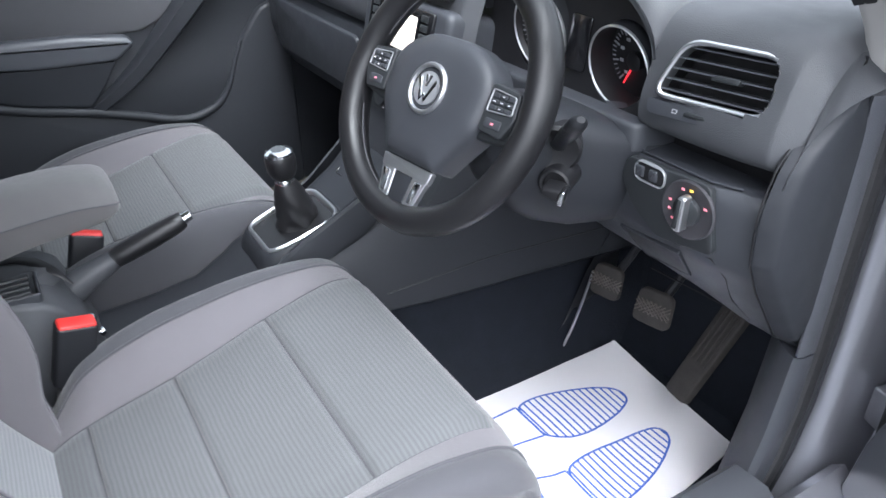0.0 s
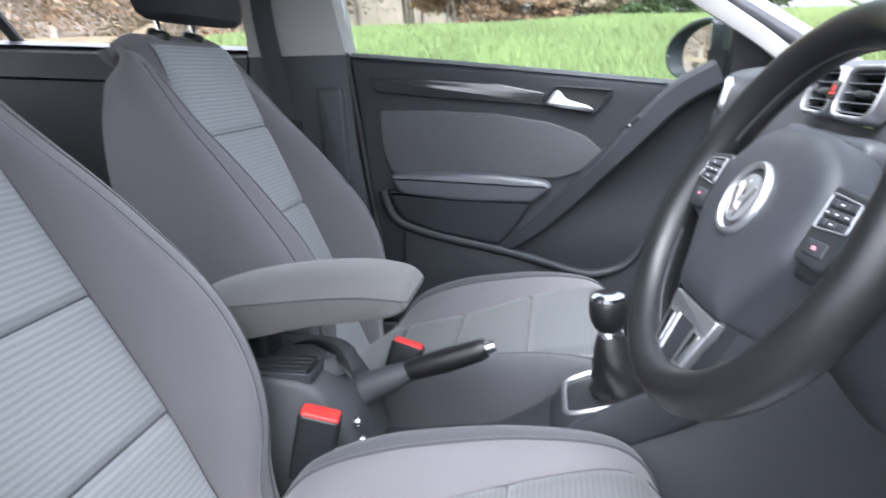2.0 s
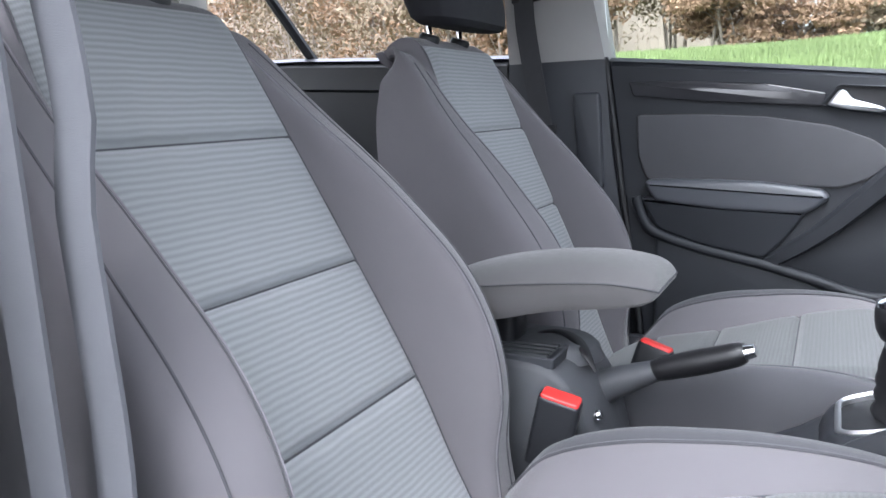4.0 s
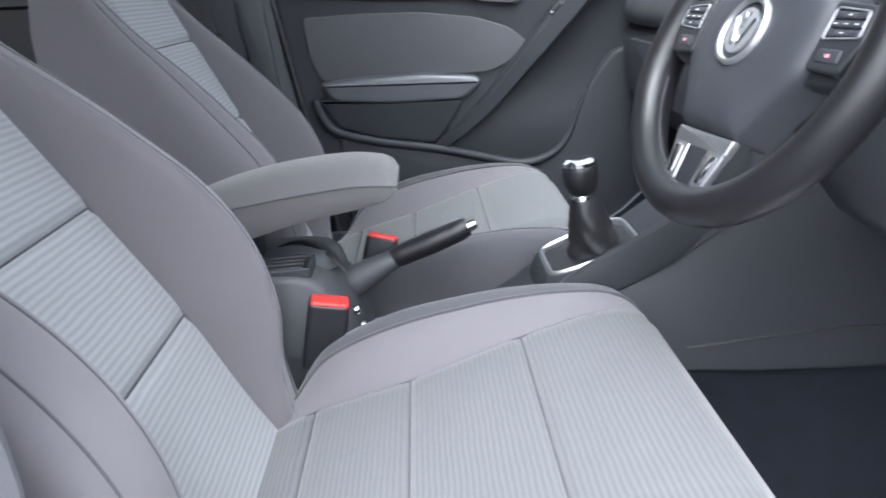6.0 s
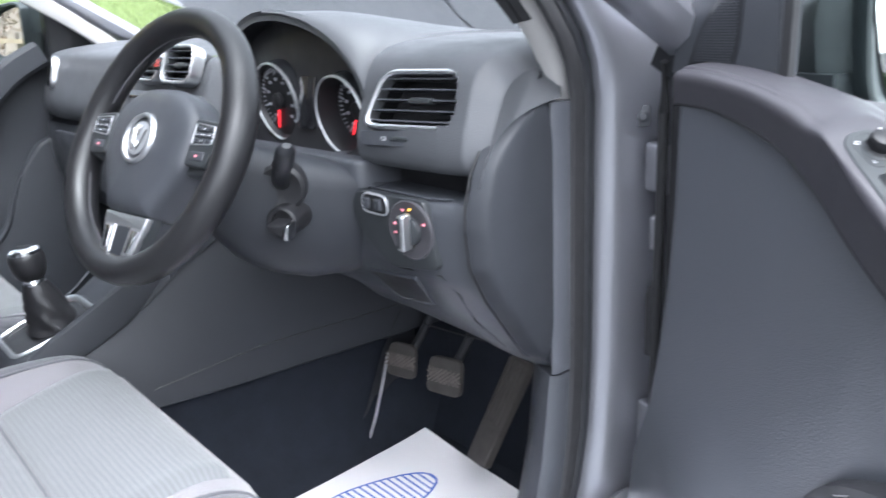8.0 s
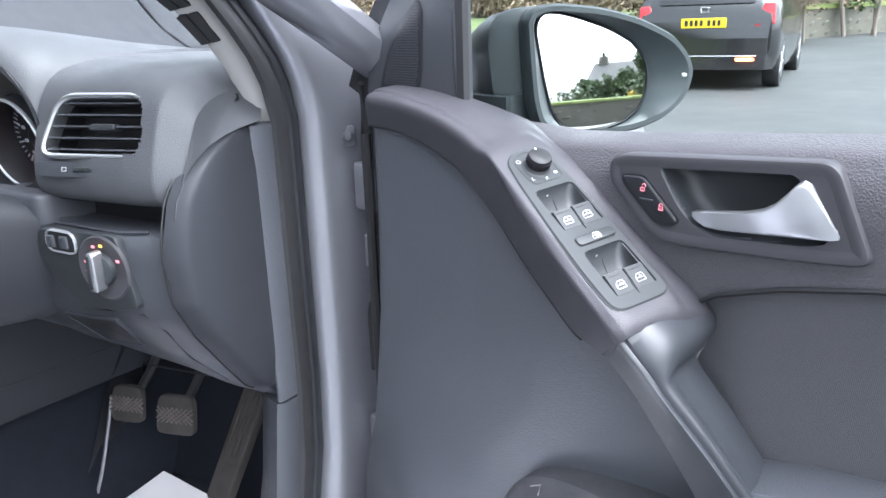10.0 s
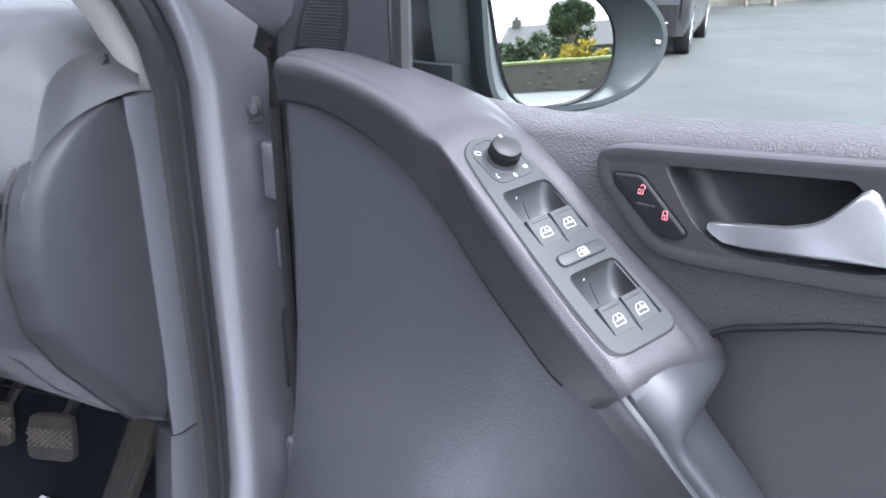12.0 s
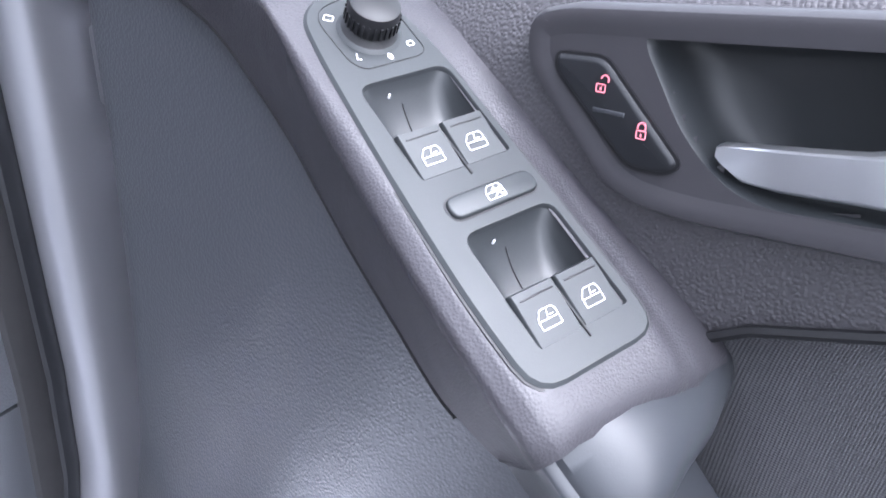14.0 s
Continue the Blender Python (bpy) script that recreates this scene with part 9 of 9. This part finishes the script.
part("body", loft([car_ring(0.02, 0.30, 0.90, 0.70, 0.76, 0.72), car_ring(0.10, 0.26, 1.02, 0.76, 0.83, 0.70), car_ring(0.30, 0.22, 1.36, 0.80, 0.845, 0.62), car_ring(0.55, 0.20, 1.50, 0.80, 0.848, 0.60), car_ring(1.6, 0.20, 1.53, 0.80, 0.848, 0.60), car_ring(2.3, 0.20, 1.40, 0.80, 0.848, 0.56), car_ring(3.0, 0.20, 1.0, 0.80, 0.84, 0.60), car_ring(3.8, 0.24, 0.80, 0.70, 0.78, 0.60)]), BLACKCAR, car, "glossy black bodywork")
bmp = part("bumper", loft([[Vector((0.80 * x, 0.02 - 0.09 * (1 - abs(x) ** 3) + 0.10 * (abs(x) > 0.99), z)) for x in lin(-1, 1, 21)] for z in (0.24, 0.30, 0.42, 0.58, 0.60)], closed=False), BLACKCAR, car, "black rear bumper")
part("bumper_line", tube([(0.78 * x, 0.008 - 0.09 * (1 - abs(x) ** 3), 0.40) for x in lin(-0.8, 0.8, 17)], 0.008, 6), SILVER, bmp)
part("reflector", slab([(-0.10, -0.018), (0.10, -0.018), (0.10, 0.018), (-0.10, 0.018)], 0, 0.02, 0.004, 0.008, m=face_matrix(0.50, -0.055, 0.36)), lamp_material("lit_rear_lamp", (0.95, 0.10, 0.03), 6.0), bmp, "lit red rear lamp")
part("rear_window", slab([(-0.56, 0.0), (0.56, 0.0), (0.50, 0.36), (-0.50, 0.36)], 0, 0.012, 0.003, 0.05, m=Matrix(((1, 0, 0, 0), (0, 0.50, -0.86, 0.075), (0, 0.86, 0.50, 0.99), (0, 0, 0, 1)))), GLOSSY, car, "dark rear window")
pl_ = part("number_plate", slab([(-0.26, -0.056), (0.26, -0.056), (0.26, 0.056), (-0.26, 0.056)], 0, 0.008, 0.002, 0.008, m=face_matrix(0, 0.005, 0.78)), PLATEY, car, "yellow rear number plate")
for k in range(7):
    x = -0.20 + 0.058 * k + (0.03 if k > 3 else 0)
    part("bar", slab([(x - 0.018, -0.034), (x + 0.018, -0.034), (x + 0.018, 0.034), (x - 0.018, 0.034)], 0.008, 0.0095, m=face_matrix(0, 0.005, 0.78)), BLACK_AND_SHADE, pl_)
part("emblem", frame_ring([(-0.045, -0.035), (0.045, -0.035), (0.055, 0.035), (-0.055, 0.035)], 0.012, 0, 0.012, 0.003, 0.012, m=face_matrix(0, 0.030, 0.93)), CHROME, car, "chrome emblem")
for sgn in (-1, 1):
    o = [(sgn * a, b) for a, b in ((0.56, -0.10), (0.79, -0.07), (0.78, 0.16), (0.66, 0.17), (0.60, 0.02))]
    tl = part("tail_lamp", slab(o if sgn > 0 else o[::-1], 0, 0.05, 0.012, 0.02, m=face_matrix(0, 0.08, 0.82, 0, -8)), TAIL, car, "red tail lamp")
    part("lens", slab([(sgn * 0.66 - 0.05, -0.03), (sgn * 0.66 + 0.05, -0.03), (sgn * 0.66 + 0.05, 0.03), (sgn * 0.66 - 0.05, 0.03)], 0.045, 0.054, 0.003, 0.01, m=face_matrix(0, 0.08, 0.82, 0, -8)), surf("pale_lens", (0.6, 0.45, 0.45), 0.2) if "pale_lens" not in bpy.data.materials else bpy.data.materials["pale_lens"], tl)
for sgn in (-1, 1):
    for y in (0.62, 3.1):
        w = part("wheel", lathe([(0.20, -0.09), (0.285, -0.095), (0.298, -0.07), (0.298, 0.07), (0.285, 0.095), (0.20, 0.09)], 32, m=pose(sgn * 0.755, y, 0.298 - 0.0, 0, 90, 0)), RUBBER, car, "black tyre on an alloy wheel")
        part("rim", lathe([(0.20, -0.02), (0.20, 0.082 * 1), (0.17, 0.07), (0.06, 0.085), (0.05, 0.09)], 24, m=pose(sgn * 0.755, y, 0.298, 0, 90 * sgn, 0)), SATIN, w, "silver alloy rim")
        for k in range(5):
            part("spoke", slab([(-0.022, 0.03), (0.022, 0.03), (0.016, 0.195), (-0.016, 0.195)], 0.075, 0.095, 0.004, m=pose(sgn * 0.755, y, 0.298, 0, 90 * sgn, 0) @ pose(0, 0, 0, 0, 0, 72 * k)), SATIN, w)
